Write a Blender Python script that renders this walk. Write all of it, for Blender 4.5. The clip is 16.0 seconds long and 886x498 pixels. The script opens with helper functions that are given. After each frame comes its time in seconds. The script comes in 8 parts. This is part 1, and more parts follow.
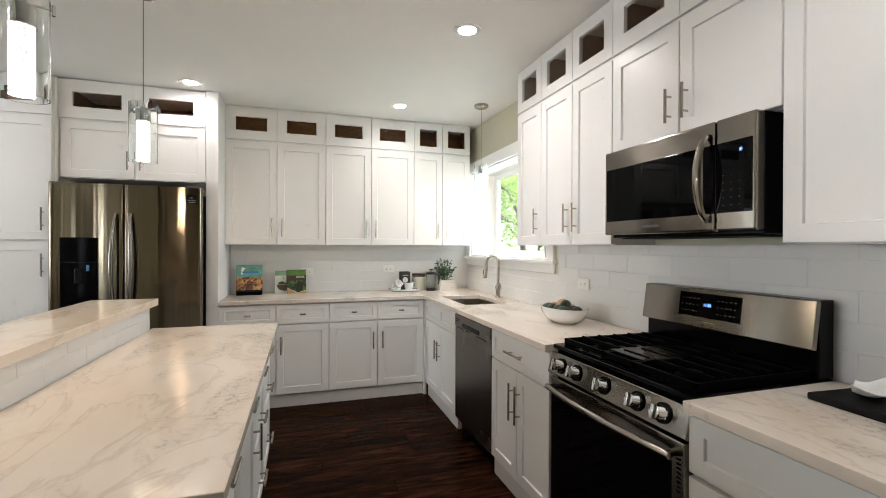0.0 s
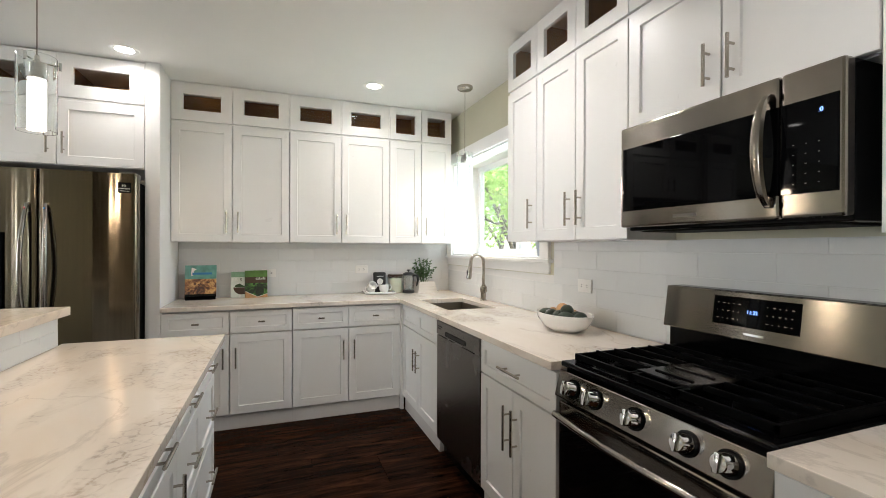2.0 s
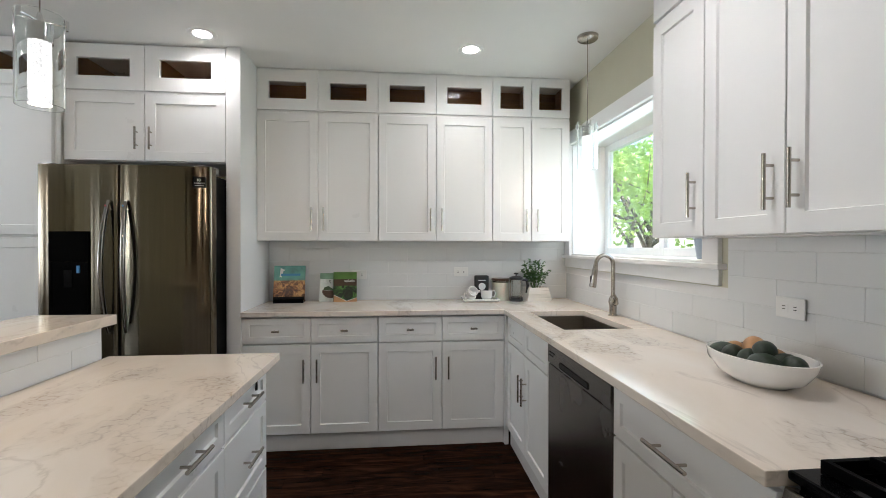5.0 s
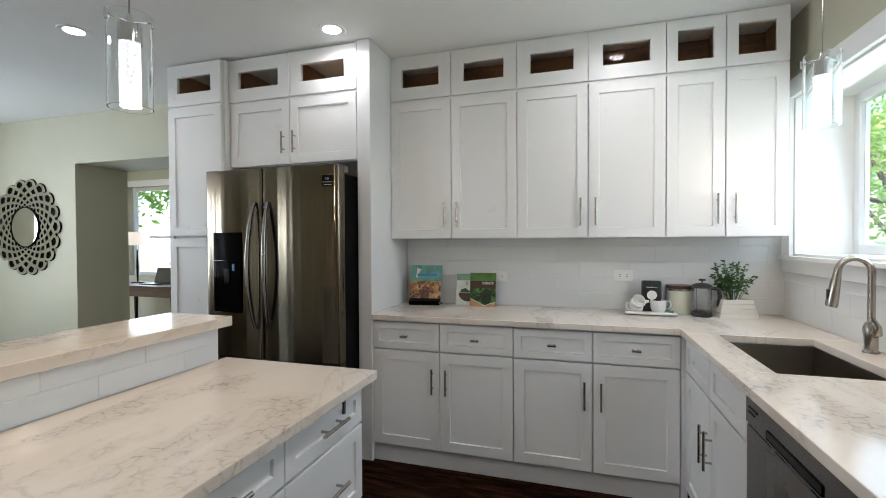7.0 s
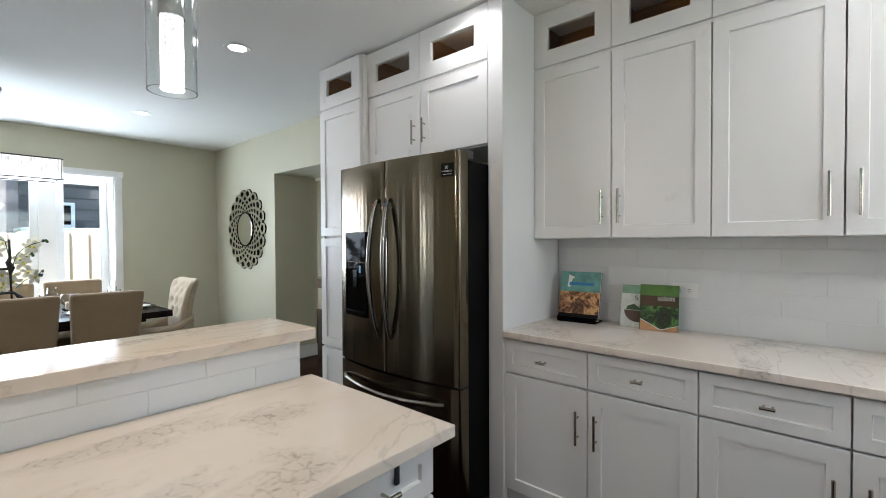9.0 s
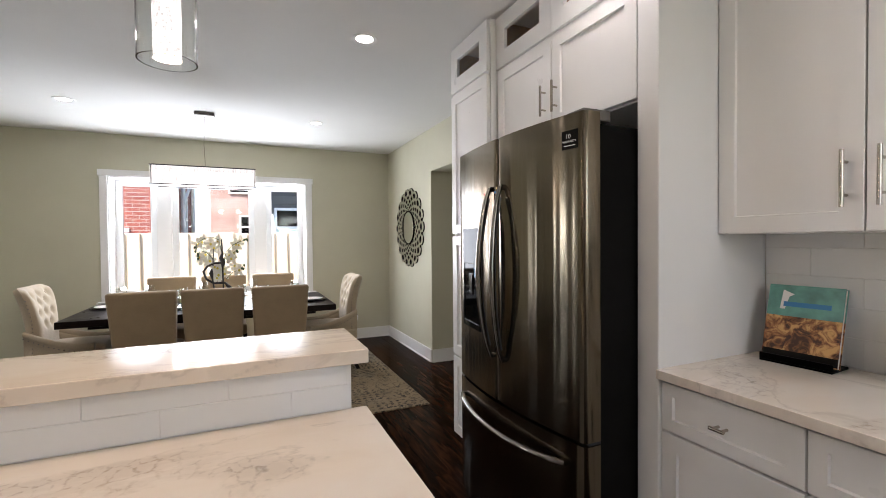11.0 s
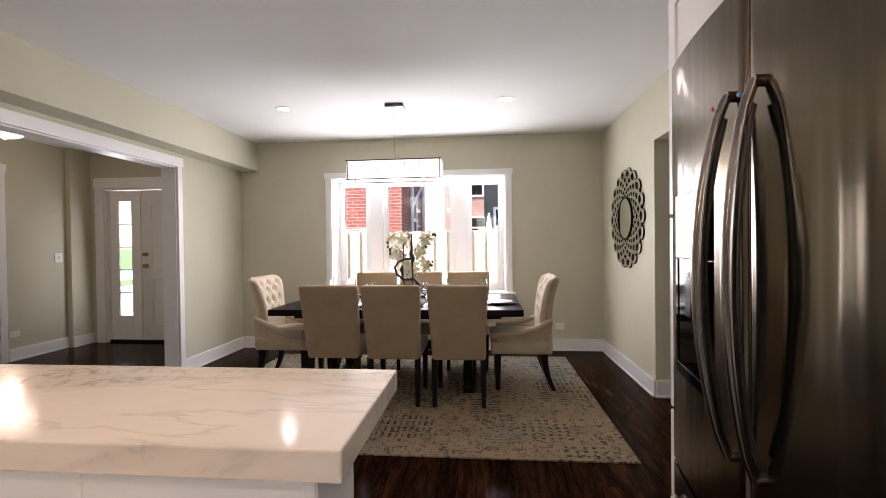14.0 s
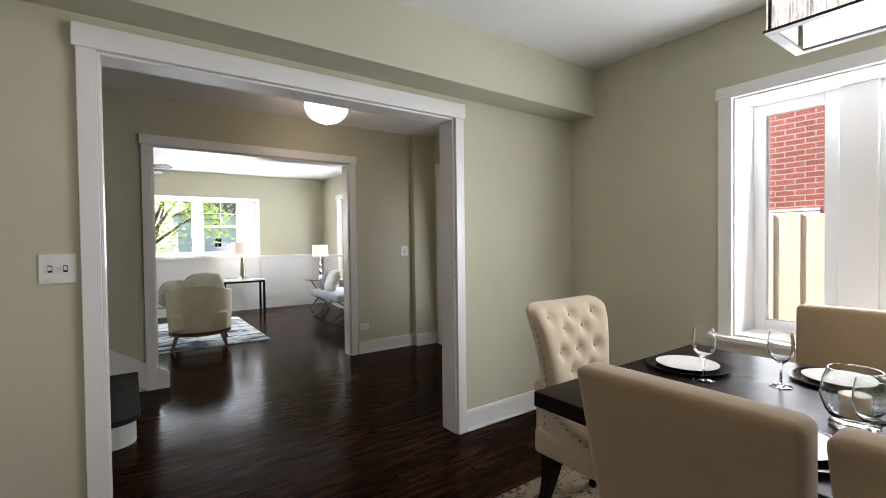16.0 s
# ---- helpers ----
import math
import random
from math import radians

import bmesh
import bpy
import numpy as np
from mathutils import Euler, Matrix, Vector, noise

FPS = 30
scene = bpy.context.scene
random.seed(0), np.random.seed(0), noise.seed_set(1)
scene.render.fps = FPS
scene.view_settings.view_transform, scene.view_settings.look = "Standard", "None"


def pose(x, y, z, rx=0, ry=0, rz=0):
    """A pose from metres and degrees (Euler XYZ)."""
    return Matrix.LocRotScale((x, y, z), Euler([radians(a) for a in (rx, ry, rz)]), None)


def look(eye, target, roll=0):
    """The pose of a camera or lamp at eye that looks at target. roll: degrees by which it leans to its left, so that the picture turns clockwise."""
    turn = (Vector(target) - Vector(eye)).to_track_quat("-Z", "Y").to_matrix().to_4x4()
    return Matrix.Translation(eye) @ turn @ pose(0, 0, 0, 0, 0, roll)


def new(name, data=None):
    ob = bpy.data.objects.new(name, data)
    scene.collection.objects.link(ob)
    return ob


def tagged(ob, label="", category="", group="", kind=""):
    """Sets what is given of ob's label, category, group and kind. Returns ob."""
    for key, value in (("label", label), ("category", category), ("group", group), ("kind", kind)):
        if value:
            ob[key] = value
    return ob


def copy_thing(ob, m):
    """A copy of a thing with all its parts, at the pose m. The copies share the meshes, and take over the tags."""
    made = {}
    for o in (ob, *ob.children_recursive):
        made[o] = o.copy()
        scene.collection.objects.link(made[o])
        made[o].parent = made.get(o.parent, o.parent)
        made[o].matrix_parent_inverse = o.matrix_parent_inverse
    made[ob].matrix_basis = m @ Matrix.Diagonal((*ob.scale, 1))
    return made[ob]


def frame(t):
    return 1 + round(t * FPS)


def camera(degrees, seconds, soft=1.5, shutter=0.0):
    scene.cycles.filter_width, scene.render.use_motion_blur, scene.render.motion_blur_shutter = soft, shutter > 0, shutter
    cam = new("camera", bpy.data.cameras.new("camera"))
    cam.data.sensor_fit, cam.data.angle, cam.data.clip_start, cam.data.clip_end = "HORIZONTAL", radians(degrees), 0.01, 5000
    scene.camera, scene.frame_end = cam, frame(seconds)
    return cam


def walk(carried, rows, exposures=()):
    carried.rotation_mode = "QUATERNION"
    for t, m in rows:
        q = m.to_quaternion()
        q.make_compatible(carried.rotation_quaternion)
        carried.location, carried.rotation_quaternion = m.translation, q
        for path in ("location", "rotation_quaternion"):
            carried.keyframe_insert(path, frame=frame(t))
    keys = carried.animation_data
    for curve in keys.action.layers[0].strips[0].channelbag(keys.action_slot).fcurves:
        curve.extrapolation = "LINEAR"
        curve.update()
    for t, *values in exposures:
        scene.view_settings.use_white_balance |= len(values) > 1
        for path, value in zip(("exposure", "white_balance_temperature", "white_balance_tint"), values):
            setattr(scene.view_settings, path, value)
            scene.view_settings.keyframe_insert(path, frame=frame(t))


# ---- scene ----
cam = camera(90.3, 16.0, soft=0.9)
PATH = [
    (0, (0.206, 0.01, 1.358), (0.814, 1.915, 1.349), 0.2),
    (0.5, (0.229, 0.084, 1.355), (0.898, 1.969, 1.344), 0.1),
    (1, (0.241, 0.182, 1.337), (0.944, 2.054, 1.333), 0.2),
    (1.5, (0.294, 0.29, 1.345), (0.997, 2.163, 1.335), 0.1),
    (2, (0.31, 0.404, 1.335), (1.018, 2.274, 1.329), 0.2),
    (2.5, (0.329, 0.499, 1.327), (1.033, 2.371, 1.32), 0.1),
    (3, (0.368, 0.6, 1.321), (1.038, 2.485, 1.311), 0.1),
    (5.5, (0.646, 1.128, 1.345), (0.645, 3.128, 1.328), -0.1),
    (6, (0.714, 1.24, 1.349), (0.507, 3.229, 1.324), -0.3),
    (6.5, (0.743, 1.35, 1.333), (0.345, 3.31, 1.31), -0.2),
    (7, (0.771, 1.475, 1.356), (0.188, 3.388, 1.321), -0.3),
    (7.5, (0.796, 1.609, 1.378), (0.016, 3.45, 1.333), -0.5),
    (8, (0.815, 1.762, 1.362), (-0.151, 3.513, 1.332), -0.4),
    (8.5, (0.831, 1.939, 1.372), (-0.337, 3.562, 1.333), -0.4),
    (9, (0.8, 2.078, 1.361), (-0.525, 3.576, 1.326), -0.3),
    (11.5, (0.556, 2.765, 1.359), (-1.343, 3.391, 1.318), -0.6),
    (12, (0.448, 2.875, 1.362), (-1.504, 3.31, 1.324), -0.6),
    (12.5, (0.332, 2.976, 1.352), (-1.653, 3.213, 1.319), -0.6),
    (13, (0.256, 3.042, 1.374), (-1.744, 3.076, 1.329), -0.8),
    (13.5, (0.086, 3.137, 1.338), (-1.909, 3.005, 1.305), -0.5),
    (14, (-0.096, 3.126, 1.292), (-2.087, 2.941, 1.269), -0.7),
    (14.4, (-0.579, 3.108, 1.287), (-2.57, 2.911, 1.265), -0.2),
    (14.5, (-0.712, 3.079, 1.289), (-2.703, 2.889, 1.265), -0.4),
    (15, (-1.308, 3.052, 1.309), (-3.242, 2.541, 1.284), -0.3),
    (15.3, (-1.699, 2.956, 1.316), (-3.473, 2.032, 1.284), -0.3),
    (15.5, (-1.935, 2.824, 1.3), (-3.547, 1.64, 1.273), -1.0),
    (15.6, (-2.071, 2.748, 1.304), (-3.585, 1.441, 1.275), -0.5),
    (16, (-2.508, 2.387, 1.295), (-3.667, 0.757, 1.256), -0.7),
]
EXPOSURES = [(0, 2.33, 6380, 13), (3, 2.26, 6270, 11), (5.5, 1.95, 5950, 12), (7, 1.95, 5870, 11), (9, 1.98, 5880, 11), (11.5, 1.96, 6550, 21), (12.5, 1.92, 6650, 23), (14, 1.95, 6800, 26), (15, 1.91, 6600, 20), (15.5, 1.67, 6420, 20), (16, 1.60, 6550, 18)]
walk(cam, [(t, look(eye, target, roll)) for t, eye, target, roll in PATH], EXPOSURES)

# ---------------------------------------------------------------- light
world = bpy.data.worlds.new("sky")
scene.world = world
world.use_nodes = True
wn = world.node_tree.nodes
sky = wn.new("ShaderNodeTexSky")
sky.sky_type, sky.sun_disc = "NISHITA", False
sky.sun_elevation, sky.sun_rotation = radians(50), radians(155)
wn["Background"].inputs["Strength"].default_value = 0.15
world.node_tree.links.new(sky.outputs["Color"], wn["Background"].inputs["Color"])

sun = new("sun", bpy.data.lights.new("sun", "SUN"))
sun.data.energy, sun.data.angle, sun.data.color = 5.0, radians(0.5), (1.0, 0.95, 0.87)
sun.matrix_world = look((0, 0, 30), (-0.38, 0.82, 30 - 1.08))


def window_light(name, eye, target, w, h, watts, tint):
    """Sky light that enters through one window opening."""
    d = bpy.data.lights.new(name, "AREA")
    d.shape, d.size, d.size_y, d.energy, d.color = "RECTANGLE", w, h, watts, tint
    ob = new(name, d)
    ob.matrix_world = look(eye, target)
    return ob


DAY = (0.86, 0.95, 1.0)
window_light("daylight_dining", (-5.66, 2.31, 1.45), (0, 2.31, 2.1), 2.0, 1.3, 26.66, DAY)
window_light("daylight_sink", (2.12, 3.62, 1.72), (0, 3.75, 1.4), 1.4, 0.8, 1.55, (0.80, 0.96, 1.0))
window_light("daylight_living", (-3.6, -6.95, 1.6), (-3.6, 0, 1.0), 2.3, 1.2, 28.52, DAY)
window_light("daylight_living_side", (-5.98, -5.3, 1.5), (0, -5.3, 1.0), 0.9, 1.3, 14.88, DAY)
window_light("daylight_office", (-5.4, 7.05, 1.55), (-5.0, 0, 1.0), 2.0, 1.3, 8.68, DAY)
window_light("daylight_entry", (-5.60, -1.78, 1.15), (0, -1.6, 0.8), 0.2, 1.5, 1.55, DAY)


def lamp_disc(x, y, z, watts, tint=(1.0, 0.95, 0.90)):
    d = bpy.data.lights.new("downlight_bulb", "AREA")
    d.shape, d.size, d.energy, d.color, d.spread = "DISK", 0.10, watts, tint, radians(150)
    ob = new("downlight_bulb", d)
    ob.matrix_world = look((x, y, z), (x, y, 0))
    return ob


CEIL = 2.595
DOWNLIGHTS = [(-4.13, 3.34), (-4.15, 1.25), (-0.60, 3.77), (-2.04, 3.33), (-2.12, 1.21), (1.02, 3.82), (1.10, 2.37), (1.10, 0.55)]
for dx, dy in DOWNLIGHTS:
    lamp_disc(dx, dy, CEIL - 0.012, 0.55 if dx < -2.0 else (0.55 if dx == -0.60 else 1.1 if dy == 0.55 else (0.75 if dx == 1.02 else 1.65)))

# ---------------------------------------------------------------- materials
def shader(name, base=(0.8, 0.8, 0.8), rough=0.5, metal=0.0, **extra):
    m = bpy.data.materials.new(name)
    m.use_nodes = True
    b = m.node_tree.nodes["Principled BSDF"]
    b.inputs["Base Color"].default_value = (*base, 1)
    b.inputs["Roughness"].default_value = rough
    b.inputs["Metallic"].default_value = metal
    for key, value in extra.items():
        b.inputs[key.replace("_", " ")].default_value = value
    return m


def nd(m, kind, operation=None, data_type=None, blend_type=None, feature=None, bands_direction=None, direction_type=None, axis=None):
    n = m.node_tree.nodes.new("ShaderNode" + kind)
    if operation:
        n.operation = operation
    if data_type:
        n.data_type = data_type
    if blend_type:
        n.blend_type = blend_type
    if feature:
        n.feature = feature
    if bands_direction:
        n.bands_direction = bands_direction
    if direction_type:
        n.direction_type = direction_type
    if axis:
        n.axis = axis
    return n


def wire(m, a, b):
    m.node_tree.links.new(a, b)


def coords(m, scale=(1, 1, 1), space="Object"):
    tc, mp = nd(m, "TexCoord"), nd(m, "Mapping")
    mp.inputs["Scale"].default_value = scale
    wire(m, tc.outputs[space], mp.inputs["Vector"])
    return mp.outputs["Vector"]


def noise_tex(m, vec, scale, detail=4.0, rough=0.55, distort=0.0):
    n = nd(m, "TexNoise")
    n.inputs["Scale"].default_value, n.inputs["Detail"].default_value = scale, detail
    n.inputs["Roughness"].default_value, n.inputs["Distortion"].default_value = rough, distort
    wire(m, vec, n.inputs["Vector"])
    return n.outputs["Fac"]


def ramp(m, fac, stops):
    r = nd(m, "ValToRGB")
    els = r.color_ramp.elements
    while len(els) < len(stops):
        els.new(0.5)
    for e, (p, c) in zip(els, stops):
        e.position, e.color = p, (*c, 1) if len(c) == 3 else c
    wire(m, fac, r.inputs["Fac"])
    return r.outputs["Color"]


def mixed(m, fac, a, b, mode="MIX"):
    x = nd(m, "Mix", data_type="RGBA", blend_type=mode)
    for sock, v in ((x.inputs[0], fac), (x.inputs[6], a), (x.inputs[7], b)):
        if hasattr(v, "is_linked"):
            wire(m, v, sock)
        else:
            sock.default_value = v if isinstance(v, float) else (*v, 1)
    return x.outputs[2]


def bsdf(m):
    return m.node_tree.nodes["Principled BSDF"]


def bumped(m, height, strength=0.2, dist=0.002):
    b = nd(m, "Bump")
    b.inputs["Strength"].default_value, b.inputs["Distance"].default_value = strength, dist
    wire(m, height, b.inputs["Height"])
    wire(m, b.outputs["Normal"], bsdf(m).inputs["Normal"])


def painted(name, base, rough, spread=0.06, grain=220.0, bump=0.12, space="Object"):
    """Paint: broad unevenness, fine roller or brush relief, gloss that varies a little."""
    m = shader(name, base, rough)
    v = coords(m, space=space)
    broad = noise_tex(m, v, 1.3, 3)
    dark = tuple(c * (1 - spread) for c in base)
    light = tuple(min(1, c * (1 + spread * 0.5)) for c in base)
    wire(m, ramp(m, broad, [(0.3, dark), (0.7, light)]), bsdf(m).inputs["Base Color"])
    rr = ramp(m, noise_tex(m, v, 6.0, 4), [(0.3, (rough * 0.85,) * 3), (0.7, (min(1, rough * 1.15),) * 3)])
    wire(m, rr, bsdf(m).inputs["Roughness"])
    bumped(m, noise_tex(m, v, grain, 2), bump, 0.0008)
    return m


M_WALL = painted("wall_paint_greige", (0.555, 0.53, 0.402), 0.75, 0.05, 260, 0.25)
M_CEIL = painted("ceiling_paint_white", (0.80, 0.79, 0.76), 0.85, 0.03, 260, 0.2)
M_TRIM = painted("trim_paint_white", (0.82, 0.81, 0.79), 0.35, 0.03, 120, 0.06)
M_CAB = painted("cabinet_lacquer_white", (0.82, 0.81, 0.79), 0.32, 0.025, 150, 0.05)
M_PANTRYWALL = painted("wall_paint_white", (0.80, 0.79, 0.77), 0.5, 0.03, 240, 0.15)
M_DOORWHITE = painted("door_paint_white", (0.78, 0.76, 0.72), 0.4, 0.04, 140, 0.08)
M_TOE = painted("toe_kick_white", (0.70, 0.68, 0.66), 0.45, 0.1, 140, 0.08)


def walnut_floor():
    m = shader("dark_walnut_floorboard", (0.045, 0.02, 0.012), 0.22)
    info = nd(m, "ObjectInfo")
    tc, mp = nd(m, "TexCoord"), nd(m, "Mapping")
    geo = nd(m, "NewGeometry")
    off = nd(m, "VectorMath", operation="SCALE")
    comb = nd(m, "CombineXYZ")
    wire(m, info.outputs["Random"], comb.inputs["X"])
    wire(m, info.outputs["Random"], comb.inputs["Y"])
    wire(m, comb.outputs["Vector"], off.inputs[0])
    off.inputs["Scale"].default_value = 37.0
    add = nd(m, "VectorMath", operation="ADD")
    wire(m, geo.outputs["Position"], add.inputs[0])
    wire(m, off.outputs["Vector"], add.inputs[1])
    mp.inputs["Scale"].default_value = (1.1, 7.5, 1.0)
    wire(m, add.outputs["Vector"], mp.inputs["Vector"])
    grain = noise_tex(m, mp.outputs["Vector"], 3.2, 6, 0.6, 0.9)
    col = ramp(m, grain, [(0.30, (0.003, 0.0013, 0.0008)), (0.5, (0.019, 0.0074, 0.0036)), (0.72, (0.056, 0.0230, 0.0110))])
    tone = ramp(m, info.outputs["Random"], [(0.0, (0.6, 0.57, 0.55)), (1.0, (1.2, 1.15, 1.1))])
    col = mixed(m, 1.0, col, tone, "MULTIPLY")
    wire(m, col, bsdf(m).inputs["Base Color"])
    wear = noise_tex(m, geo.outputs["Position"], 2.2, 5)
    wire(m, ramp(m, wear, [(0.3, (0.11,) * 3), (0.75, (0.22,) * 3)]), bsdf(m).inputs["Roughness"])
    bumped(m, grain, 0.12, 0.0015)
    bsdf(m).inputs["IOR"].default_value = 1.075
    return m


M_FLOOR = walnut_floor()


def marble():
    """Cream stone: soft clouds, tan drifts broken into a fine crackle, and a few long thin veins."""
    m = shader("white_marble_quartz", (0.78, 0.74, 0.68), 0.12)
    v = coords(m)
    v2 = coords(m, (1.9, 0.8, 1.2))
    cloud = noise_tex(m, v2, 1.1, 5, 0.6, 0.4)
    base = ramp(m, cloud, [(0.3, (0.68, 0.575, 0.46)), (0.5, (0.77, 0.685, 0.59)), (0.75, (0.815, 0.765, 0.70))])
    drift = ramp(m, noise_tex(m, v2, 1.7, 5, 0.62, 0.9), [(0.53, (0, 0, 0)), (0.63, (1, 1, 1))])
    warp, shift, add = nd(m, "TexNoise"), nd(m, "VectorMath", operation="SCALE"), nd(m, "VectorMath", operation="ADD")
    warp.inputs["Scale"].default_value, warp.inputs["Detail"].default_value = 14.0, 5.0
    shift.inputs["Scale"].default_value = 0.06
    wire(m, v, warp.inputs["Vector"])
    wire(m, warp.outputs["Color"], shift.inputs[0])
    wire(m, shift.outputs["Vector"], add.inputs[0])
    wire(m, v, add.inputs[1])
    cells = nd(m, "TexVoronoi", feature="DISTANCE_TO_EDGE")
    cells.inputs["Scale"].default_value = 26.0
    wire(m, add.outputs["Vector"], cells.inputs["Vector"])
    crackle = ramp(m, cells.outputs["Distance"], [(0.02, (0.78,) * 3), (0.16, (0.24,) * 3), (0.30, (0.12,) * 3)])
    flecks = ramp(m, noise_tex(m, v, 34.0, 5, 0.65, 1.0), [(0.42, (0.35,) * 3), (0.60, (1, 1, 1))])
    body = mixed(m, 1.0, mixed(m, 1.0, drift, crackle, "MULTIPLY"), flecks, "MULTIPLY")
    vein = ramp(m, noise_tex(m, v2, 0.9, 8, 0.55, 1.1), [(0.490, (0, 0, 0)), (0.5, (0.28,) * 3), (0.510, (0, 0, 0))])
    haze = mixed(m, 1.0, drift, (0.24, 0.24, 0.24), "MULTIPLY")
    amount = mixed(m, 1.0, mixed(m, 1.0, body, haze, "LIGHTEN"), vein, "LIGHTEN")
    tint = ramp(m, noise_tex(m, v, 2.3, 3), [(0.4, (0.30, 0.265, 0.235)), (0.65, (0.42, 0.32, 0.225))])
    wire(m, mixed(m, amount, base, tint), bsdf(m).inputs["Base Color"])
    wire(m, ramp(m, cloud, [(0.3, (0.09,) * 3), (0.7, (0.16,) * 3)]), bsdf(m).inputs["Roughness"])
    return m


M_MARBLE = marble()


def tile_glaze():
    m = shader("white_glazed_tile", (0.72, 0.73, 0.72), 0.12)
    info = nd(m, "ObjectInfo")
    wire(m, ramp(m, info.outputs["Random"], [(0, (0.715, 0.722, 0.715)), (1, (0.745, 0.75, 0.742))]), bsdf(m).inputs["Base Color"])
    v = coords(m, space="Object")
    bumped(m, noise_tex(m, v, 9.0, 2), 0.22, 0.003)
    return m


M_TILE = tile_glaze()
M_GROUT = painted("grout_light_grey", (0.72, 0.715, 0.70), 0.9, 0.08, 400, 0.3)


def brushed(name, base, rough, stretch=(2, 2, 260), aniso=0.6, spin=0.0):
    m = shader(name, base, rough, 1.0)
    v = coords(m, stretch)
    n = noise_tex(m, v, 3.0, 4, 0.6)
    lo, hi = tuple(c * 0.9 for c in base), tuple(min(1, c * 1.06) for c in base)
    wire(m, ramp(m, n, [(0.3, lo), (0.7, hi)]), bsdf(m).inputs["Base Color"])
    smudge = noise_tex(m, coords(m), 3.5, 4)
    wire(m, ramp(m, smudge, [(0.3, (rough * 0.95,) * 3), (0.75, (rough * 1.1,) * 3)]), bsdf(m).inputs["Roughness"])
    bsdf(m).inputs["Anisotropic"].default_value = aniso
    bsdf(m).inputs["Anisotropic Rotation"].default_value = spin
    t = nd(m, "CombineXYZ")
    t.inputs["Z"].default_value = 1.0
    wire(m, t.outputs["Vector"], bsdf(m).inputs["Tangent"])
    bumped(m, n, 0.03, 0.0005)
    return m


M_STEEL = brushed("brushed_stainless_steel", (0.28, 0.255, 0.225), 0.17, aniso=0.85)
M_FRIDGE = brushed("warm_dark_stainless_steel", (0.165, 0.136, 0.098), 0.14, (26, 26, 0.5), 0.9)
bumped(M_FRIDGE, noise_tex(M_FRIDGE, coords(M_FRIDGE, (19, 19, 0.12)), 1.0, 1.0), 0.42, 0.004)
M_DARKCHROME = shader("dark_display_glass", (0.003, 0.003, 0.003), 0.05, 0.0, IOR=1.09)
M_BASIN = brushed("satin_sink_steel", (0.28, 0.25, 0.21), 0.34)
M_DISH = brushed("smoky_stainless_steel", (0.19, 0.174, 0.160), 0.26)
M_STEEL_DARK = brushed("dark_stainless_steel", (0.20, 0.19, 0.18), 0.28)
M_NICKEL = brushed("brushed_nickel", (0.44, 0.40, 0.35), 0.24, (200, 200, 4), 0.3)
M_CHROME = shader("polished_chrome", (0.80, 0.80, 0.80), 0.06, 1.0)
M_BRASS = shader("antique_brass", (0.36, 0.25, 0.12), 0.3, 1.0)


def speckled(name, base, rough, amount=0.25, scale=60.0, metal=0.0, bump=0.1):
    m = shader(name, base, rough, metal)
    v = coords(m)
    n = noise_tex(m, v, scale, 4)
    wire(m, ramp(m, n, [(0.3, tuple(c * (1 - amount) for c in base)), (0.7, tuple(min(1, c * (1 + amount)) for c in base))]), bsdf(m).inputs["Base Color"])
    wire(m, ramp(m, noise_tex(m, v, 5.0, 3), [(0.3, (rough * 0.8,) * 3), (0.7, (min(1, rough * 1.25),) * 3)]), bsdf(m).inputs["Roughness"])
    bumped(m, n, bump, 0.001)
    return m


M_BLACK = speckled("black_enamel", (0.002, 0.002, 0.0022), 0.16, 0.3, 90, 0, 0.03)
M_IRON = speckled("cast_iron_black", (0.0014, 0.0014, 0.0014), 0.5, 0.4, 300, 0, 0.3)
M_IRON.node_tree.nodes["Principled BSDF"].inputs["Specular IOR Level"].default_value = 0.03
M_BLACK.node_tree.nodes["Principled BSDF"].inputs["IOR"].default_value = 1.2
M_BLACKGLASS = shader("black_glass", (0.002, 0.002, 0.0022), 0.03, 0.0, IOR=1.18)
M_BLACKPLASTIC = speckled("black_plastic", (0.018, 0.018, 0.018), 0.4, 0.2, 250)
M_GREYSIDE = speckled("dark_grey_textured_steel", (0.007, 0.0066, 0.006), 0.6, 0.25, 400, 0.0, 0.2)
bsdf(M_GREYSIDE).inputs["Specular IOR Level"].default_value = 0.05
M_PLASTICWHITE = painted("white_plastic", (0.80, 0.79, 0.76), 0.4, 0.02, 100, 0.03)
M_PORCELAIN = shader("white_porcelain", (0.82, 0.81, 0.78), 0.1)
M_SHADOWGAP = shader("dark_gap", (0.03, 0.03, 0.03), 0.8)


def glass(name, tint=(1, 1, 1), rough=0.0):
    m = shader(name, tint, rough, 0.0)
    bsdf(m).inputs["Transmission Weight"].default_value = 1.0
    bsdf(m).inputs["IOR"].default_value = 1.45
    return m


M_GLASS = glass("clear_glass", (0.97, 0.99, 0.98))
M_WINGLASS = glass("window_glass", (0.98, 1.0, 0.99))
M_CABGLASS = glass("cabinet_glass", (0.98, 0.93, 0.88))
M_CABGLASS.node_tree.nodes["Principled BSDF"].inputs["IOR"].default_value = 1.2


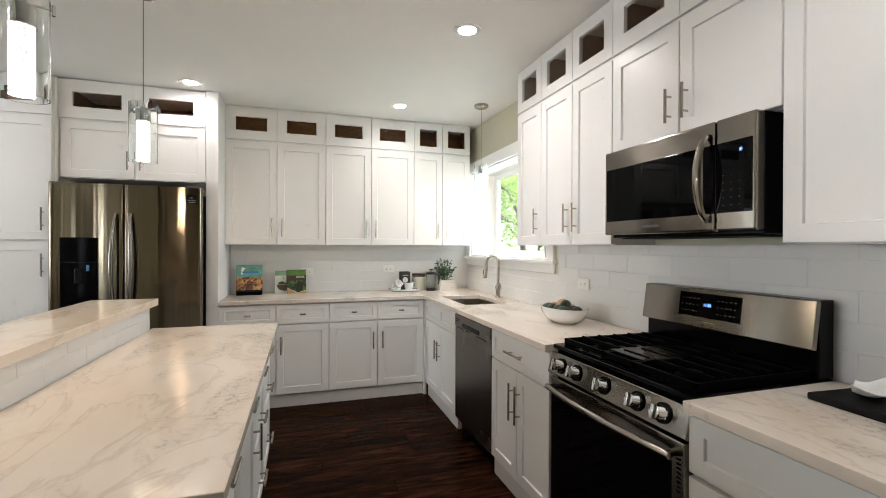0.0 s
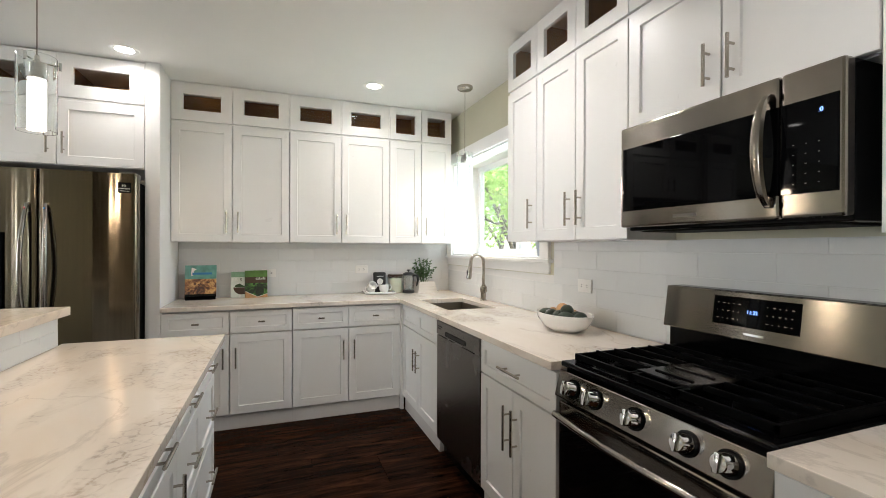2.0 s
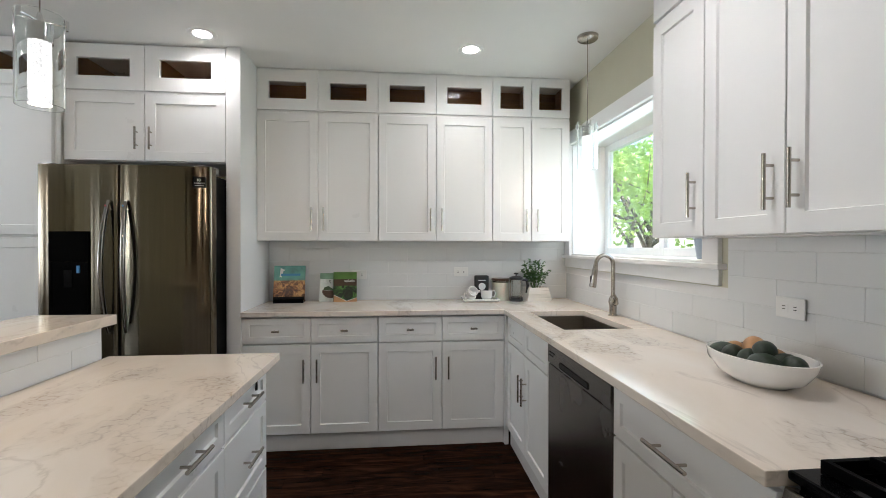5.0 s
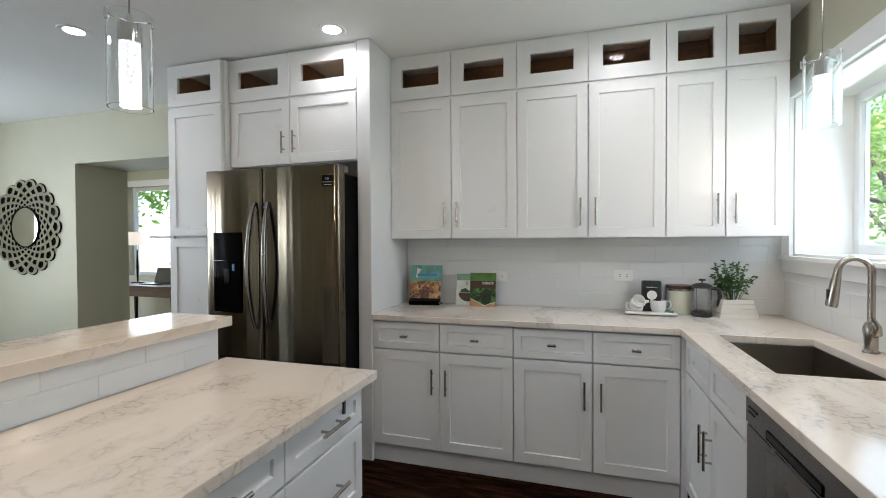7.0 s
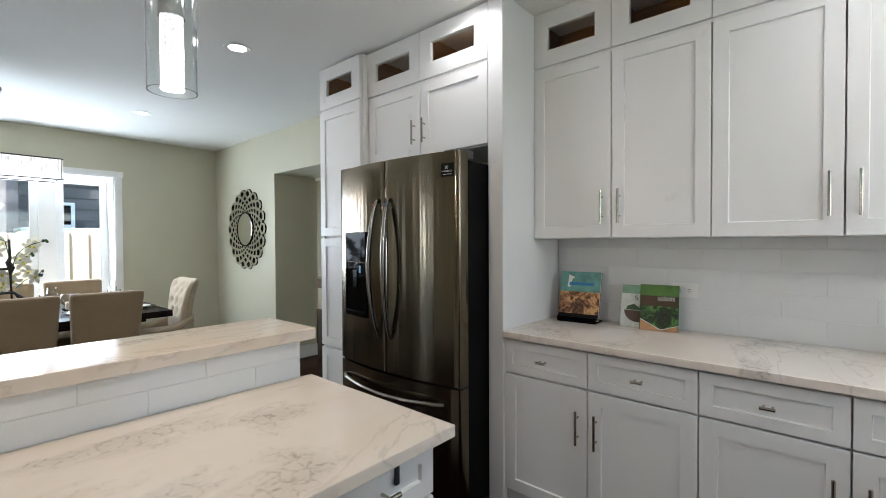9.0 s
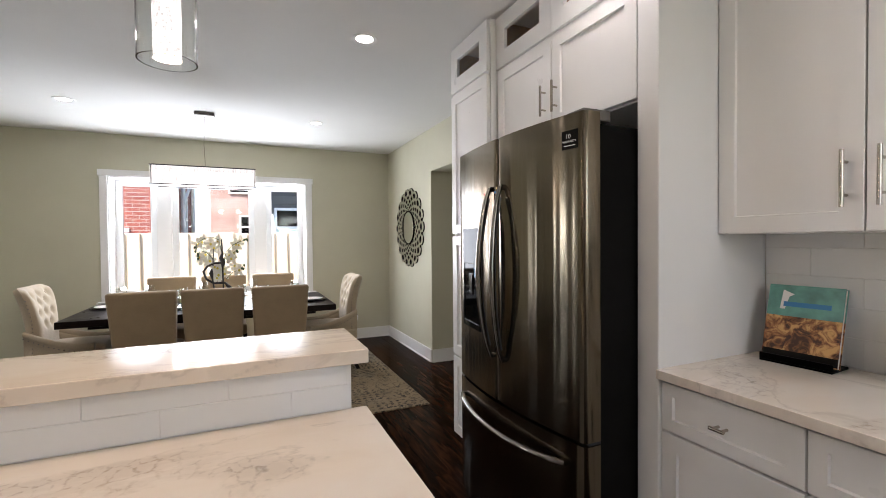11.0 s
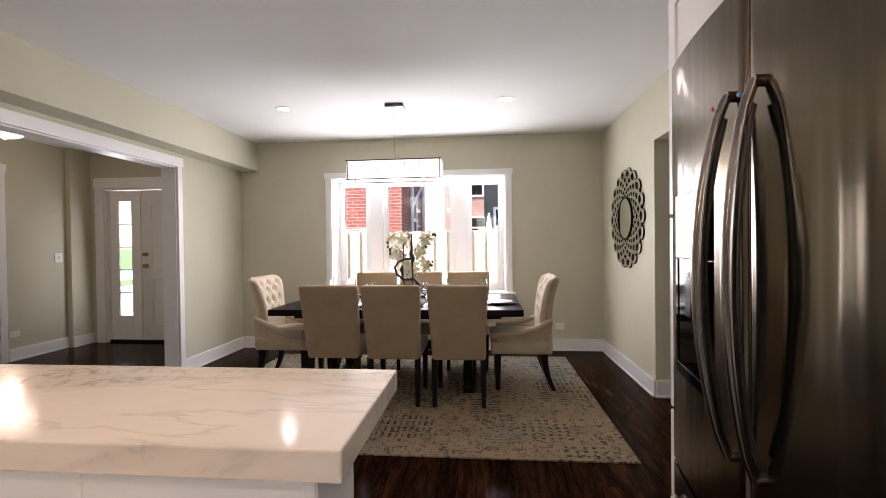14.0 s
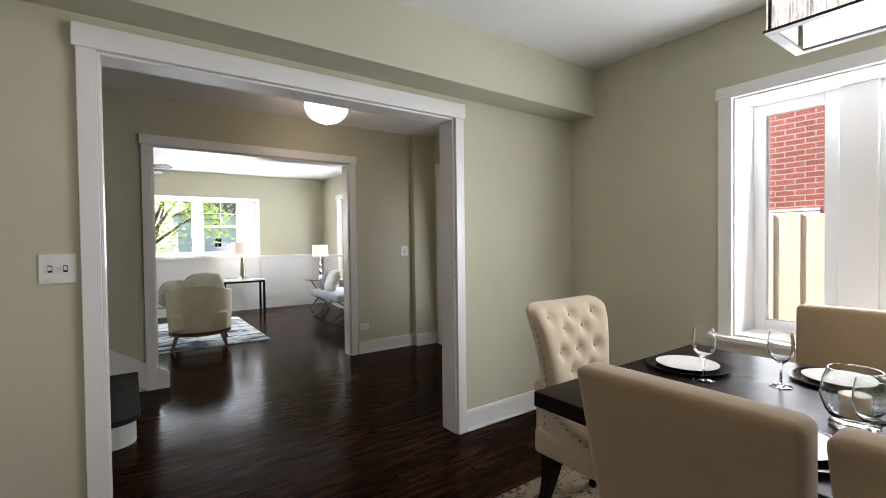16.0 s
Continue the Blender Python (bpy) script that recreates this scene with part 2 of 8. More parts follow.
def wood(name, dark, light, rough=0.4, scale=(1, 14, 14), bump=0.1):
    m = shader(name, light, rough)
    v = coords(m, scale)
    n = noise_tex(m, v, 3.0, 7, 0.62, 1.0)
    wire(m, ramp(m, n, [(0.28, dark), (0.72, light)]), bsdf(m).inputs["Base Color"])
    wire(m, ramp(m, noise_tex(m, coords(m), 4.0, 3), [(0.3, (rough * 0.8,) * 3), (0.7, (rough * 1.2,) * 3)]), bsdf(m).inputs["Roughness"])
    bumped(m, n, bump, 0.001)
    return m


M_CABWOOD = wood("walnut_cabinet_interior", (0.20, 0.095, 0.028), (0.42, 0.22, 0.07), 0.5)
M_TABLE = wood("dark_espresso_table_wood", (0.006, 0.004, 0.004), (0.022, 0.015, 0.014), 0.32, (14, 1, 14))
M_LEG = wood("black_stained_leg_wood", (0.006, 0.005, 0.005), (0.020, 0.015, 0.013), 0.35, (14, 14, 1))
for dark_wood in (M_TABLE, M_LEG):
    bsdf(dark_wood).inputs["Specular IOR Level"].default_value = 0.05
M_DESK = wood("brown_desk_wood", (0.035, 0.015, 0.008), (0.09, 0.040, 0.019), 0.35)
M_FENCE = wood("raw_cedar_fence", (0.62, 0.50, 0.36), (0.80, 0.68, 0.51), 0.8, (10, 10, 1), 0.3)
M_BOARD = wood("black_serving_board", (0.003, 0.003, 0.003), (0.010, 0.009, 0.008), 0.6)
bsdf(M_BOARD).inputs["Specular IOR Level"].default_value = 0.15


def fabric(name, base, weave=900.0, amount=0.14):
    m = shader(name, base, 0.9)
    bsdf(m).inputs["Sheen Weight"].default_value = 0.25
    v = coords(m)
    broad = noise_tex(m, v, 5.0, 4)
    fine = noise_tex(m, v, weave * 0.35, 3)
    a = ramp(m, broad, [(0.3, tuple(c * (1 - amount) for c in base)), (0.7, tuple(min(1, c * (1 + amount * 0.6)) for c in base))])
    b = ramp(m, fine, [(0.3, (0.86,) * 3), (0.7, (1.06,) * 3)])
    wire(m, mixed(m, 1.0, a, b, "MULTIPLY"), bsdf(m).inputs["Base Color"])
    bumped(m, fine, 0.35, 0.0012)
    return m


M_LINEN = fabric("beige_linen", (0.335, 0.24, 0.138))
M_IVORY = fabric("ivory_upholstery", (0.50, 0.405, 0.28))
M_CREAM = fabric("cream_upholstery", (0.68, 0.61, 0.49))
M_BLUEGREY = fabric("blue_grey_upholstery", (0.40, 0.45, 0.52))
M_CUSHION = fabric("patterned_cushion_cloth", (0.30, 0.32, 0.34))
M_FUR = fabric("white_fur", (0.80, 0.78, 0.74), 300, 0.2)
M_SHADEOFF = fabric("lamp_shade_cloth", (0.78, 0.72, 0.64))
M_DARKCLOTH = fabric("dark_cloth", (0.03, 0.03, 0.035))
M_NAPKIN = fabric("white_cotton_napkin", (0.80, 0.80, 0.79))


def rug_weave(name, ground, dark, cool):
    """Worn traditional rug: patches of small dark motifs (rings, dashes, seeds) on a pale ground, faded to blue in places."""
    m = shader(name, ground, 0.95)
    v = coords(m)
    wob = nd(m, "TexNoise")
    wob.inputs["Scale"].default_value, wob.inputs["Detail"].default_value = 9.0, 3.0
    wire(m, v, wob.inputs["Vector"])
    shift, add = nd(m, "VectorMath", operation="SCALE"), nd(m, "VectorMath", operation="ADD")
    shift.inputs["Scale"].default_value = 0.035
    wire(m, wob.outputs["Color"], shift.inputs[0])
    wire(m, shift.outputs["Vector"], add.inputs[0])
    wire(m, v, add.inputs[1])
    w = add.outputs["Vector"]

    def bands(way, scale, lo, hi):
        t = nd(m, "TexWave", bands_direction=way)
        t.inputs["Scale"].default_value, t.inputs["Distortion"].default_value = scale, 0.0
        wire(m, w, t.inputs["Vector"])
        return ramp(m, t.outputs["Fac"], [(lo, (0, 0, 0)), (hi, (1, 1, 1))])

    def rings(scale, r):
        c = nd(m, "TexVoronoi", feature="F1")
        c.inputs["Scale"].default_value, c.inputs["Randomness"].default_value = scale, 0.55
        wire(m, w, c.inputs["Vector"])
        return ramp(m, c.outputs["Distance"], [(r - 0.10, (0.25,) * 3), (r - 0.05, (1, 1, 1)), (r + 0.03, (1, 1, 1)), (r + 0.09, (0, 0, 0))])

    rows = mixed(m, 1.0, bands("Y", 7.0, 0.62, 0.76), bands("X", 3.0, 0.22, 0.34), "MULTIPLY")
    combs = mixed(m, 1.0, bands("X", 6.0, 0.66, 0.80), bands("Y", 2.2, 0.20, 0.32), "MULTIPLY")
    seeds = mixed(m, 1.0, bands("X", 5.4, 0.55, 0.68), bands("Y", 5.4, 0.55, 0.68), "MULTIPLY")
    patches = nd(m, "TexVoronoi", feature="F1")
    patches.inputs["Scale"].default_value = 2.3
    wire(m, w, patches.inputs["Vector"])
    pick = nd(m, "SeparateXYZ")
    wire(m, patches.outputs["Color"], pick.inputs[0])

    def over(sock, at):
        t = nd(m, "Math", operation="GREATER_THAN")
        wire(m, sock, t.inputs[0])
        t.inputs[1].default_value = at
        return t.outputs[0]

    motif = mixed(m, over(pick.outputs["X"], 0.58), rings(17.0, 0.30), seeds)
    motif = mixed(m, over(pick.outputs["Y"], 0.70), motif, rows)
    motif = mixed(m, over(pick.outputs["Z"], 0.76), motif, combs)
    edge = ramp(m, patches.outputs["Distance"], [(0.50, (1, 1, 1)), (0.56, (0.0,) * 3)])
    motif = mixed(m, 1.0, motif, edge, "MULTIPLY")
    sprig = ramp(m, noise_tex(m, v, 26.0, 3, 0.6, 1.2), [(0.55, (0, 0, 0)), (0.59, (0.85,) * 3)])
    motif = mixed(m, 1.0, motif, sprig, "LIGHTEN")
    wear = ramp(m, noise_tex(m, v, 12.0, 5, 0.7), [(0.32, (0.30,) * 3), (0.56, (1, 1, 1))])
    motif = mixed(m, 1.0, motif, wear, "MULTIPLY")
    faded = ramp(m, noise_tex(m, v, 0.9, 3), [(0.50, ground), (0.68, cool)])
    warmth = ramp(m, noise_tex(m, v, 5.0, 4), [(0.3, (0.80, 0.78, 0.75)), (0.7, (1.08, 1.06, 1.04))])
    faded = mixed(m, 1.0, faded, warmth, "MULTIPLY")
    wire(m, mixed(m, motif, faded, dark), bsdf(m).inputs["Base Color"])
    bumped(m, noise_tex(m, v, 500.0, 2), 0.4, 0.002)
    return m


def brushed_rug():
    """Abstract rug: long smears of white, grey, blue and near black."""
    m = shader("blue_grey_rug_pile", (0.5, 0.5, 0.5), 0.95)
    v = coords(m, (1.0, 3.4, 1.0))
    n = noise_tex(m, v, 1.5, 6, 0.62, 1.4)
    wire(m, ramp(m, n, [(0.36, (0.010, 0.013, 0.020)), (0.45, (0.05, 0.09, 0.14)), (0.50, (0.42, 0.48, 0.52)), (0.60, (0.66, 0.66, 0.65))]), bsdf(m).inputs["Base Color"])
    bumped(m, noise_tex(m, coords(m), 400.0, 2), 0.4, 0.002)
    return m


M_RUG = rug_weave("worn_cream_rug_pile", (0.27, 0.203, 0.125), (0.014, 0.010, 0.008), (0.20, 0.197, 0.172))
M_RUGBLUE = brushed_rug()


def glowing(name, colour, strength, base=(0.6, 0.6, 0.6)):
    m = shader(name, base, 0.5)
    bsdf(m).inputs["Emission Color"].default_value = (*colour, 1)
    bsdf(m).inputs["Emission Strength"].default_value = strength
    return m


M_BULB = glowing("downlight_lens", (1.0, 0.96, 0.90), 6.0)
M_BULBOFF = glowing("lit_opal_glass", (1.0, 0.93, 0.82), 1.1)
M_SHADE = glowing("lit_lamp_shade", (1.0, 0.80, 0.62), 0.16, (0.75, 0.68, 0.6))
M_DIGIT = glowing("blue_display_digit", (0.15, 0.35, 1.0), 0.7)


def bubble_acrylic():
    m = glowing("lit_bubble_acrylic", (1.0, 0.95, 0.88), 7.0)
    v = nd(m, "TexVoronoi", feature="F1")
    v.inputs["Scale"].default_value = 130.0
    wire(m, coords(m), v.inputs["Vector"])
    s = ramp(m, v.outputs["Distance"], [(0.12, (0.16,) * 3), (0.42, (0.55,) * 3), (0.6, (1.0,) * 3)])
    mul = nd(m, "Math", operation="MULTIPLY")
    mul.inputs[1].default_value = 0.42
    wire(m, s, mul.inputs[0])
    wire(m, mul.outputs[0], bsdf(m).inputs["Emission Strength"])
    return m


M_BUBBLE = bubble_acrylic()


def lit_crystal():
    m = glowing("lit_crystal", (1.0, 0.93, 0.86), 3.0)
    v = coords(m, (90, 90, 22))
    n = noise_tex(m, v, 1.0, 3, 0.6, 0.8)
    s = ramp(m, n, [(0.36, (0.22,) * 3), (0.48, (0.6,) * 3), (0.62, (1.0,) * 3)])
    mul = nd(m, "Math", operation="MULTIPLY")
    mul.inputs[1].default_value = 0.38
    wire(m, s, mul.inputs[0])
    wire(m, mul.outputs[0], bsdf(m).inputs["Emission Strength"])
    bsdf(m).inputs["Roughness"].default_value = 0.08
    return m


M_CRYSTAL = lit_crystal()
M_PETAL = speckled("white_petal", (0.82, 0.80, 0.70), 0.6, 0.05, 40)
M_POLLEN = speckled("yellow_flower_centre", (0.65, 0.52, 0.06), 0.6)
M_LEAF = speckled("dark_green_leaf", (0.035, 0.075, 0.022), 0.45, 0.35, 30)
M_HERB = speckled("fresh_green_leaf", (0.06, 0.13, 0.035), 0.55, 0.4, 50)
M_TREELEAF = speckled("tree_leaf", (0.12, 0.22, 0.045), 0.6, 0.4, 3)
tl = nd(M_TREELEAF, "BsdfTranslucent")
tl.inputs["Color"].default_value = (0.52, 0.66, 0.18, 1)
tmix = nd(M_TREELEAF, "MixShader")
tmix.inputs["Fac"].default_value = 0.6
wire(M_TREELEAF, bsdf(M_TREELEAF).outputs[0], tmix.inputs[1])
wire(M_TREELEAF, tl.outputs[0], tmix.inputs[2])
wire(M_TREELEAF, tmix.outputs[0], M_TREELEAF.node_tree.nodes["Material Output"].inputs["Surface"])
M_BARK = speckled("tree_bark", (0.10, 0.075, 0.055), 0.9, 0.4, 12, 0, 0.6)
M_TWIG = speckled("dark_twisted_willow", (0.012, 0.010, 0.009), 0.5, 0.4, 60)
M_CANDLE = shader("cream_candle_wax", (0.78, 0.72, 0.60), 0.5, 0.0, Subsurface_Weight=0.2)
M_PLANTER = painted("whitewashed_planter", (0.72, 0.68, 0.62), 0.7, 0.12, 60, 0.4)
M_AVOCADO = speckled("dark_avocado_skin", (0.018, 0.030, 0.016), 0.45, 0.5, 70, 0, 0.5)
M_ONION = speckled("tan_fruit_skin", (0.50, 0.27, 0.12), 0.4, 0.25, 20)
M_CARPET = speckled("black_stair_carpet", (0.02, 0.018, 0.018), 0.95, 0.5, 300, 0, 0.5)
M_GRASS = speckled("lawn", (0.07, 0.13, 0.035), 0.9, 0.5, 6, 0, 0.4)
M_SIDING = painted("pale_siding", (0.62, 0.60, 0.57), 0.7, 0.08, 30, 0.1)
M_DARKSIDING = speckled("dark_grey_siding", (0.09, 0.088, 0.085), 0.7, 0.2, 4)
M_ROOF = speckled("grey_roof_shingle", (0.14, 0.13, 0.125), 0.9, 0.3, 14, 0, 0.4)
M_AWNING = fabric("pale_green_canvas", (0.45, 0.58, 0.52))




def food_print(name, top, low, spot_a, spot_b, split):
    """Printed cover: a plain band of colour over a mottled picture of food."""
    m = shader(name, top, 0.35)
    v = coords(m)
    sep = nd(m, "SeparateXYZ")
    wire(m, v, sep.inputs[0])
    edge = nd(m, "Math", operation="GREATER_THAN")
    wire(m, sep.outputs["Z"], edge.inputs[0])
    edge.inputs[1].default_value = split
    bits = noise_tex(m, v, 24.0, 4, 0.6, 1.2)
    food = ramp(m, bits, [(0.40, low), (0.50, spot_b), (0.62, spot_a)])
    sky_band = ramp(m, noise_tex(m, v, 14.0, 3), [(0.35, tuple(c * 0.6 for c in top)), (0.65, top)])
    wire(m, mixed(m, edge.outputs[0], food, sky_band), bsdf(m).inputs["Base Color"])
    return m


M_COVER_A = food_print("cookbook_cover_pie", (0.13, 0.36, 0.31), (0.05, 0.014, 0.006), (0.60, 0.34, 0.12), (0.26, 0.10, 0.03), 0.155)
M_COVER_B = food_print("cookbook_cover_bowl", (0.22, 0.40, 0.26), (0.62, 0.66, 0.62), (0.72, 0.74, 0.70), (0.60, 0.66, 0.60), 0.172)
M_COVER_C = food_print("cookbook_cover_salad", (0.10, 0.22, 0.04), (0.010, 0.012, 0.006), (0.10, 0.25, 0.05), (0.020, 0.05, 0.014), 0.172)
M_PAPER = shader("book_pages", (0.75, 0.72, 0.65), 0.8)
M_INK = shader("white_print", (0.75, 0.75, 0.72), 0.5)
M_RED = shader("red_mark", (0.55, 0.03, 0.03), 0.4)
M_BLUE = shader("blue_mark", (0.03, 0.20, 0.45), 0.4)
M_MIRROR = shader("mirror_silver", (0.86, 0.88, 0.86), 0.015, 1.0)
M_SCREEN = shader("laptop_black", (0.012, 0.012, 0.013), 0.25)
M_ALU = shader("white_vinyl_frame", (0.80, 0.81, 0.81), 0.35)

# ---------------------------------------------------------------- mesh helpers
class Solid:
    """Collects faces of one part; done() turns them into an object."""

    def __init__(self):
        self.v, self.f, self.k = [], [], []

    def add(self, verts, faces, k=0):
        n = len(self.v)
        self.v += [tuple(p) for p in verts]
        self.f += [tuple(n + i for i in q) for q in faces]
        self.k += [k] * len(faces)
        return self

    def box(self, x0, x1, y0, y1, z0, z1, k=0):
        p = [(x, y, z) for z in (z0, z1) for y in (y0, y1) for x in (x0, x1)]
        return self.add(p, [(0, 2, 3, 1), (4, 5, 7, 6), (0, 1, 5, 4), (2, 6, 7, 3), (0, 4, 6, 2), (1, 3, 7, 5)], k)

    def slab(self, x0, x1, y0, y1, z0, z1, e=0.003, k=0):
        """A box with chamfered edges."""
        bm = bmesh.new()
        bmesh.ops.create_cube(bm, size=1.0)
        bmesh.ops.scale(bm, vec=(x1 - x0, y1 - y0, z1 - z0), verts=bm.verts)
        bmesh.ops.translate(bm, vec=((x0 + x1) / 2, (y0 + y1) / 2, (z0 + z1) / 2), verts=bm.verts)
        bmesh.ops.bevel(bm, geom=bm.edges[:], offset=e, segments=2, affect="EDGES", profile=0.5)
        self.take(bm, k)
        return self

    def take(self, bm, k=0, m=None):
        bm.verts.index_update()
        self.add([(m @ w.co) if m else w.co for w in bm.verts], [[w.index for w in q.verts] for q in bm.faces], k)
        bm.free()
        return self

    def lathe(self, profile, segs=24, at=(0, 0, 0), k=0, m=None):
        pts, faces, n = [], [], len(profile)
        for i in range(segs):
            a = 2 * math.pi * i / segs
            for r, z in profile:
                p = Vector((r * math.cos(a), r * math.sin(a), z)) + Vector(at)
                pts.append(m @ p if m else p)
        for i in range(segs):
            j = (i + 1) % segs
            for q in range(n - 1):
                faces.append((i * n + q, j * n + q, j * n + q + 1, i * n + q + 1))
        return self.add(pts, faces, k)

    def tube(self, pts, r, segs=10, k=0, caps=True):
        """A round bar along pts; r is one radius or one for each point."""
        pts = [Vector(p) for p in pts]
        rs = r if isinstance(r, (list, tuple)) else [r] * len(pts)
        side = None
        rings, faces = [], []
        for i, p in enumerate(pts):
            d = (pts[min(i + 1, len(pts) - 1)] - pts[max(i - 1, 0)]).normalized()
            if side is None:
                side = d.orthogonal().normalized()
            side = (side - d * side.dot(d)).normalized()
            up = d.cross(side)
            rings += [p + (side * math.cos(a) + up * math.sin(a)) * rs[i] for a in (2 * math.pi * j / segs for j in range(segs))]
        for i in range(len(pts) - 1):
            for j in range(segs):
                a, b = i * segs + j, i * segs + (j + 1) % segs
                faces.append((a, b, b + segs, a + segs))
        if caps:
            faces.append(tuple(reversed(range(segs))))
            faces.append(tuple(range((len(pts) - 1) * segs, len(pts) * segs)))
        return self.add(rings, faces, k)

    def prism(self, outline, y0, y1, k=0, m=None):
        """An outline in x and z pushed out along y."""
        n = len(outline)
        p = [Vector((x, y, z)) for y in (y0, y1) for x, z in outline]
        p = [m @ q for q in p] if m else p
        f = [tuple(range(n)), tuple(reversed(range(n, 2 * n)))]
        f += [(i, i + n, (i + 1) % n + n, (i + 1) % n) for i in range(n)]
        return self.add(p, f, k)

    def ball(self, c, r, k=0, seg=12, m=None):
        bm = bmesh.new()
        bmesh.ops.create_uvsphere(bm, u_segments=seg, v_segments=max(6, seg // 2 + 2), radius=1.0)
        rr = r if isinstance(r, (tuple, list)) else (r, r, r)
        bmesh.ops.scale(bm, vec=rr, verts=bm.verts)
        if m:
            bmesh.ops.transform(bm, matrix=m, verts=bm.verts)
        bmesh.ops.translate(bm, vec=c, verts=bm.verts)
        return self.take(bm, k)

    def mesh(self, name, mats, smooth=None):
        me = bpy.data.meshes.new(name)
        me.from_pydata(self.v, [], self.f)
        for m in mats if isinstance(mats, (list, tuple)) else [mats]:
            me.materials.append(m)
        me.polygons.foreach_set("material_index", self.k)
        bm = bmesh.new()
        bm.from_mesh(me)
        bmesh.ops.recalc_face_normals(bm, faces=bm.faces)
        bm.to_mesh(me)
        bm.free()
        if smooth:
            me.polygons.foreach_set("use_smooth", [True] * len(me.polygons))
            me.set_sharp_from_angle(angle=radians(smooth))
        return me

    def done(self, name, mats, parent=None, smooth=None, bevel=0.0, at=None):
        ob = new(name, self.mesh(name, mats, smooth))
        if at is not None:
            ob.matrix_basis = at
        if parent:
            ob.parent = parent
        if bevel:
            b = ob.modifiers.new("soft_edges", "BEVEL")
            b.width, b.segments, b.limit_method, b.angle_limit = bevel, 2, "ANGLE", radians(40)
        return ob


def thing(name, at, label, category, group=""):
    return_to = new(name)
    return_to.empty_display_size = 0.1
    return_to.matrix_basis = at
    return tagged(return_to, label, category, group)


def setting(ob, label):
    return tagged(ob, label, kind="structure")


def wall(name, axis, a0, a1, t0, t1, z0, z1, holes, mat, label):
    """A wall along x or y from a0 to a1, t0 to t1 thick, with openings (from, to, bottom, top)."""
    s = Solid()

    def piece(p, q, b, t):
        if q - p > 1e-4 and t - b > 1e-4:
            if axis == "x":
                s.box(p, q, t0, t1, b, t)
            else:
                s.box(t0, t1, p, q, b, t)

    cut = a0
    for p, q, b, t in sorted(holes):
        piece(cut, p, z0, z1)
        piece(p, q, z0, b)
        piece(p, q, t, z1)
        cut = q
    piece(cut, a1, z0, z1)
    return setting(s.done(name, mat), label)


# ---------------------------------------------------------------- structure
XE, YN, XW, YS = 1.93, 4.55, -5.46, 0.05   # east, north, west faces; south face of the dining room

OFF_Y = 7.1
floor = setting(Solid().box(-7.2, 2.2, -7.0, 7.2, -0.12, -0.016).done("floor", M_SHADOWGAP), "subfloor under dark stained wooden boards")
ceil_main = Solid().box(XW - 0.3, XE + 0.3, YS - 0.15, YN + 0.5, CEIL, CEIL + 0.15).box(-1.0, XE + 0.3, -1.75, YS - 0.15, CEIL, CEIL + 0.15)
setting(ceil_main.done("ceiling", M_CEIL), "smooth white painted ceiling")
setting(Solid().box(-5.95, -1.0, -2.45, YS - 0.15, CEIL, CEIL + 0.15).done("ceiling_hall", M_CEIL), "smooth white painted hall ceiling")
setting(Solid().box(-6.2, -0.9, -7.2, -2.45, CEIL, CEIL + 0.15).done("ceiling_living", M_CEIL), "smooth white painted living room ceiling")
setting(Solid().box(-7.2, -1.0, YN + 0.5, 7.35, CEIL, CEIL + 0.15).done("ceiling_office", M_CEIL), "smooth white painted office ceiling")

# Unseen eave, added only to keep direct sun off the sink counter.
setting(Solid().box(XE + 0.3, XE + 0.85, -1.8, YN + 0.6, CEIL + 0.15, CEIL + 0.25).done("roof_eave", M_TRIM), "unseen eave added to keep sun out of the sink window")
OPN = (-3.88, -2.15, 0.0, 2.125)
wall_north = wall("wall_north", "x", XW - 0.3, XE + 0.26, YN - 0.02, YN + 0.5, 0, CEIL, [OPN], M_WALL, "greige painted wall with a deep cased-less opening")
SINKWIN = (2.86, 4.41, 1.265, 2.14)
wall_east = wall("wall_east", "y", -1.75, YN - 0.02, XE, XE + 0.30, 0, CEIL, [SINKWIN], M_WALL, "greige painted kitchen wall with a deep window opening")
DWIN = (1.24, 3.39, 0.70, 2.12)
wall_west = wall("wall_west", "y", YS - 0.15, YN - 0.02, XW - 0.30, XW, 0, CEIL, [DWIN], M_WALL, "greige painted dining room wall with a wide window")
HALL = (-4.269, -2.411, 0.0, 2.10)
wall_south = wall("wall_south", "x", XW, -1.0, YS - 0.15, YS, 0, CEIL, [HALL], M_WALL, "greige painted wall with a wide cased opening")
wall("wall_kitchen_south", "x", -1.0, XE, -1.75, -1.6, 0, CEIL, [], M_WALL, "plain greige painted wall")
wall("wall_kitchen_west", "y", -1.75, YS - 0.15, -1.0, -0.85, 0, CEIL, [], M_WALL, "plain greige painted wall")
setting(Solid().box(XW, -1.0, YS, 0.28, 2.24, CEIL).done("trim_beam", M_WALL), "greige painted dropped beam along the wall")
LIVING = (-4.54, -2.68, 0.0, 2.17)
wall("wall_hall_south", "x", -5.36, -0.85, -2.44, -2.29, 0, CEIL, [LIVING], M_WALL, "greige painted hall wall with a cased opening")
setting(Solid().box(-5.66, -5.36, -2.44, -2.22, 0, CEIL).done("wall_hall_pier", M_WALL), "greige painted wall pier beside the front door")
FDOOR = (-2.02, -0.62, 0.0, 2.10)
wall("wall_hall_west", "y", -2.22, YS - 0.15, -5.81, -5.66, 0, CEIL, [FDOOR], M_WALL, "greige painted entry wall round the front door")
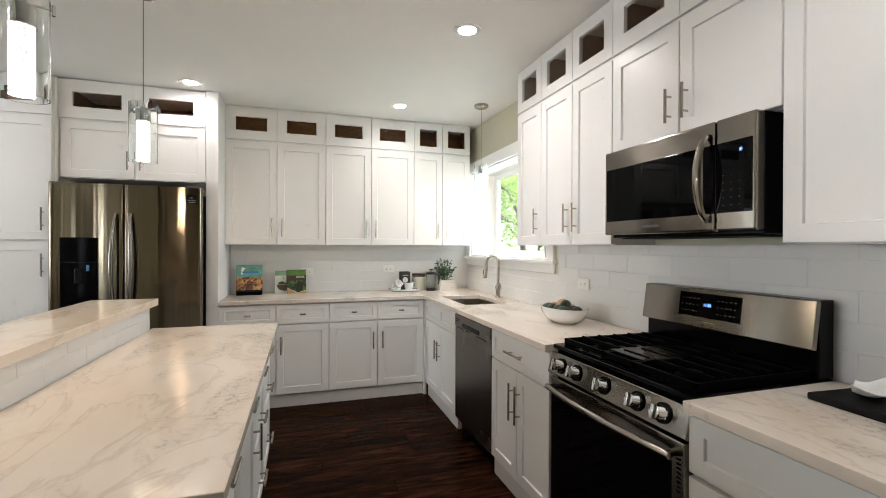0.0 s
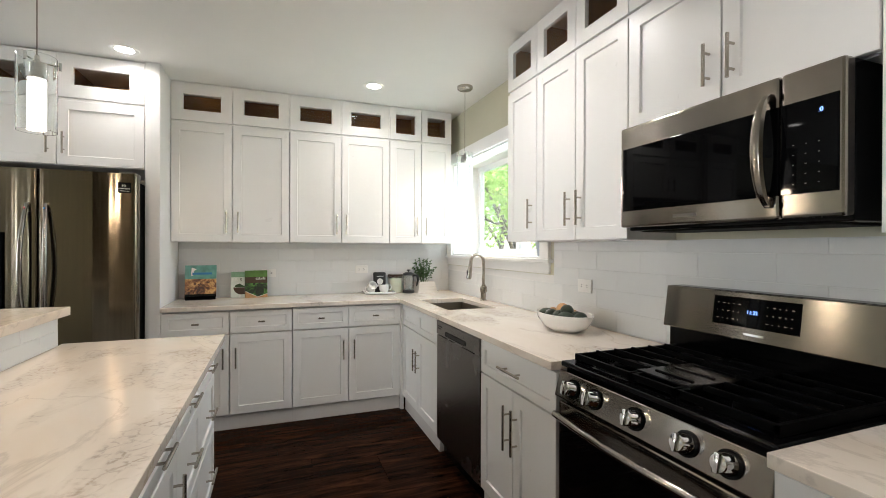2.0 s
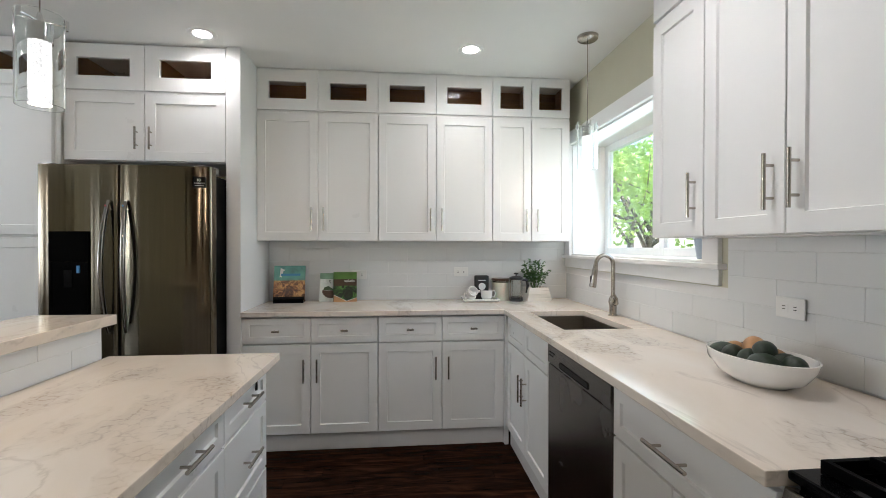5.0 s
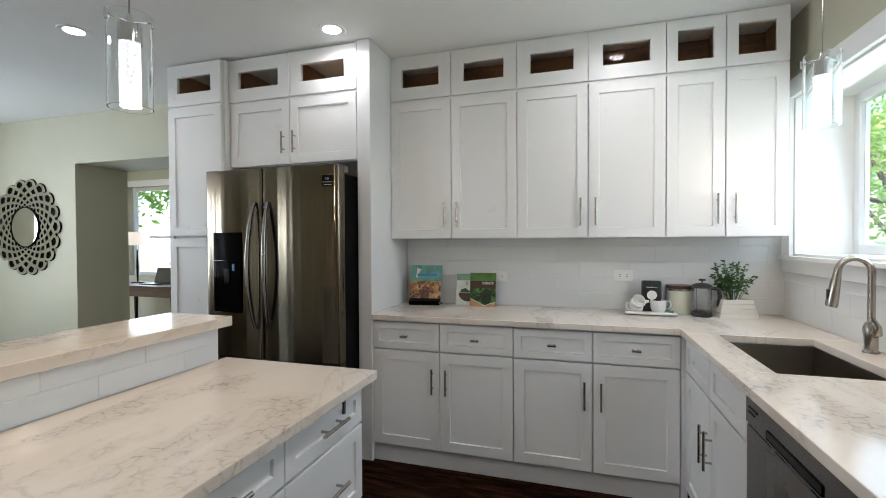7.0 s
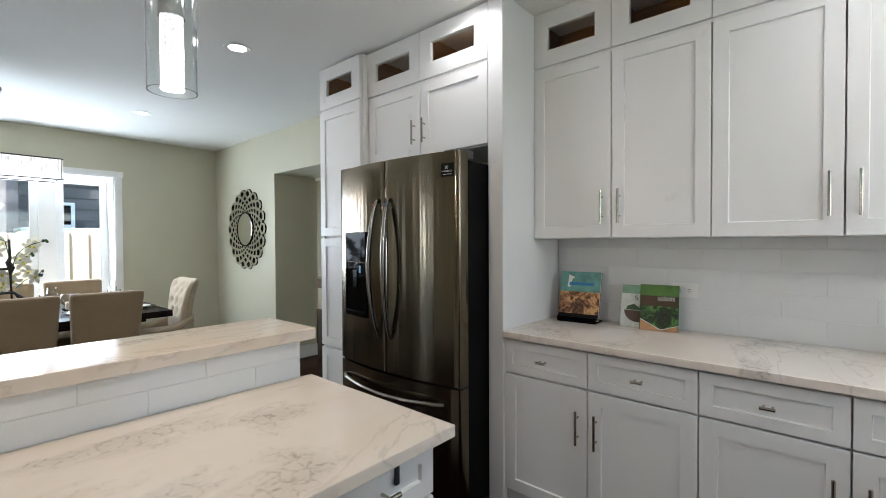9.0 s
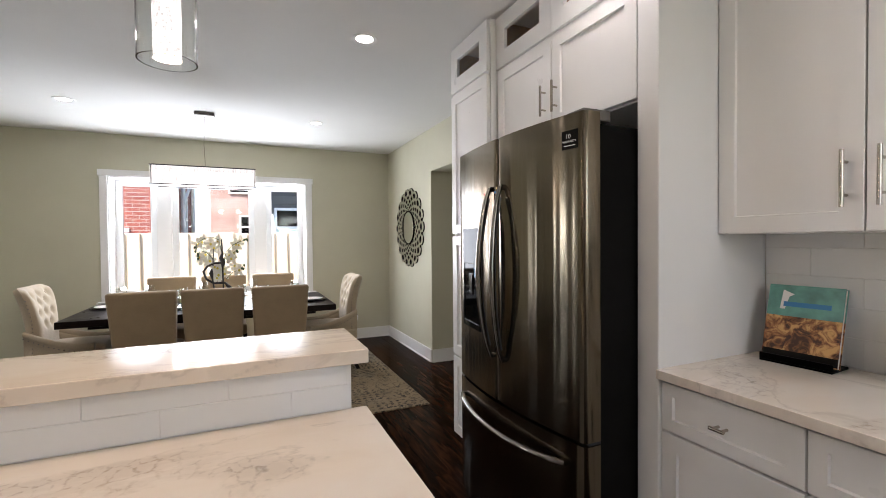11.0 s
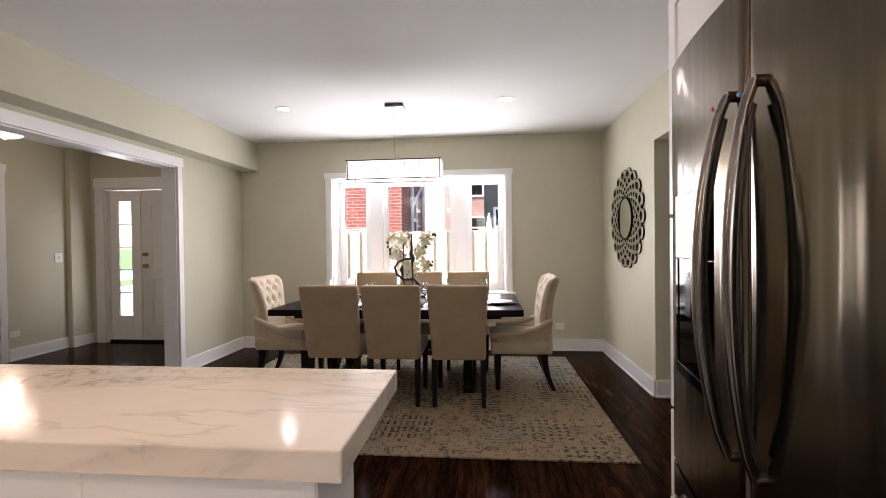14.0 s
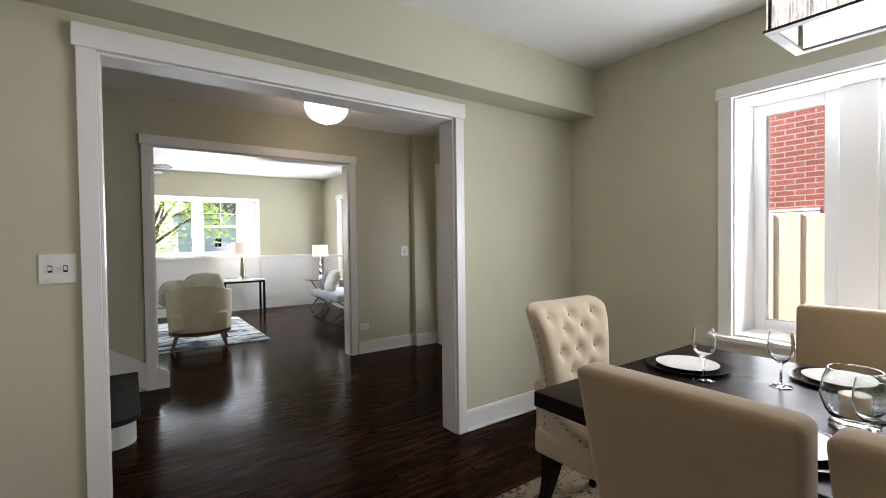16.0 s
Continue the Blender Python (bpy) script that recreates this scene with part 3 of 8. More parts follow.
wall("wall_hall_east", "y", -2.29, YS - 0.15, -1.0, -0.85, 0, CEIL, [], M_WALL, "plain greige painted hall wall")
LWIN = (-4.60, -2.75, 1.06, 2.15)
wall("wall_living_south", "x", -6.2, -0.75, -7.20, -6.75, 0, CEIL, [LWIN], M_WALL, "grey green painted living room wall with a wide window niche")
wall("wall_living_west", "y", -6.75, -2.44, -6.02, -5.87, 0, CEIL, [(-5.85, -4.75, 0.55, 2.12)], M_WALL, "grey green painted living room wall with a window")
wall("wall_living_east", "y", -6.75, -2.44, -0.90, -0.75, 0, CEIL, [], M_WALL, "plain grey green painted living room wall")
OWIN = (-6.55, -4.55, 0.80, 2.30)
wall("wall_office_north", "x", -7.2, -1.0, OFF_Y, OFF_Y + 0.2, 0, CEIL, [OWIN], M_WALL, "greige painted office wall with a wide window")
wall("wall_office_west", "y", YN + 0.5, OFF_Y, -7.2, -7.05, 0, CEIL, [], M_WALL, "plain greige painted office wall")
wall("wall_office_east", "y", YN + 0.5, OFF_Y, -1.15, -1.0, 0, CEIL, [], M_WALL, "plain greige painted office wall")

# white end wall between the refrigerator and the counter
setting(Solid().slab(-0.527, -0.437, 3.93, YN - 0.02, 0, CEIL, 0.004).done("wall_fridge_end", M_PANTRYWALL), "white painted end wall beside the refrigerator")


def baseboard(name, x0, x1, y0, y1, face):
    """A 14 cm board with a small cap; face tells the side that shows."""
    s = Solid().slab(x0, x1, y0, y1, 0.0, 0.132, 0.003)
    dx, dy = {"e": (0.004, 0), "w": (-0.004, 0), "n": (0, 0.004), "s": (0, -0.004)}[face]
    s.slab(x0 + min(dx, 0) * -0.5, x1 + min(dx, 0) * 0.5, y0, y1, 0.132, 0.142, 0.003)
    sx, sy = {"e": (0.010, 0), "w": (-0.010, 0), "n": (0, 0.010), "s": (0, -0.010)}[face]
    s.slab(x0 + min(sx, 0) if sx < 0 else (x1 if sx > 0 else x0), x0 if sx < 0 else (x1 + sx if sx > 0 else x1),
           y0 + min(sy, 0) if sy < 0 else (y1 if sy > 0 else y0), y0 if sy < 0 else (y1 + sy if sy > 0 else y1), 0.0, 0.018, 0.003)
    return setting(s.done(name, M_TRIM), "white painted baseboard")


baseboard("baseboard", XW, XW + 0.016, YS + 0.016, YN - 0.02, "e")
baseboard("baseboard", XW + 0.016, OPN[0], YN - 0.036, YN - 0.02, "s")
baseboard("baseboard", OPN[0], OPN[0] + 0.016, YN - 0.02, YN + 0.5, "e")
baseboard("baseboard", XW + 0.016, HALL[0] - 0.070, YS, YS + 0.016, "n")
baseboard("baseboard", HALL[1] + 0.070, -1.0, YS, YS + 0.016, "n")
baseboard("baseboard", -5.36, LIVING[0] - 0.085, -2.29, -2.274, "n")
baseboard("baseboard", -5.66, -5.36, -2.22, -2.204, "n")
baseboard("baseboard", -5.87, LWIN[0] + 0.0, -6.75, -6.734, "n")
baseboard("baseboard", LWIN[0], -0.9, -6.75, -6.734, "n")
baseboard("baseboard", -5.87, -5.854, -6.73, -2.45, "e")


def casing(name, axis, at, out, a0, a1, z1, w, head, z0=0.0, label="white painted door casing"):
    """Flat casing round an opening on the face at; out is the side that it stands proud to."""
    d0, d1 = sorted((at, at + 0.022 * out))
    h0, h1 = sorted((at, at + 0.028 * out))
    s = Solid()

    def bit(p, q, b, t, u0, u1):
        if axis == "x":
            s.slab(p, q, u0, u1, b, t, 0.002)
        else:
            s.slab(u0, u1, p, q, b, t, 0.002)

    bit(a0 - w, a0, z0, z1, d0, d1)
    bit(a1, a1 + w, z0, z1, d0, d1)
    bit(a0 - w - 0.012, a1 + w + 0.012, z1, z1 + head, h0, h1)
    return setting(s.done(name, M_TRIM), label)


def lining(name, axis, a0, a1, t0, t1, z1, z0=0.0, thick=0.018, floor_piece=False):
    s = Solid()

    def bit(p, q, b, t):
        if axis == "x":
            s.slab(p, q, t0, t1, b, t, 0.002)
        else:
            s.slab(t0, t1, p, q, b, t, 0.002)

    bit(a0, a0 + thick, z0, z1)
    bit(a1 - thick, a1, z0, z1)
    bit(a0 + thick, a1 - thick, z1 - thick, z1)
    if floor_piece:
        bit(a0 + thick, a1 - thick, z0, z0 + thick)
    return setting(s.done(name, M_TRIM), "white painted opening lining")


casing("trim_hall", "x", YS, 1, HALL[0], HALL[1], HALL[3], 0.066, 0.095)
lining("trim_hall_lining", "x", HALL[0], HALL[1], YS - 0.15, YS, HALL[3], thick=0.012)
casing("trim_living", "x", -2.29, 1, LIVING[0], LIVING[1], LIVING[3], 0.075, 0.085)
lining("trim_living_lining", "x", LIVING[0], LIVING[1], -2.44, -2.29, LIVING[3])
casing("trim_dining_window", "y", XW, 1, DWIN[0], DWIN[1], DWIN[3], 0.075, 0.07, DWIN[2], "white painted window casing")
lining("trim_dining_lining", "y", DWIN[0], DWIN[1], XW - 0.30, XW, DWIN[3], DWIN[2], 0.012, True)
setting(Solid().slab(XW, XW + 0.075, DWIN[0] - 0.11, DWIN[1] + 0.11, DWIN[2] - 0.028, DWIN[2], 0.004).slab(XW, XW + 0.024, DWIN[0] - 0.08, DWIN[1] + 0.08, DWIN[2] - 0.125, DWIN[2] - 0.028, 0.003)
        .done("trim_dining_stool", M_TRIM), "white painted window stool and apron")
casing("trim_sink_window", "y", XE, -1, SINKWIN[0], SINKWIN[1], SINKWIN[3], 0.10, 0.10, SINKWIN[2], "white painted window casing")
lining("trim_sink_lining", "y", SINKWIN[0], SINKWIN[1], XE, XE + 0.30, SINKWIN[3], SINKWIN[2], 0.012, True)
setting(Solid().slab(XE - 0.045, XE, SINKWIN[0] - 0.13, SINKWIN[1] + 0.10, SINKWIN[2] - 0.025, SINKWIN[2], 0.004).slab(XE - 0.018, XE, SINKWIN[0] - 0.10, SINKWIN[1] + 0.10, SINKWIN[2] - 0.095, SINKWIN[2] - 0.025, 0.003)
        .done("trim_sink_stool", M_TRIM), "white painted window stool and apron")
# front door surround, wainscot cap and niche in the living room
casing("trim_front_door", "y", -5.66, 1, FDOOR[0], FDOOR[1], FDOOR[3], 0.125, 0.14)
lining("trim_front_lining", "y", FDOOR[0], FDOOR[1], -5.81, -5.66, FDOOR[3])
wains = Solid().slab(-5.87, LWIN[0], -6.738, -6.75, 0.14, 1.0, 0.002).slab(-5.87, -0.9, -6.71, -6.75, 1.0, 1.045, 0.004)
for px in (-5.87, LWIN[0] - 0.07):
    wains.slab(px, px + 0.07, -6.726, -6.738, 0.14, 1.0, 0.002)
wains.slab(LWIN[0], -0.9, -6.738, -6.75, 0.14, 1.0, 0.002)
setting(wains.done("trim_wainscot", M_TRIM), "white painted panelled wainscot with a cap rail")
setting(Solid().slab(-5.86, -5.84, -6.71, -2.45, 1.0, 1.045, 0.004).slab(-5.858, -5.87, -6.71, -5.9, 0.14, 1.0, 0.002).done("trim_wainscot_side", M_TRIM), "white painted wainscot cap rail")
lining("trim_living_window_lining", "x", LWIN[0], LWIN[1], -7.20, -6.75, LWIN[3], LWIN[2], 0.015, True)
casing("trim_living_side", "y", -5.87, 1, -5.85, -4.75, 2.12, 0.09, 0.09, 0.55, "white painted window casing")
casing("trim_office_window", "x", OFF_Y, -1, OWIN[0], OWIN[1], OWIN[3], 0.10, 0.10, OWIN[2], "white painted window casing")


def sash(name, axis, at, a0, a1, z0, z1, bar, label, rail=None, depth=0.05, grid=()):
    """A window: vinyl frame parts and one pane for each light."""
    w = thing(name, pose(0, 0, 0), label, "window")
    w["kind"] = "structure"
    s, panes = Solid(), []

    def bit(sol, p, q, b, t, d0, d1):
        if axis == "x":
            sol.slab(p, q, at + d0, at + d1, b, t, 0.003)
        else:
            sol.slab(at + d0, at + d1, p, q, b, t, 0.003)

    h = depth / 2
    bit(s, a0, a0 + bar, z0, z1, -h, h)
    bit(s, a1 - bar, a1, z0, z1, -h, h)
    bit(s, a0 + bar, a1 - bar, z0, z0 + bar, -h, h)
    bit(s, a0 + bar, a1 - bar, z1 - bar, z1, -h, h)
    lights = [(z0 + bar, z1 - bar)]
    if rail:
        bit(s, a0 + bar, a1 - bar, rail - 0.022, rail + 0.022, -h, h)
        lights = [(z0 + bar, rail - 0.022), (rail + 0.022, z1 - bar)]
    for gx0, gx1, gz0, gz1 in grid:
        bit(s, gx0, gx1, gz0, gz1, -0.012, 0.012)
    s.done("window_frame", M_ALU, w)
    for b, t in lights:
        p = Solid()
        if axis == "x":
            p.box(a0 + bar, a1 - bar, at - 0.003, at + 0.003, b, t)
        else:
            p.box(at - 0.003, at + 0.003, a0 + bar, a1 - bar, b, t)
        g = p.done("pane", M_WINGLASS, w)
        g.visible_shadow = False
    return w


WX = XW - 0.29
sash("window_1", "y", WX, 1.252, 1.67, 0.712, 2.108, 0.068, "white vinyl side window light of the dining room")
sash("window_2", "y", WX, 1.83, 2.76, 0.712, 2.108, 0.068, "white vinyl fixed picture window of the dining room")
sash("window_3", "y", WX, 2.91, 3.378, 0.712, 2.108, 0.068, "white vinyl side window light of the dining room")
setting(Solid().slab(WX - 0.05, WX + 0.06, 1.67, 1.83, 0.712, 2.108, 0.004).slab(WX - 0.05, WX + 0.06, 2.76, 2.91, 0.712, 2.108, 0.004).done("trim_mullion", M_TRIM), "white painted window mullions")
SX = XE + 0.27
sash("window_4", "y", SX, 2.872, 3.62, 1.277, 2.128, 0.05, "white vinyl sliding window over the sink")
sash("window_5", "y", SX + 0.02, 3.56, 4.398, 1.277, 2.128, 0.05, "white vinyl sliding window over the sink")
sash("window_6", "x", -7.15, LWIN[0] + 0.30, -3.62, 1.075, 2.135, 0.05, "white double hung living room window", 1.62, grid=((-3.98, -3.965, 1.64, 2.09), (-4.25, -3.67, 1.86, 1.875)))
sash("window_7", "x", -7.15, -3.52, LWIN[1] - 0.015, 1.075, 2.135, 0.05, "white fixed living room window")
setting(Solid().slab(-3.62, -3.52, -7.18, -7.10, 1.075, 2.135, 0.004).slab(LWIN[0] + 0.015, LWIN[0] + 0.30, -7.18, -7.12, 1.075, 2.135, 0.004).done("trim_living_mullion", M_TRIM), "white painted window mullions")
sash("window_8", "y", -5.97, -5.84, -4.76, 0.56, 2.11, 0.05, "white double hung living room side window", 1.33)
sash("window_9", "x", OFF_Y + 0.12, OWIN[0], -5.60, OWIN[2], OWIN[3], 0.06, "white double hung office window", 1.45)
sash("window_10", "x", OFF_Y + 0.12, -5.50, OWIN[1], OWIN[2], OWIN[3], 0.06, "white double hung office window", 1.45)
setting(Solid().slab(-5.60, -5.50, OFF_Y + 0.08, OFF_Y + 0.18, OWIN[2], OWIN[3], 0.004).done("trim_office_mullion", M_TRIM), "white painted window mullion")


# front door with its sidelight
def front_door():
    d = thing("door_1", pose(-5.735, 0, 0), "white panelled front door, shut, with a glazed sidelight", "door")
    d["kind"] = "structure"
    s = Solid().slab(-0.022, 0.022, -1.53, -0.66, 0.03, 2.07, 0.003)
    s.done("door_leaf", M_DOORWHITE, d)
    rim = Solid()
    for y0, y1, z0, z1, arch in ((-1.38, -0.80, 1.02, 1.86, 0.09), (-1.38, -0.80, 0.24, 0.86, 0.0)):
        top = [(y0 + (y1 - y0) * i / 12, z1 + arch * math.sin(math.pi * i / 12)) for i in range(13)]
        loop = [(y0, z0), *top, (y1, z0), (y0, z0)]
        rim.tube([(0.022, y, z) for y, z in loop], 0.010, 6)
    rim.done("panel_moulding", M_DOORWHITE, d, 40)
    side = Solid().slab(-0.02, 0.02, -1.99, -1.885, 0.03, 2.07, 0.003).slab(-0.02, 0.02, -1.68, -1.585, 0.03, 2.07, 0.003)
    side.slab(-0.02, 0.02, -1.885, -1.68, 0.03, 0.36, 0.003).slab(-0.02, 0.02, -1.885, -1.68, 1.93, 2.07, 0.003)
    for i in range(1, 5):
        z = 0.36 + (1.93 - 0.36) * i / 5
        side.slab(-0.012, 0.012, -1.885, -1.68, z - 0.007, z + 0.007, 0.002)
    side.done("sidelight_frame", M_TRIM, d)
    pane = Solid().box(-0.004, 0.004, -1.885, -1.68, 0.36, 1.93).done("pane", M_WINGLASS, d)
    pane.visible_shadow = False
    Solid().slab(-0.03, 0.05, -2.0, -0.64, 0.0, 0.03, 0.004).done("threshold", M_LEG, d)
    Solid().slab(-0.025, 0.03, -1.585, -1.54, 0.03, 2.07, 0.003).done("door_post", M_TRIM, d)
    for z, r in ((1.20, 0.027), (1.04, 0.032)):
        k = Solid().lathe([(0.0001, 0.0), (r, 0.0), (r, 0.008), (0.012, 0.014), (0.012, 0.03), (r * 0.9, 0.038), (r * 0.8, 0.058), (0.0001, 0.064)], 20, m=pose(0.022, -1.46, z, 0, 90, 0))
        k.done("knob", M_BRASS, d, 40)


front_door()

# ---------------------------------------------------------------- kitchen cabinets
# local axes of a cabinet: x along its front, y into it from the door face, z up
def shaker(sol, x0, x1, z0, z1, rail=0.058, thick=0.020, sink=0.009, hollow=False):
    """A framed door or drawer front with a recessed (or open) field."""
    c, s = 0.0018, 0.003

    def ring(i, y):
        return [(x0 + i, y, z0 + i), (x1 - i, y, z0 + i), (x1 - i, y, z1 - i), (x0 + i, y, z1 - i)]

    loops = [ring(0, thick), ring(0, c), ring(c, 0), ring(rail, 0), ring(rail + s, thick if hollow else sink)]
    if hollow:
        loops.append(ring(0, thick))
    p = [q for r in loops for q in r]
    f = []
    for a in range(len(loops) - 1):
        f += [(a * 4 + i, a * 4 + (i + 1) % 4, a * 4 + 4 + (i + 1) % 4, a * 4 + 4 + i) for i in range(4)]
    if not hollow:
        n = (len(loops) - 1) * 4
        f += [(n, n + 1, n + 2, n + 3), (3, 2, 1, 0)]
    return sol.add(p, f)


def bar_pull(parent, x, z, length, upright=True, r=0.006):
    """A round bar on two posts."""
    s = Solid()
    h, q = length / 2, length * 0.29
    if upright:
        s.tube([(x, -0.030, z - h), (x, -0.030, z + h)], r, 10)
        for e in (-q, q):
            s.tube([(x, -0.030, z + e), (x, 0.001, z + e)], 0.0045, 8)
    else:
        s.tube([(x - h, -0.030, z), (x + h, -0.030, z)], r, 10)
        for e in (-q, q):
            s.tube([(x + e, -0.030, z), (x + e, 0.001, z)], 0.0045, 8)
    return s.done("handle", M_NICKEL, parent, 40)


def cab_door(parent, x0, x1, z0, z1, pull=None, length=0.165, rail=0.058, name="door"):
    g = 0.0028
    d = shaker(Solid(), x0 + g, x1 - g, z0 + g, z1 - g, rail).done(name, M_CAB, parent)
    if pull:
        bar_pull(d, pull[0], pull[1], length, pull[2])
    return d


def glass_door(parent, x0, x1, z0, z1):
    g = 0.0016
    rx = (x1 - x0) * 0.19
    rail = min(0.085, rx)
    d = shaker(Solid(), x0 + g, x1 - g, z0 + g, z1 - g, rail, hollow=True).done("door", M_CAB, parent)
    Solid().box(x0 + rail, x1 - rail, 0.010, 0.014, z0 + rail, z1 - rail).done("pane", M_CABGLASS, d).visible_shadow = False
    return d


def boxed_body(s, x0, x1, z0, z1, depth):
    """A closed body: a deep box with two thin stiles, so that the gaps between doors fall into shadow."""
    g, t = 0.0022, 0.014
    s.box(x0 + g, x1 - g, 0.036, depth, z0, z1)
    s.box(x0 + g, x0 + g + t, 0.0205, 0.036, z0, z1).box(x1 - g - t, x1 - g, 0.0205, 0.036, z0, z1)


def carcass(parent, x0, x1, z0, z1, depth, open_front=False, name="body"):
    s = Solid()
    if open_front:
        t = 0.016
        s.box(x0, x0 + t, 0.021, depth, z0, z1).box(x1 - t, x1, 0.021, depth, z0, z1)
        s.box(x0 + t, x1 - t, 0.021, depth, z0, z0 + t).box(x0 + t, x1 - t, 0.021, depth, z1 - t, z1)
        s.box(x0 + t, x1 - t, depth - t, depth, z0 + t, z1 - t, 0)
        inner = Solid().box(x0 + t + 0.001, x1 - t - 0.001, depth - t - 0.004, depth - t - 0.001, z0 + t, z1 - t)
        inner.box(x0 + t + 0.0005, x0 + t + 0.003, 0.022, depth - t - 0.004, z0 + t, z1 - t).box(x1 - t - 0.003, x1 - t - 0.0005, 0.022, depth - t - 0.004, z0 + t, z1 - t)
        inner.box(x0 + t + 0.003, x1 - t - 0.003, 0.022, depth - t - 0.004, z0 + t + 0.0005, z0 + t + 0.003)
        inner.done("interior_panel", M_CABWOOD, parent)
    else:
        boxed_body(s, x0, x1, z0, z1, depth)
    return s.done(name, M_CAB, parent)


UP_Z0, UP_Z1, TOP_Z0, TOP_Z1 = 1.372, 2.283, 2.298, CEIL - 0.012


def upper_unit(at, x0, x1, depth, group, z0=UP_Z0, pulls=True, single=None, top=True):
    """A wall cabinet with a pair of doors (or one), and a glazed cabinet over it."""
    c = thing("wall_cabinet", at, "white shaker wall cabinet with a glazed top door", "cabinet", group)
    carcass(c, x0, x1, z0, UP_Z1 + 0.0, depth)
    mid = (x0 + x1) / 2
    pz = z0 + 0.155 if z0 < 1.6 else z0 + 0.13
    ln = 0.165 if z0 < 1.6 else 0.14
    if single:
        px = x1 - 0.045 if single == "right" else x0 + 0.045
        cab_door(c, x0, x1, z0, UP_Z1, (px, pz, True), ln)
    else:
        cab_door(c, x0, mid, z0, UP_Z1, (mid - 0.042, pz, True), ln)
        cab_door(c, mid, x1, z0, UP_Z1, (mid + 0.042, pz, True), ln)
    Solid().box(x0, x1, 0.012, depth, UP_Z1 + 0.0005, TOP_Z0 - 0.0005).done("spacer", M_CAB, c)
    if single:
        carcass(c, x0, x1, TOP_Z0, TOP_Z1, depth, True, "top_body")
        glass_door(c, x0, x1, TOP_Z0, TOP_Z1)
    else:
        for p, q in ((x0, mid), (mid, x1)):
            carcass(c, p, q, TOP_Z0, TOP_Z1, depth, True, "top_body")
            glass_door(c, p, q, TOP_Z0, TOP_Z1)
    return c


BACK_UP = pose(0, 4.235, 0)
BD = YN - 0.022 - 4.235
for p, q in ((-0.437, 0.412), (0.412, 1.252), (1.252, 1.842)):
    upper_unit(BACK_UP, p, q, BD, "wall cabinets over the back counter")

RUP = pose(1.66, 2.835, 0, 0, 0, -90)
RD = XE - 1.66 - 0.002
upper_unit(RUP, 0.0, 0.325, RD, "wall cabinets over the range wall", single="right")
upper_unit(RUP, 0.325, 1.005, RD, "wall cabinets over the range wall")
upper_unit(RUP, 1.005, 1.815, RD, "wall cabinets over the range wall", z0=1.812)
upper_unit(RUP, 1.815, 2.635, RD, "wall cabinets over the range wall")
setting(Solid().box(1.672, XE - 0.002, 0.20, 2.835, TOP_Z1 + 0.0005, CEIL - 0.0005).box(-0.436, 1.842, 4.247, YN - 0.022, TOP_Z1 + 0.0005, CEIL - 0.0005).done("trim_cabinet_top", M_CAB), "white filler between cabinets and ceiling")

# over the refrigerator, and the tall pantry
FC = pose(0, 3.93, 0)
over = thing("fridge_cabinet", FC, "white shaker cabinet with glazed top doors over the refrigerator", "cabinet")
carcass(over, -1.497, -0.528, 1.862, UP_Z1, YN - 0.022 - 3.93)
for p, q, px in ((-1.497, -1.012, -1.055), (-1.012, -0.528, -0.972)):
    cab_door(over, p + 0.015 * (p < -1.4), q, 1.862, UP_Z1, (px, 2.0, True), 0.14)
    carcass(over, p, q, TOP_Z0, TOP_Z1, YN - 0.022 - 3.93, True, "top_body")
    glass_door(over, p, q, TOP_Z0, TOP_Z1)
Solid().box(-1.497, -0.528, 0.012, 0.58, UP_Z1 + 0.0005, TOP_Z0 - 0.0005).done("spacer", M_CAB, over)
pantry = thing("pantry_cabinet", pose(0, 3.88, 0), "tall white shaker pantry cabinet with a glazed top door", "cabinet")
PD = YN - 0.022 - 3.88
carcass(pantry, -1.972, -1.51, 0.10, UP_Z1, PD)
Solid().slab(-1.965, -1.515, 0.07, PD, 0.0, 0.10, 0.002).done("toe_kick", M_TOE, pantry)
cab_door(pantry, -1.972, -1.51, 1.398, UP_Z1, (-1.56, 1.55, True), 0.165)
cab_door(pantry, -1.972, -1.51, 0.62, 1.388, (-1.56, 1.22, True), 0.165)
cab_door(pantry, -1.972, -1.51, 0.10, 0.61)
Solid().box(-1.972, -1.51, 0.012, PD, UP_Z1 + 0.0005, TOP_Z0 - 0.0005).done("spacer", M_CAB, pantry)
carcass(pantry, -1.972, -1.51, TOP_Z0, TOP_Z1, PD, True, "top_body")
glass_door(pantry, -1.972, -1.51, TOP_Z0, TOP_Z1)
setting(Solid().box(-1.972, -0.528, 3.96, YN - 0.022, TOP_Z1 + 0.0005, CEIL - 0.0005).box(-1.509, -1.498, 3.90, YN - 0.022, 0.0, TOP_Z1).done("trim_pantry_top", M_CAB), "white filler between pantry and ceiling")

CT = 0.912      # counter height
CB = 0.880      # under the counter slab
DR0, DR1, DO0, DO1 = 0.703, 0.871, 0.112, 0.700


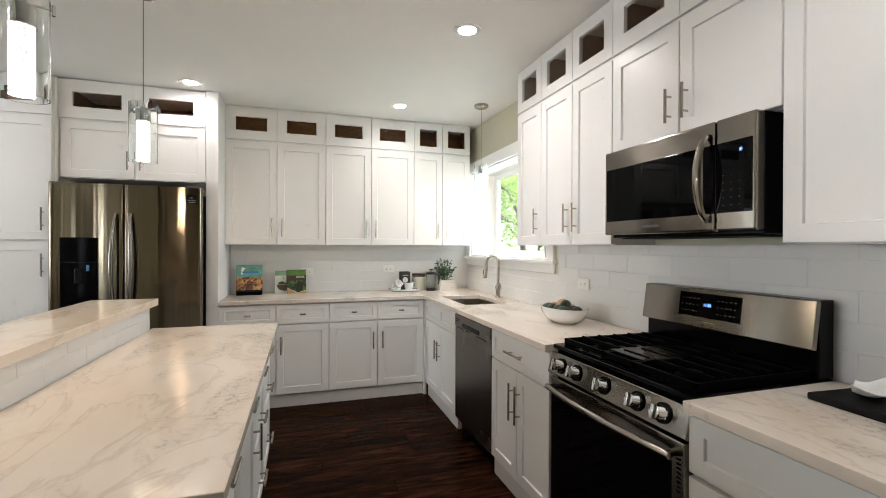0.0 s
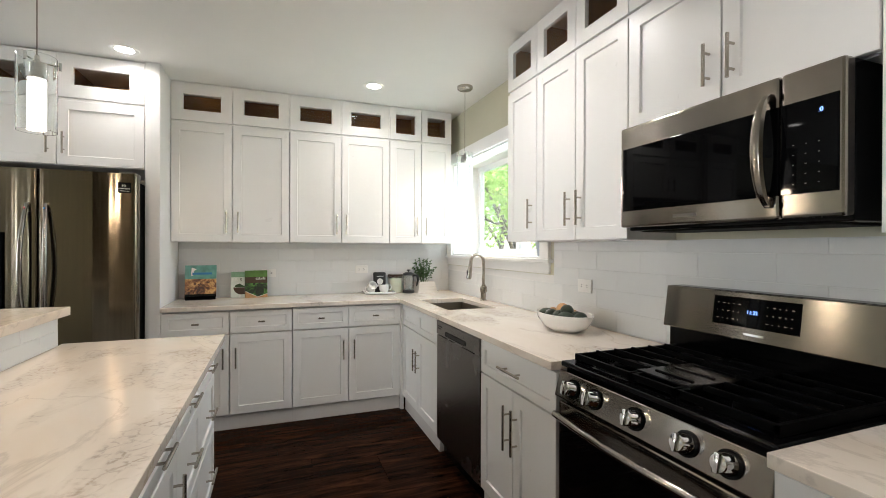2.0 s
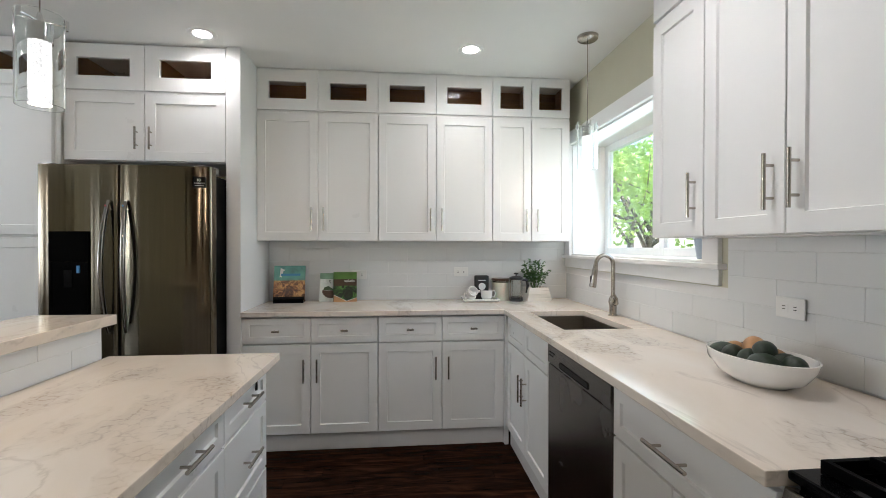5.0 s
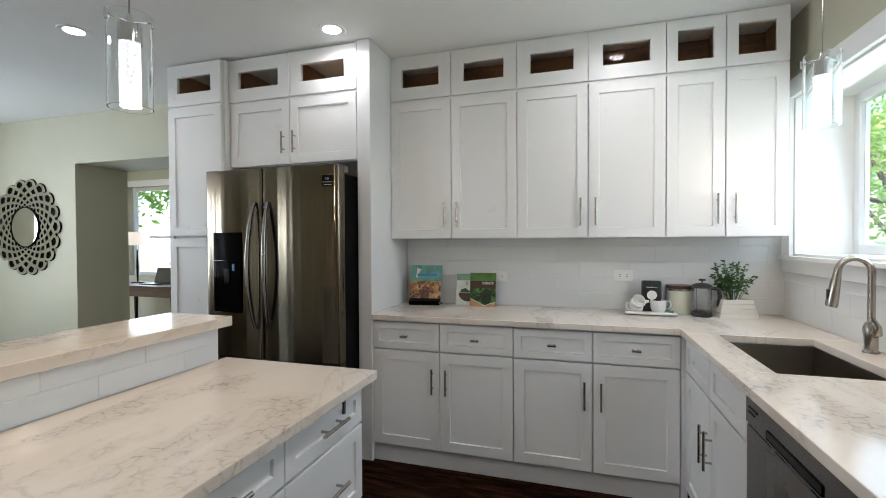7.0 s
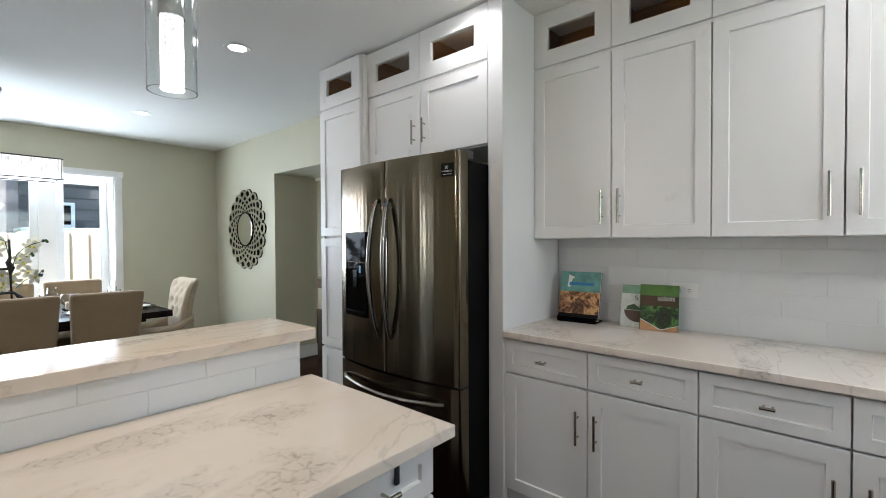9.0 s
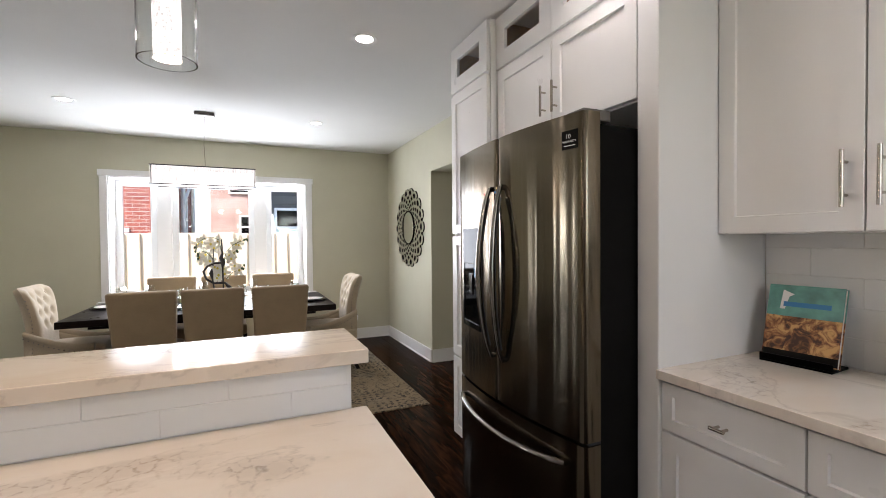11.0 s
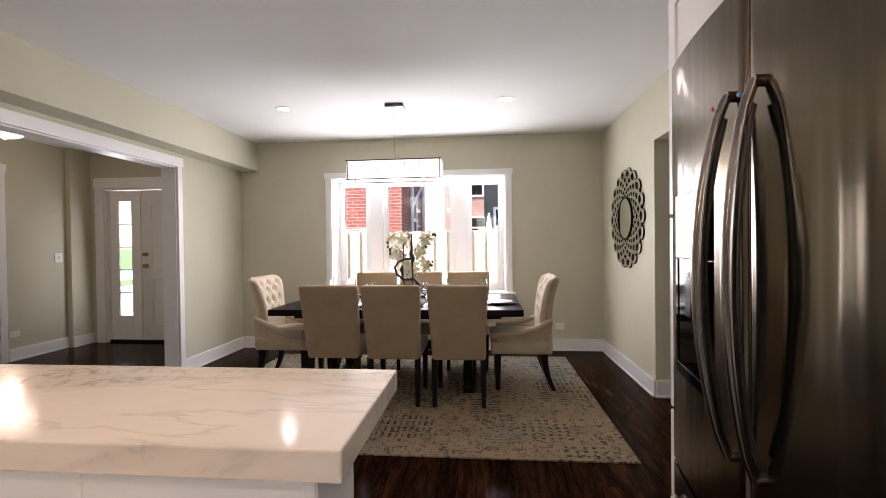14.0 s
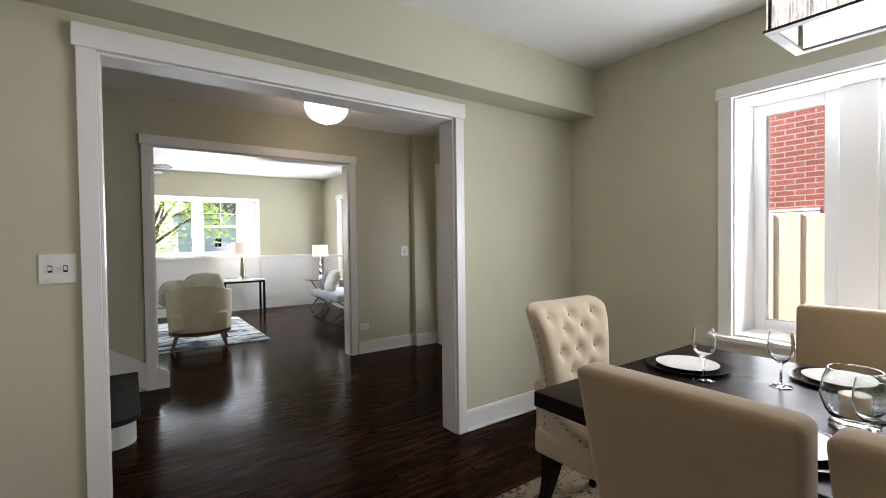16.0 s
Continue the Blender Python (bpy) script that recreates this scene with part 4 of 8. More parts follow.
def base_unit(at, x0, x1, depth, group, layout, wide_pull=False):
    c = thing("base_cabinet", at, "white shaker base cabinet with nickel pulls under a marble counter", "cabinet", group)
    if layout == "sink":
        # open above for the basin: low body, front rail and side cheeks
        s = Solid()
        boxed_body(s, x0, x1, 0.105, 0.66, depth)
        s.box(x0, x1, 0.030, 0.040, 0.66, CB - 0.001)
        s.box(x0, x0 + 0.018, 0.040, depth, 0.66, CB - 0.001).box(x1 - 0.018, x1, 0.040, depth, 0.66, CB - 0.001)
        s.done("body", M_CAB, c)
    else:
        carcass(c, x0, x1, 0.105, CB - 0.001, depth)
    Solid().slab(x0, x1, 0.022, depth, 0.0, 0.104, 0.002).done("toe_kick", M_TOE, c)
    mid = (x0 + x1) / 2
    if layout == "pair":
        for p, q, s in ((x0, mid, 1), (mid, x1, -1)):
            cab_door(c, p, q, DR0, DR1, ((p + q) / 2, (DR0 + DR1) / 2, False), 0.045, 0.042, "drawer")
            cab_door(c, p, q, DO0, DO1, (mid - s * 0.042, 0.53, True), 0.15)
    elif layout == "sink":
        cab_door(c, x0, mid, DR0, DR1, None, rail=0.042, name="drawer")
        cab_door(c, mid, x1, DR0, DR1, None, rail=0.042, name="drawer")
        for p, q, s in ((x0, mid, 1), (mid, x1, -1)):
            cab_door(c, p, q, DO0, DO1, (mid - s * 0.035, 0.50, True), 0.16)
    elif layout == "drawer_pair":
        cab_door(c, x0, x1, DR0, DR1, (mid, (DR0 + DR1) / 2, False), 0.19, 0.042, "drawer")
        for p, q, s in ((x0, mid, 1), (mid, x1, -1)):
            cab_door(c, p, q, DO0, DO1, (mid - s * 0.035, 0.53, True), 0.2)
    elif layout == "drawers":
        for z0, z1 in ((DR0 - 0.005, DR1), (0.41, 0.69), (0.112, 0.40)):
            cab_door(c, x0, x1, z0, z1, (mid, (z0 + z1) / 2, False), 0.19, 0.05, "drawer")
    return c


BACKB = pose(0, 3.94, 0)
BDEP = YN - 0.022 - 3.94
for p, q in ((-0.437, 0.427), (0.427, 1.272)):
    base_unit(BACKB, p, q, BDEP, "base cabinets of the back counter", "pair")
RB = pose(1.29, 3.93, 0, 0, 0, -90)
RDEP = XE - 1.29 - 0.002
base_unit(RB, 0.01, 0.83, RDEP, "base cabinets of the range wall", "sink")
base_unit(RB, 1.49, 2.14, RDEP, "base cabinets of the range wall", "drawer_pair")
base_unit(RB, 2.905, 3.80, RDEP, "base cabinets of the range wall", "drawers")
base_unit(RB, 3.80, 4.60, RDEP, "base cabinets of the range wall", "drawers")
setting(Solid().box(1.273, 1.30, 3.925, 3.962, 0.0, CB - 0.001).done("trim_corner_post", M_CAB), "white corner filler post between the base cabinets")


# marble counters, with a cut-out for the sink
def counter(name, pieces, z0, z1, label):
    s = Solid()
    for x0, x1, y0, y1 in pieces:
        s.slab(x0, x1, y0, y1, z0, z1, 0.0025)
    c = s.done(name, M_MARBLE)
    return tagged(c, label, "countertop")


SK = (1.405, 1.775, 3.19, 3.82)   # sink opening
YB = YN - 0.030
counter("countertop", [(-0.437, 1.265, 3.915, YB), (1.265, XE - 0.01, SK[3], YB), (1.265, SK[0], SK[2], SK[3]), (SK[1], XE - 0.01, SK[2], SK[3]), (1.265, XE - 0.01, 1.789, SK[2])],
        CB, CT, "white veined marble countertop in an L round the corner")
counter("countertop", [(1.265, XE - 0.01, -0.68, 1.022)], CB, CT, "white veined marble countertop beside the range")


def sink():
    s = thing("sink", pose(0, 0, 0), "undermounted stainless steel sink in the marble counter", "sink")
    x0, x1, y0, y1 = SK
    t, zb, zt = 0.006, CB - 0.19, CB - 0.001
    b = Solid().box(x0 - t, x1 + t, y0 - t, y0, zb, zt).box(x0 - t, x1 + t, y1, y1 + t, zb, zt).box(x0 - t, x0, y0, y1, zb, zt).box(x1, x1 + t, y0, y1, zb, zt)
    b.box(x0 - t, x1 + t, y0 - t, y1 + t, zb - t, zb)
    b.done("basin", M_BASIN, s, bevel=0.004)
    Solid().lathe([(0.0001, 0.004), (0.03, 0.003), (0.042, 0.001), (0.045, 0.0)], 20, ((x0 + x1) / 2, (y0 + y1) / 2, zb)).done("drain", M_CHROME, s, 40)


sink()


def faucet():
    f = thing("faucet", pose(1.868, 3.60, CT), "brushed nickel pull-down kitchen faucet on the counter", "faucet")
    Solid().lathe([(0.0001, 0), (0.027, 0), (0.027, 0.006), (0.021, 0.012), (0.022, 0.06), (0.027, 0.085), (0.024, 0.105), (0.016, 0.12), (0.0001, 0.125)], 24).done("base", M_NICKEL, f, 40)
    arc = [(0, 0, 0.10), (0, 0, 0.29)] + [(-0.055 + 0.055 * math.cos(a), 0, 0.315 + 0.055 * math.sin(a)) for a in (math.pi * i / 12 for i in range(0, 12))] + [(-0.112, 0, 0.300)]
    Solid().tube(arc, 0.0125, 14).done("spout", M_NICKEL, f, 40)
    Solid().tube([(-0.111, 0, 0.306), (-0.117, 0, 0.265), (-0.128, 0, 0.185), (-0.130, 0, 0.175)], [0.014, 0.017, 0.021, 0.018], 16).done("spray_head", M_NICKEL, f, 40)
    Solid().slab(-0.1455, -0.136, -0.007, 0.007, 0.205, 0.245, 0.003).done("button", M_BLACKPLASTIC, f)
    Solid().tube([(0, -0.02, 0.075), (0, -0.045, 0.082), (-0.004, -0.055, 0.11), (-0.02, -0.05, 0.14)], [0.013, 0.012, 0.008, 0.006], 12).done("lever", M_NICKEL, f, 40)


faucet()


# ---------------------------------------------------------------- island
IX0, IX1, IY0, IY1 = -0.62, 0.015, 0.99, 2.925
island = thing("kitchen_island", pose(0, 0, 0), "white kitchen island with drawers and a raised marble bar", "island")
Solid().slab(IX0 - 0.02, IX1 - 0.022, IY0, IY1, 0.0, 0.848, 0.002).done("body", M_CAB, island)
Solid().slab(IX0 - 0.005, 0.062, 0.955, 2.958, 0.848, 0.880, 0.0025).done("counter_slab", M_MARBLE, island)
Solid().slab(IX0 - 0.16, IX0 - 0.008, 0.99, 2.915, 0.0, 1.012, 0.002).done("knee_wall", M_PANTRYWALL, island)
Solid().slab(-0.925, -0.592, 0.955, 2.958, 1.013, 1.053, 0.003).done("bar_slab", M_MARBLE, island)
Solid().box(IX0 - 0.008, IX0 - 0.0045, 0.99, 2.913, 0.880, 1.012).done("grout_bed", M_GROUT, island)
IM = pose(IX1, IY0, 0, 0, 0, 90)
isl_front = [(0.0, 0.56), (0.56, 1.02), (1.02, 1.49), (1.49, 1.935)]
for n, (p, q) in enumerate(isl_front):
    stack = ((0.70, 0.838, False), (0.42, 0.69, False), (0.12, 0.41, False)) if n in (0, 2, 3) else ((0.70, 0.838, False), (0.12, 0.69, True))
    for z0, z1, up in stack:
        g = 0.002
        d = shaker(Solid(), p + g, q - g, z0, z1, 0.045).done("drawer" if not up else "door", M_CAB, island, at=IM)
        bar_pull(d, (p + q) / 2 if not up else q - 0.04, (z0 + z1) / 2 if not up else 0.55, 0.15, up)
# narrow dark strip on the island front under the counter corner
Solid().slab(0.0125, 0.021, 2.785, 2.797, 0.775, 0.846, 0.001).done("dark_strip", M_BLACKPLASTIC, island)

# ---------------------------------------------------------------- appliances
def fridge():
    f = thing("refrigerator", pose(-1.442, 3.674, 0), "stainless steel French door refrigerator with a water dispenser", "refrigerator")
    W, H, mid = 0.932, 1.788, 0.458
    BOW = 0.050

    def skin(x):
        return -BOW * (1 - (2 * x / W - 1) ** 2)

    def slice_panel(x0, x1, z0, z1, name):
        s, n = Solid(), 16
        xs = sorted({x0, x0 + 0.003, x0 + 0.007, x0 + 0.012, x1 - 0.012, x1 - 0.007, x1 - 0.003, x1, *[x0 + (x1 - x0) * i / n for i in range(1, n)]})
        row = [(x, skin(x) + (0.012 * (1 - min(x - x0, x1 - x) / 0.012) ** 2 if min(x - x0, x1 - x) < 0.012 else 0)) for x in xs]
        m = len(row)
        pts = [(x, y, z) for z in (z0, z1) for x, y in row] + [(x, 0.066, z) for z in (z0, z1) for x, _ in row]
        q = []
        for i in range(m - 1):
            q += [(i, i + 1, m + i + 1, m + i), (2 * m + i, 3 * m + i, 3 * m + i + 1, 2 * m + i + 1), (i, 2 * m + i, 2 * m + i + 1, i + 1), (m + i, m + i + 1, 3 * m + i + 1, 3 * m + i)]
        q += [(0, m, 3 * m, 2 * m), (m - 1, 3 * m - 1, 4 * m - 1, 2 * m - 1)]
        return s.add(pts, q).done(name, M_FRIDGE, f, 50)

    Solid().slab(0.012, W - 0.030, 0.072, 0.79, 0.03, H - 0.03, 0.004).done("body", M_GREYSIDE, f)
    Solid().slab(0.03, W - 0.03, 0.09, 0.75, 0.0, 0.03, 0.003).done("plinth", M_BLACKPLASTIC, f)
    dl = slice_panel(0.0, mid - 0.003, 0.668, H, "door")
    dr = slice_panel(mid + 0.003, W, 0.668, H, "door")
    dz = slice_panel(0.0, W, 0.06, 0.655, "drawer")
    Solid().slab(0.004, W - 0.004, 0.02, 0.071, 0.656, 0.667, 0.001).slab(mid - 0.0025, mid + 0.0025, -0.03, 0.07, 0.67, H - 0.01, 0.0008).done("gasket", M_BLACKPLASTIC, f)
    for x in (0.05, W - 0.05):
        Solid().slab(x - 0.045, x + 0.045, 0.0, 0.12, H - 0.03, H + 0.010, 0.006).done("hinge_cover", M_STEEL_DARK, f)
    # bowed door handles on their posts
    for door, x, s in ((dl, mid - 0.045, -1), (dr, mid + 0.045, 1)):
        y0 = skin(x)
        pts = [(x + s * 0.012 * math.sin(math.pi * i / 16), y0 - 0.012 - 0.052 * math.sin(math.pi * i / 16) ** 0.7, 0.855 + 0.725 * i / 16) for i in range(17)]
        h = Solid()
        h.tube(pts, [0.009 + 0.004 * math.sin(math.pi * i / 16) for i in range(17)], 12)
        h.tube([(x, y0 + 0.004, 0.857), (x, y0 - 0.014, 0.857)], 0.011, 12).tube([(x, y0 + 0.004, 1.578), (x, y0 - 0.014, 1.578)], 0.011, 12)
        h.done("handle", M_STEEL, door, 40)
        inset = Solid().tube([(p[0], p[1] + 0.011, p[2]) for p in pts[1:-1]], 0.0085, 8)
        inset.done("handle_back", M_BLACKPLASTIC, door, 40)
        Solid().lathe([(0.0001, 0.0), (0.005, 0.0), (0.004, 0.002), (0.0001, 0.0025)], 12, m=pose(x, y0 - 0.038, 1.555, 90, 0, 0)).done("mark", M_RED if s < 0 else M_BLUE, door)
    pts = [(0.07 + 0.785 * i / 20, skin(0.07 + 0.785 * i / 20) - 0.010 - 0.040 * math.sin(math.pi * i / 20) ** 0.5, 0.575 - 0.012 * math.sin(math.pi * i / 20)) for i in range(21)]
    Solid().tube(pts, 0.012, 12).done("handle", M_STEEL, dz, 40)
    # dispenser: black surround, recess, tray and paddle
    x0, x1, z0, z1 = 0.075, 0.305, 0.935, 1.415
    ys = -0.006
    x0, x1 = x0 - 0.19, x1 - 0.19
    dm = pose(0.19, skin(0.19), 0, 0, 0, -8.5)
    s = Solid().slab(x0, x1, ys, ys + 0.03, z0, z0 + 0.03, 0.002)
    s.slab(x0, x0 + 0.02, ys, ys + 0.03, z0 + 0.03, z1 - 0.17, 0.002).slab(x1 - 0.02, x1, ys, ys + 0.03, z0 + 0.03, z1 - 0.17, 0.002)
    s.slab(x0 + 0.02, x1 - 0.02, ys + 0.0025, ys + 0.03, z0 + 0.03, z1 - 0.17, 0.001)
    s.done("dispenser", M_DARKCHROME, dl, at=dm)
    Solid().slab(x0, x1, ys, ys + 0.03, z1 - 0.169, z1, 0.002).done("dispenser_display", M_DARKCHROME, dl, at=dm)
    Solid().slab(-0.025, 0.025, ys - 0.002, ys + 0.012, 1.10, 1.20, 0.003).done("paddle", M_BLACK, dl, at=dm)
    Solid().slab(0.050, 0.066, ys - 0.0025, ys + 0.006, 1.185, 1.225, 0.001).done("film_tab", M_BLUE, dl, at=dm)
    # warranty sticker with its printed lines
    yk = skin(0.872) - 0.001
    tilt = math.degrees(math.atan(4 * BOW / W * (2 * 0.872 / W - 1)))
    st = Solid().slab(-0.034, 0.034, -0.001, 0.004, -0.032, 0.032, 0.0008)
    stick = st.done("sticker", M_GREYSIDE, dr, at=pose(0.872, yk, 1.70, 0, 0, tilt))
    word(stick, "10", 0.022, (-0.016, -0.0016, 0.004), M_INK)
    word(stick, "WARRANTY", 0.0105, (-0.030, -0.0016, -0.010), M_INK)
    lines = Solid().box(-0.024, 0.024, -0.0016, -0.001, -0.022, -0.0195)
    lines.done("print_line", M_INK, stick)
    return f


def word(parent, text, size, at, mat, m=None):
    """Lettering in the built-in font, turned into a mesh."""
    cu = bpy.data.curves.new("lettering", "FONT")
    cu.body, cu.size, cu.extrude = text, size, 0.0003
    tmp = new("lettering_source", cu)
    bpy.context.view_layer.update()
    me = bpy.data.meshes.new_from_object(tmp.evaluated_get(bpy.context.evaluated_depsgraph_get()))
    bpy.data.objects.remove(tmp)
    me.materials.clear()
    me.materials.append(mat)
    ob = new("lettering", me)
    ob.parent = parent
    ob.matrix_basis = m if m else pose(at[0], at[1], at[2], 90, 0, 0)
    return ob


fridge()


def range_cooker():
    # local: x along the front to the south, y into the wall, z up
    r = thing("gas_range", pose(1.30, 1.787, 0, 0, 0, -90), "black and stainless steel gas range with five knobs", "stove")
    W, D = 0.764, XE - 1.30 - 0.012
    Solid().slab(0.004, W - 0.004, 0.03, D, 0.02, 0.895, 0.003).done("body", M_BLACK, r)
    for x in (0.06, W - 0.06):
        for y in (0.10, D - 0.08):
            Solid().lathe([(0.0001, 0), (0.02, 0), (0.02, 0.02), (0.0001, 0.02)], 12, (x, y, 0)).done("foot", M_BLACKPLASTIC, r)
    # sloped control panel
    Solid().prism([(0.0, 0.0), (W, 0.0), (W, 0.098), (0.0, 0.098)], 0.0, 0.03, m=Matrix.Translation((0, -0.022, 0.790)) @ pose(0, 0, 0, -14, 0, 0)).done("control_panel", M_STEEL, r, bevel=0.004)
    for x in (0.095, 0.208, 0.382, 0.555, 0.668):
        thing_knob(r, x)
    door = Solid().slab(0.012, W - 0.012, -0.012, 0.03, 0.20, 0.775, 0.006).done("oven_door", M_STEEL, r)
    Solid().slab(0.026, W - 0.062, -0.016, -0.010, 0.225, 0.705, 0.002).done("oven_window", M_BLACKGLASS, door)
    h = Solid().tube([(0.035 + (W - 0.07) * i / 18, -0.045 - 0.022 * math.sin(math.pi * i / 18), 0.735) for i in range(19)], 0.0125, 12)
    for x in (0.05, W - 0.05):
        h.tube([(x, -0.048, 0.735), (x, -0.010, 0.735)], 0.012, 10)
    h.done("handle", M_STEEL, door, 40)
    v = Solid()
    for x in (0.11, 0.24, 0.40, 0.55):
        for z in (0.756, 0.764):
            v.box(x, x + 0.10, -0.0135, -0.011, z, z + 0.004)
    for i in range(9):
        v.box(W - 0.040, W - 0.026, -0.0135, -0.011, 0.62 + i * 0.014, 0.626 + i * 0.014)
    v.done("vent_slot", M_BLACK, door)
    Solid().slab(0.012, W - 0.012, -0.006, 0.03, 0.04, 0.19, 0.005).done("drawer", M_STEEL, r)
    # cooktop pan, burners, griddle, grates
    Solid().slab(0.0, W, 0.006, D, 0.896, 0.916, 0.006).done("cooktop", M_BLACK, r)
    for x, y, q in ((0.16, 0.17, 0.045), (0.16, 0.45, 0.036), (W - 0.16, 0.17, 0.05), (W - 0.16, 0.45, 0.036)):
        Solid().lathe([(0.0001, 0.0), (q, 0), (q, 0.010), (q * 0.75, 0.014), (q * 0.72, 0.022), (0.0001, 0.024)], 20, (x, y, 0.916)).done("burner", M_IRON, r, 40)
    Solid().slab(W / 2 - 0.10, W / 2 + 0.10, 0.09, 0.52, 0.938, 0.948, 0.004).done("griddle", M_BLACK, r)
    for gx0, gx1 in ((0.025, 0.295), (0.300, W - 0.300), (W - 0.295, W - 0.025)):
        g = Solid()
        z0, z1 = 0.917, 0.944
        for y in (0.05, 0.555):
            g.slab(gx0, gx1, y, y + 0.014, z0 + 0.006, z1, 0.002)
        for x in (gx0, gx1 - 0.014):
            g.slab(x, x + 0.014, 0.05, 0.569, z0, z1, 0.002)
        for i in range(1, 6):
            y = 0.05 + 0.505 * i / 6
            g.slab(gx0 + 0.014, gx1 - 0.014, y, y + 0.010, z1 - 0.010, z1 + 0.008, 0.002)
        g.done("grate", M_IRON, r)
    # backguard with the clock panel
    bg = Solid().prism([(0.0, 0.0), (W, 0.0), (W, 0.165), (0.0, 0.165)], 0.0, 0.022, m=Matrix.Translation((0, D - 0.108, 1.020)) @ pose(0, 0, 0, -8, 0, 0))
    back = bg.done("backguard", M_STEEL, r, bevel=0.003)
    Solid().slab(0.002, W - 0.002, D - 0.074, D, 0.917, 1.184, 0.004).done("backguard_box", M_BLACK, r)
    tilt = Matrix.Translation((0, D - 0.108, 1.020)) @ pose(0, 0, 0, -8, 0, 0)
    pan = Solid()
    pan.slab(0.215, 0.505, -0.003, 0.002, 0.045, 0.146, 0.001)
    panel = pan.done("clock_panel", M_BLACKGLASS, r, at=tilt)
    word(panel, "11:32", 0.017, (0.338, -0.0034, 0.092), M_DIGIT)
    marks = Solid()
    for i in range(5):
        for j in range(3):
            wide = 0.004 + 0.004 * ((i + j) % 3 == 0)
            marks.box(0.232 + i * 0.019, 0.232 + i * 0.019 + wide, -0.0034, -0.003, 0.066 + j * 0.027, 0.0685 + j * 0.027)
            marks.box(0.404 + i * 0.019, 0.404 + i * 0.019 + wide, -0.0034, -0.003, 0.066 + j * 0.027, 0.0685 + j * 0.027)
    marks.done("button_print", M_NICKEL, panel)
    Solid().slab(0.330, 0.400, -0.001, 0.001, 0.018, 0.026, 0.0005).done("badge", M_CHROME, r, at=tilt)
    return r


def thing_knob(parent, x):
    k = Solid().lathe([(0.0001, 0.0), (0.027, 0.0), (0.027, 0.006), (0.024, 0.010), (0.023, 0.034), (0.020, 0.038), (0.0001, 0.039)], 24)
    k.slab(-0.006, 0.006, -0.023, 0.023, 0.030, 0.048, 0.003)
    at = Matrix.Translation((x, -0.012, 0.838)) @ pose(0, 0, 0, 76, 0, 0)
    ob = k.done("knob", M_CHROME, parent, 40, at=at)
    Solid().lathe([(0.027, -0.001), (0.033, -0.001), (0.033, 0.004), (0.027, 0.004)], 24).done("knob_ring", M_BLACK, ob, 40)
    return ob


range_cooker()


def microwave():
    m = thing("microwave", pose(1.60, 1.805, 0, 0, 0, -90), "stainless steel over-range microwave with a black glass door", "microwave")
    W, D, z0, z1 = 0.747, XE - 1.60 - 0.004, 1.405, 1.809
    Solid().slab(0.004, W - 0.004, 0.045, D, z0, z1, 0.003).done("body", M_BLACK, m)
    d = Solid().slab(0.0, 0.596, 0.0, 0.044, z0 + 0.012, z1, 0.008).done("door", M_STEEL, m)
    Solid().slab(0.600, W, 0.0, 0.044, z0 + 0.012, z1, 0.008).done("control_face", M_STEEL, m)
    Solid().slab(0.016, 0.535, -0.0022, 0.004, z0 + 0.075, z1 - 0.085, 0.0015).done("door_window", M_BLACKGLASS, d)
    p = Solid().slab(0.548, 0.595, -0.0022, 0.004, z0 + 0.075, z1 - 0.085, 0.0015).slab(0.601, 0.735, -0.0022, 0.004, z0 + 0.075, z1 - 0.085, 0.0015).done("control_panel", M_BLACKGLASS, m)
    word(p, ":0", 0.016, (0.69, -0.0028, z1 - 0.125), M_DIGIT)
    dots = Solid()
    for i in range(3):
        for j in range(5):
            dots.box(0.630 + i * 0.030, 0.634 + i * 0.030, -0.0028, -0.0022, z0 + 0.10 + j * 0.026, z0 + 0.102 + j * 0.026)
    dots.done("button_print", M_STEEL_DARK, p)
    # a broad curved strap on two feet
    strap, n = Solid(), 16
    ring = []
    for i in range(n + 1):
        k = math.sin(math.pi * i / n)
        y, z, h = -0.010 - 0.046 * k ** 0.6, z0 + 0.050 + 0.305 * i / n, 0.012 + 0.005 * k
        ring += [(0.568 - h, y + 0.005, z), (0.568 - h * 0.7, y - 0.004, z), (0.568, y - 0.006, z), (0.568 + h * 0.7, y - 0.004, z), (0.568 + h, y + 0.005, z), (0.568, y + 0.006, z)]
    quads = [(i * 6 + j, i * 6 + (j + 1) % 6, i * 6 + 6 + (j + 1) % 6, i * 6 + 6 + j) for i in range(n) for j in range(6)]
    strap.add(ring, quads + [tuple(range(6)), tuple(range(n * 6, n * 6 + 6))])
    for z in (z0 + 0.052, z0 + 0.353):
        strap.slab(0.558, 0.578, -0.012, 0.001, z - 0.008, z + 0.008, 0.003)
    strap.done("handle", M_STEEL, d, 45)
    Solid().slab(0.25, 0.34, -0.001, 0.002, z0 + 0.038, z0 + 0.048, 0.0004).done("badge", M_STEEL_DARK, d)
    Solid().slab(0.05, W - 0.05, 0.06, D - 0.03, z0 - 0.006, z0 - 0.001, 0.002).done("vent_grille", M_GREYSIDE, m)


microwave()


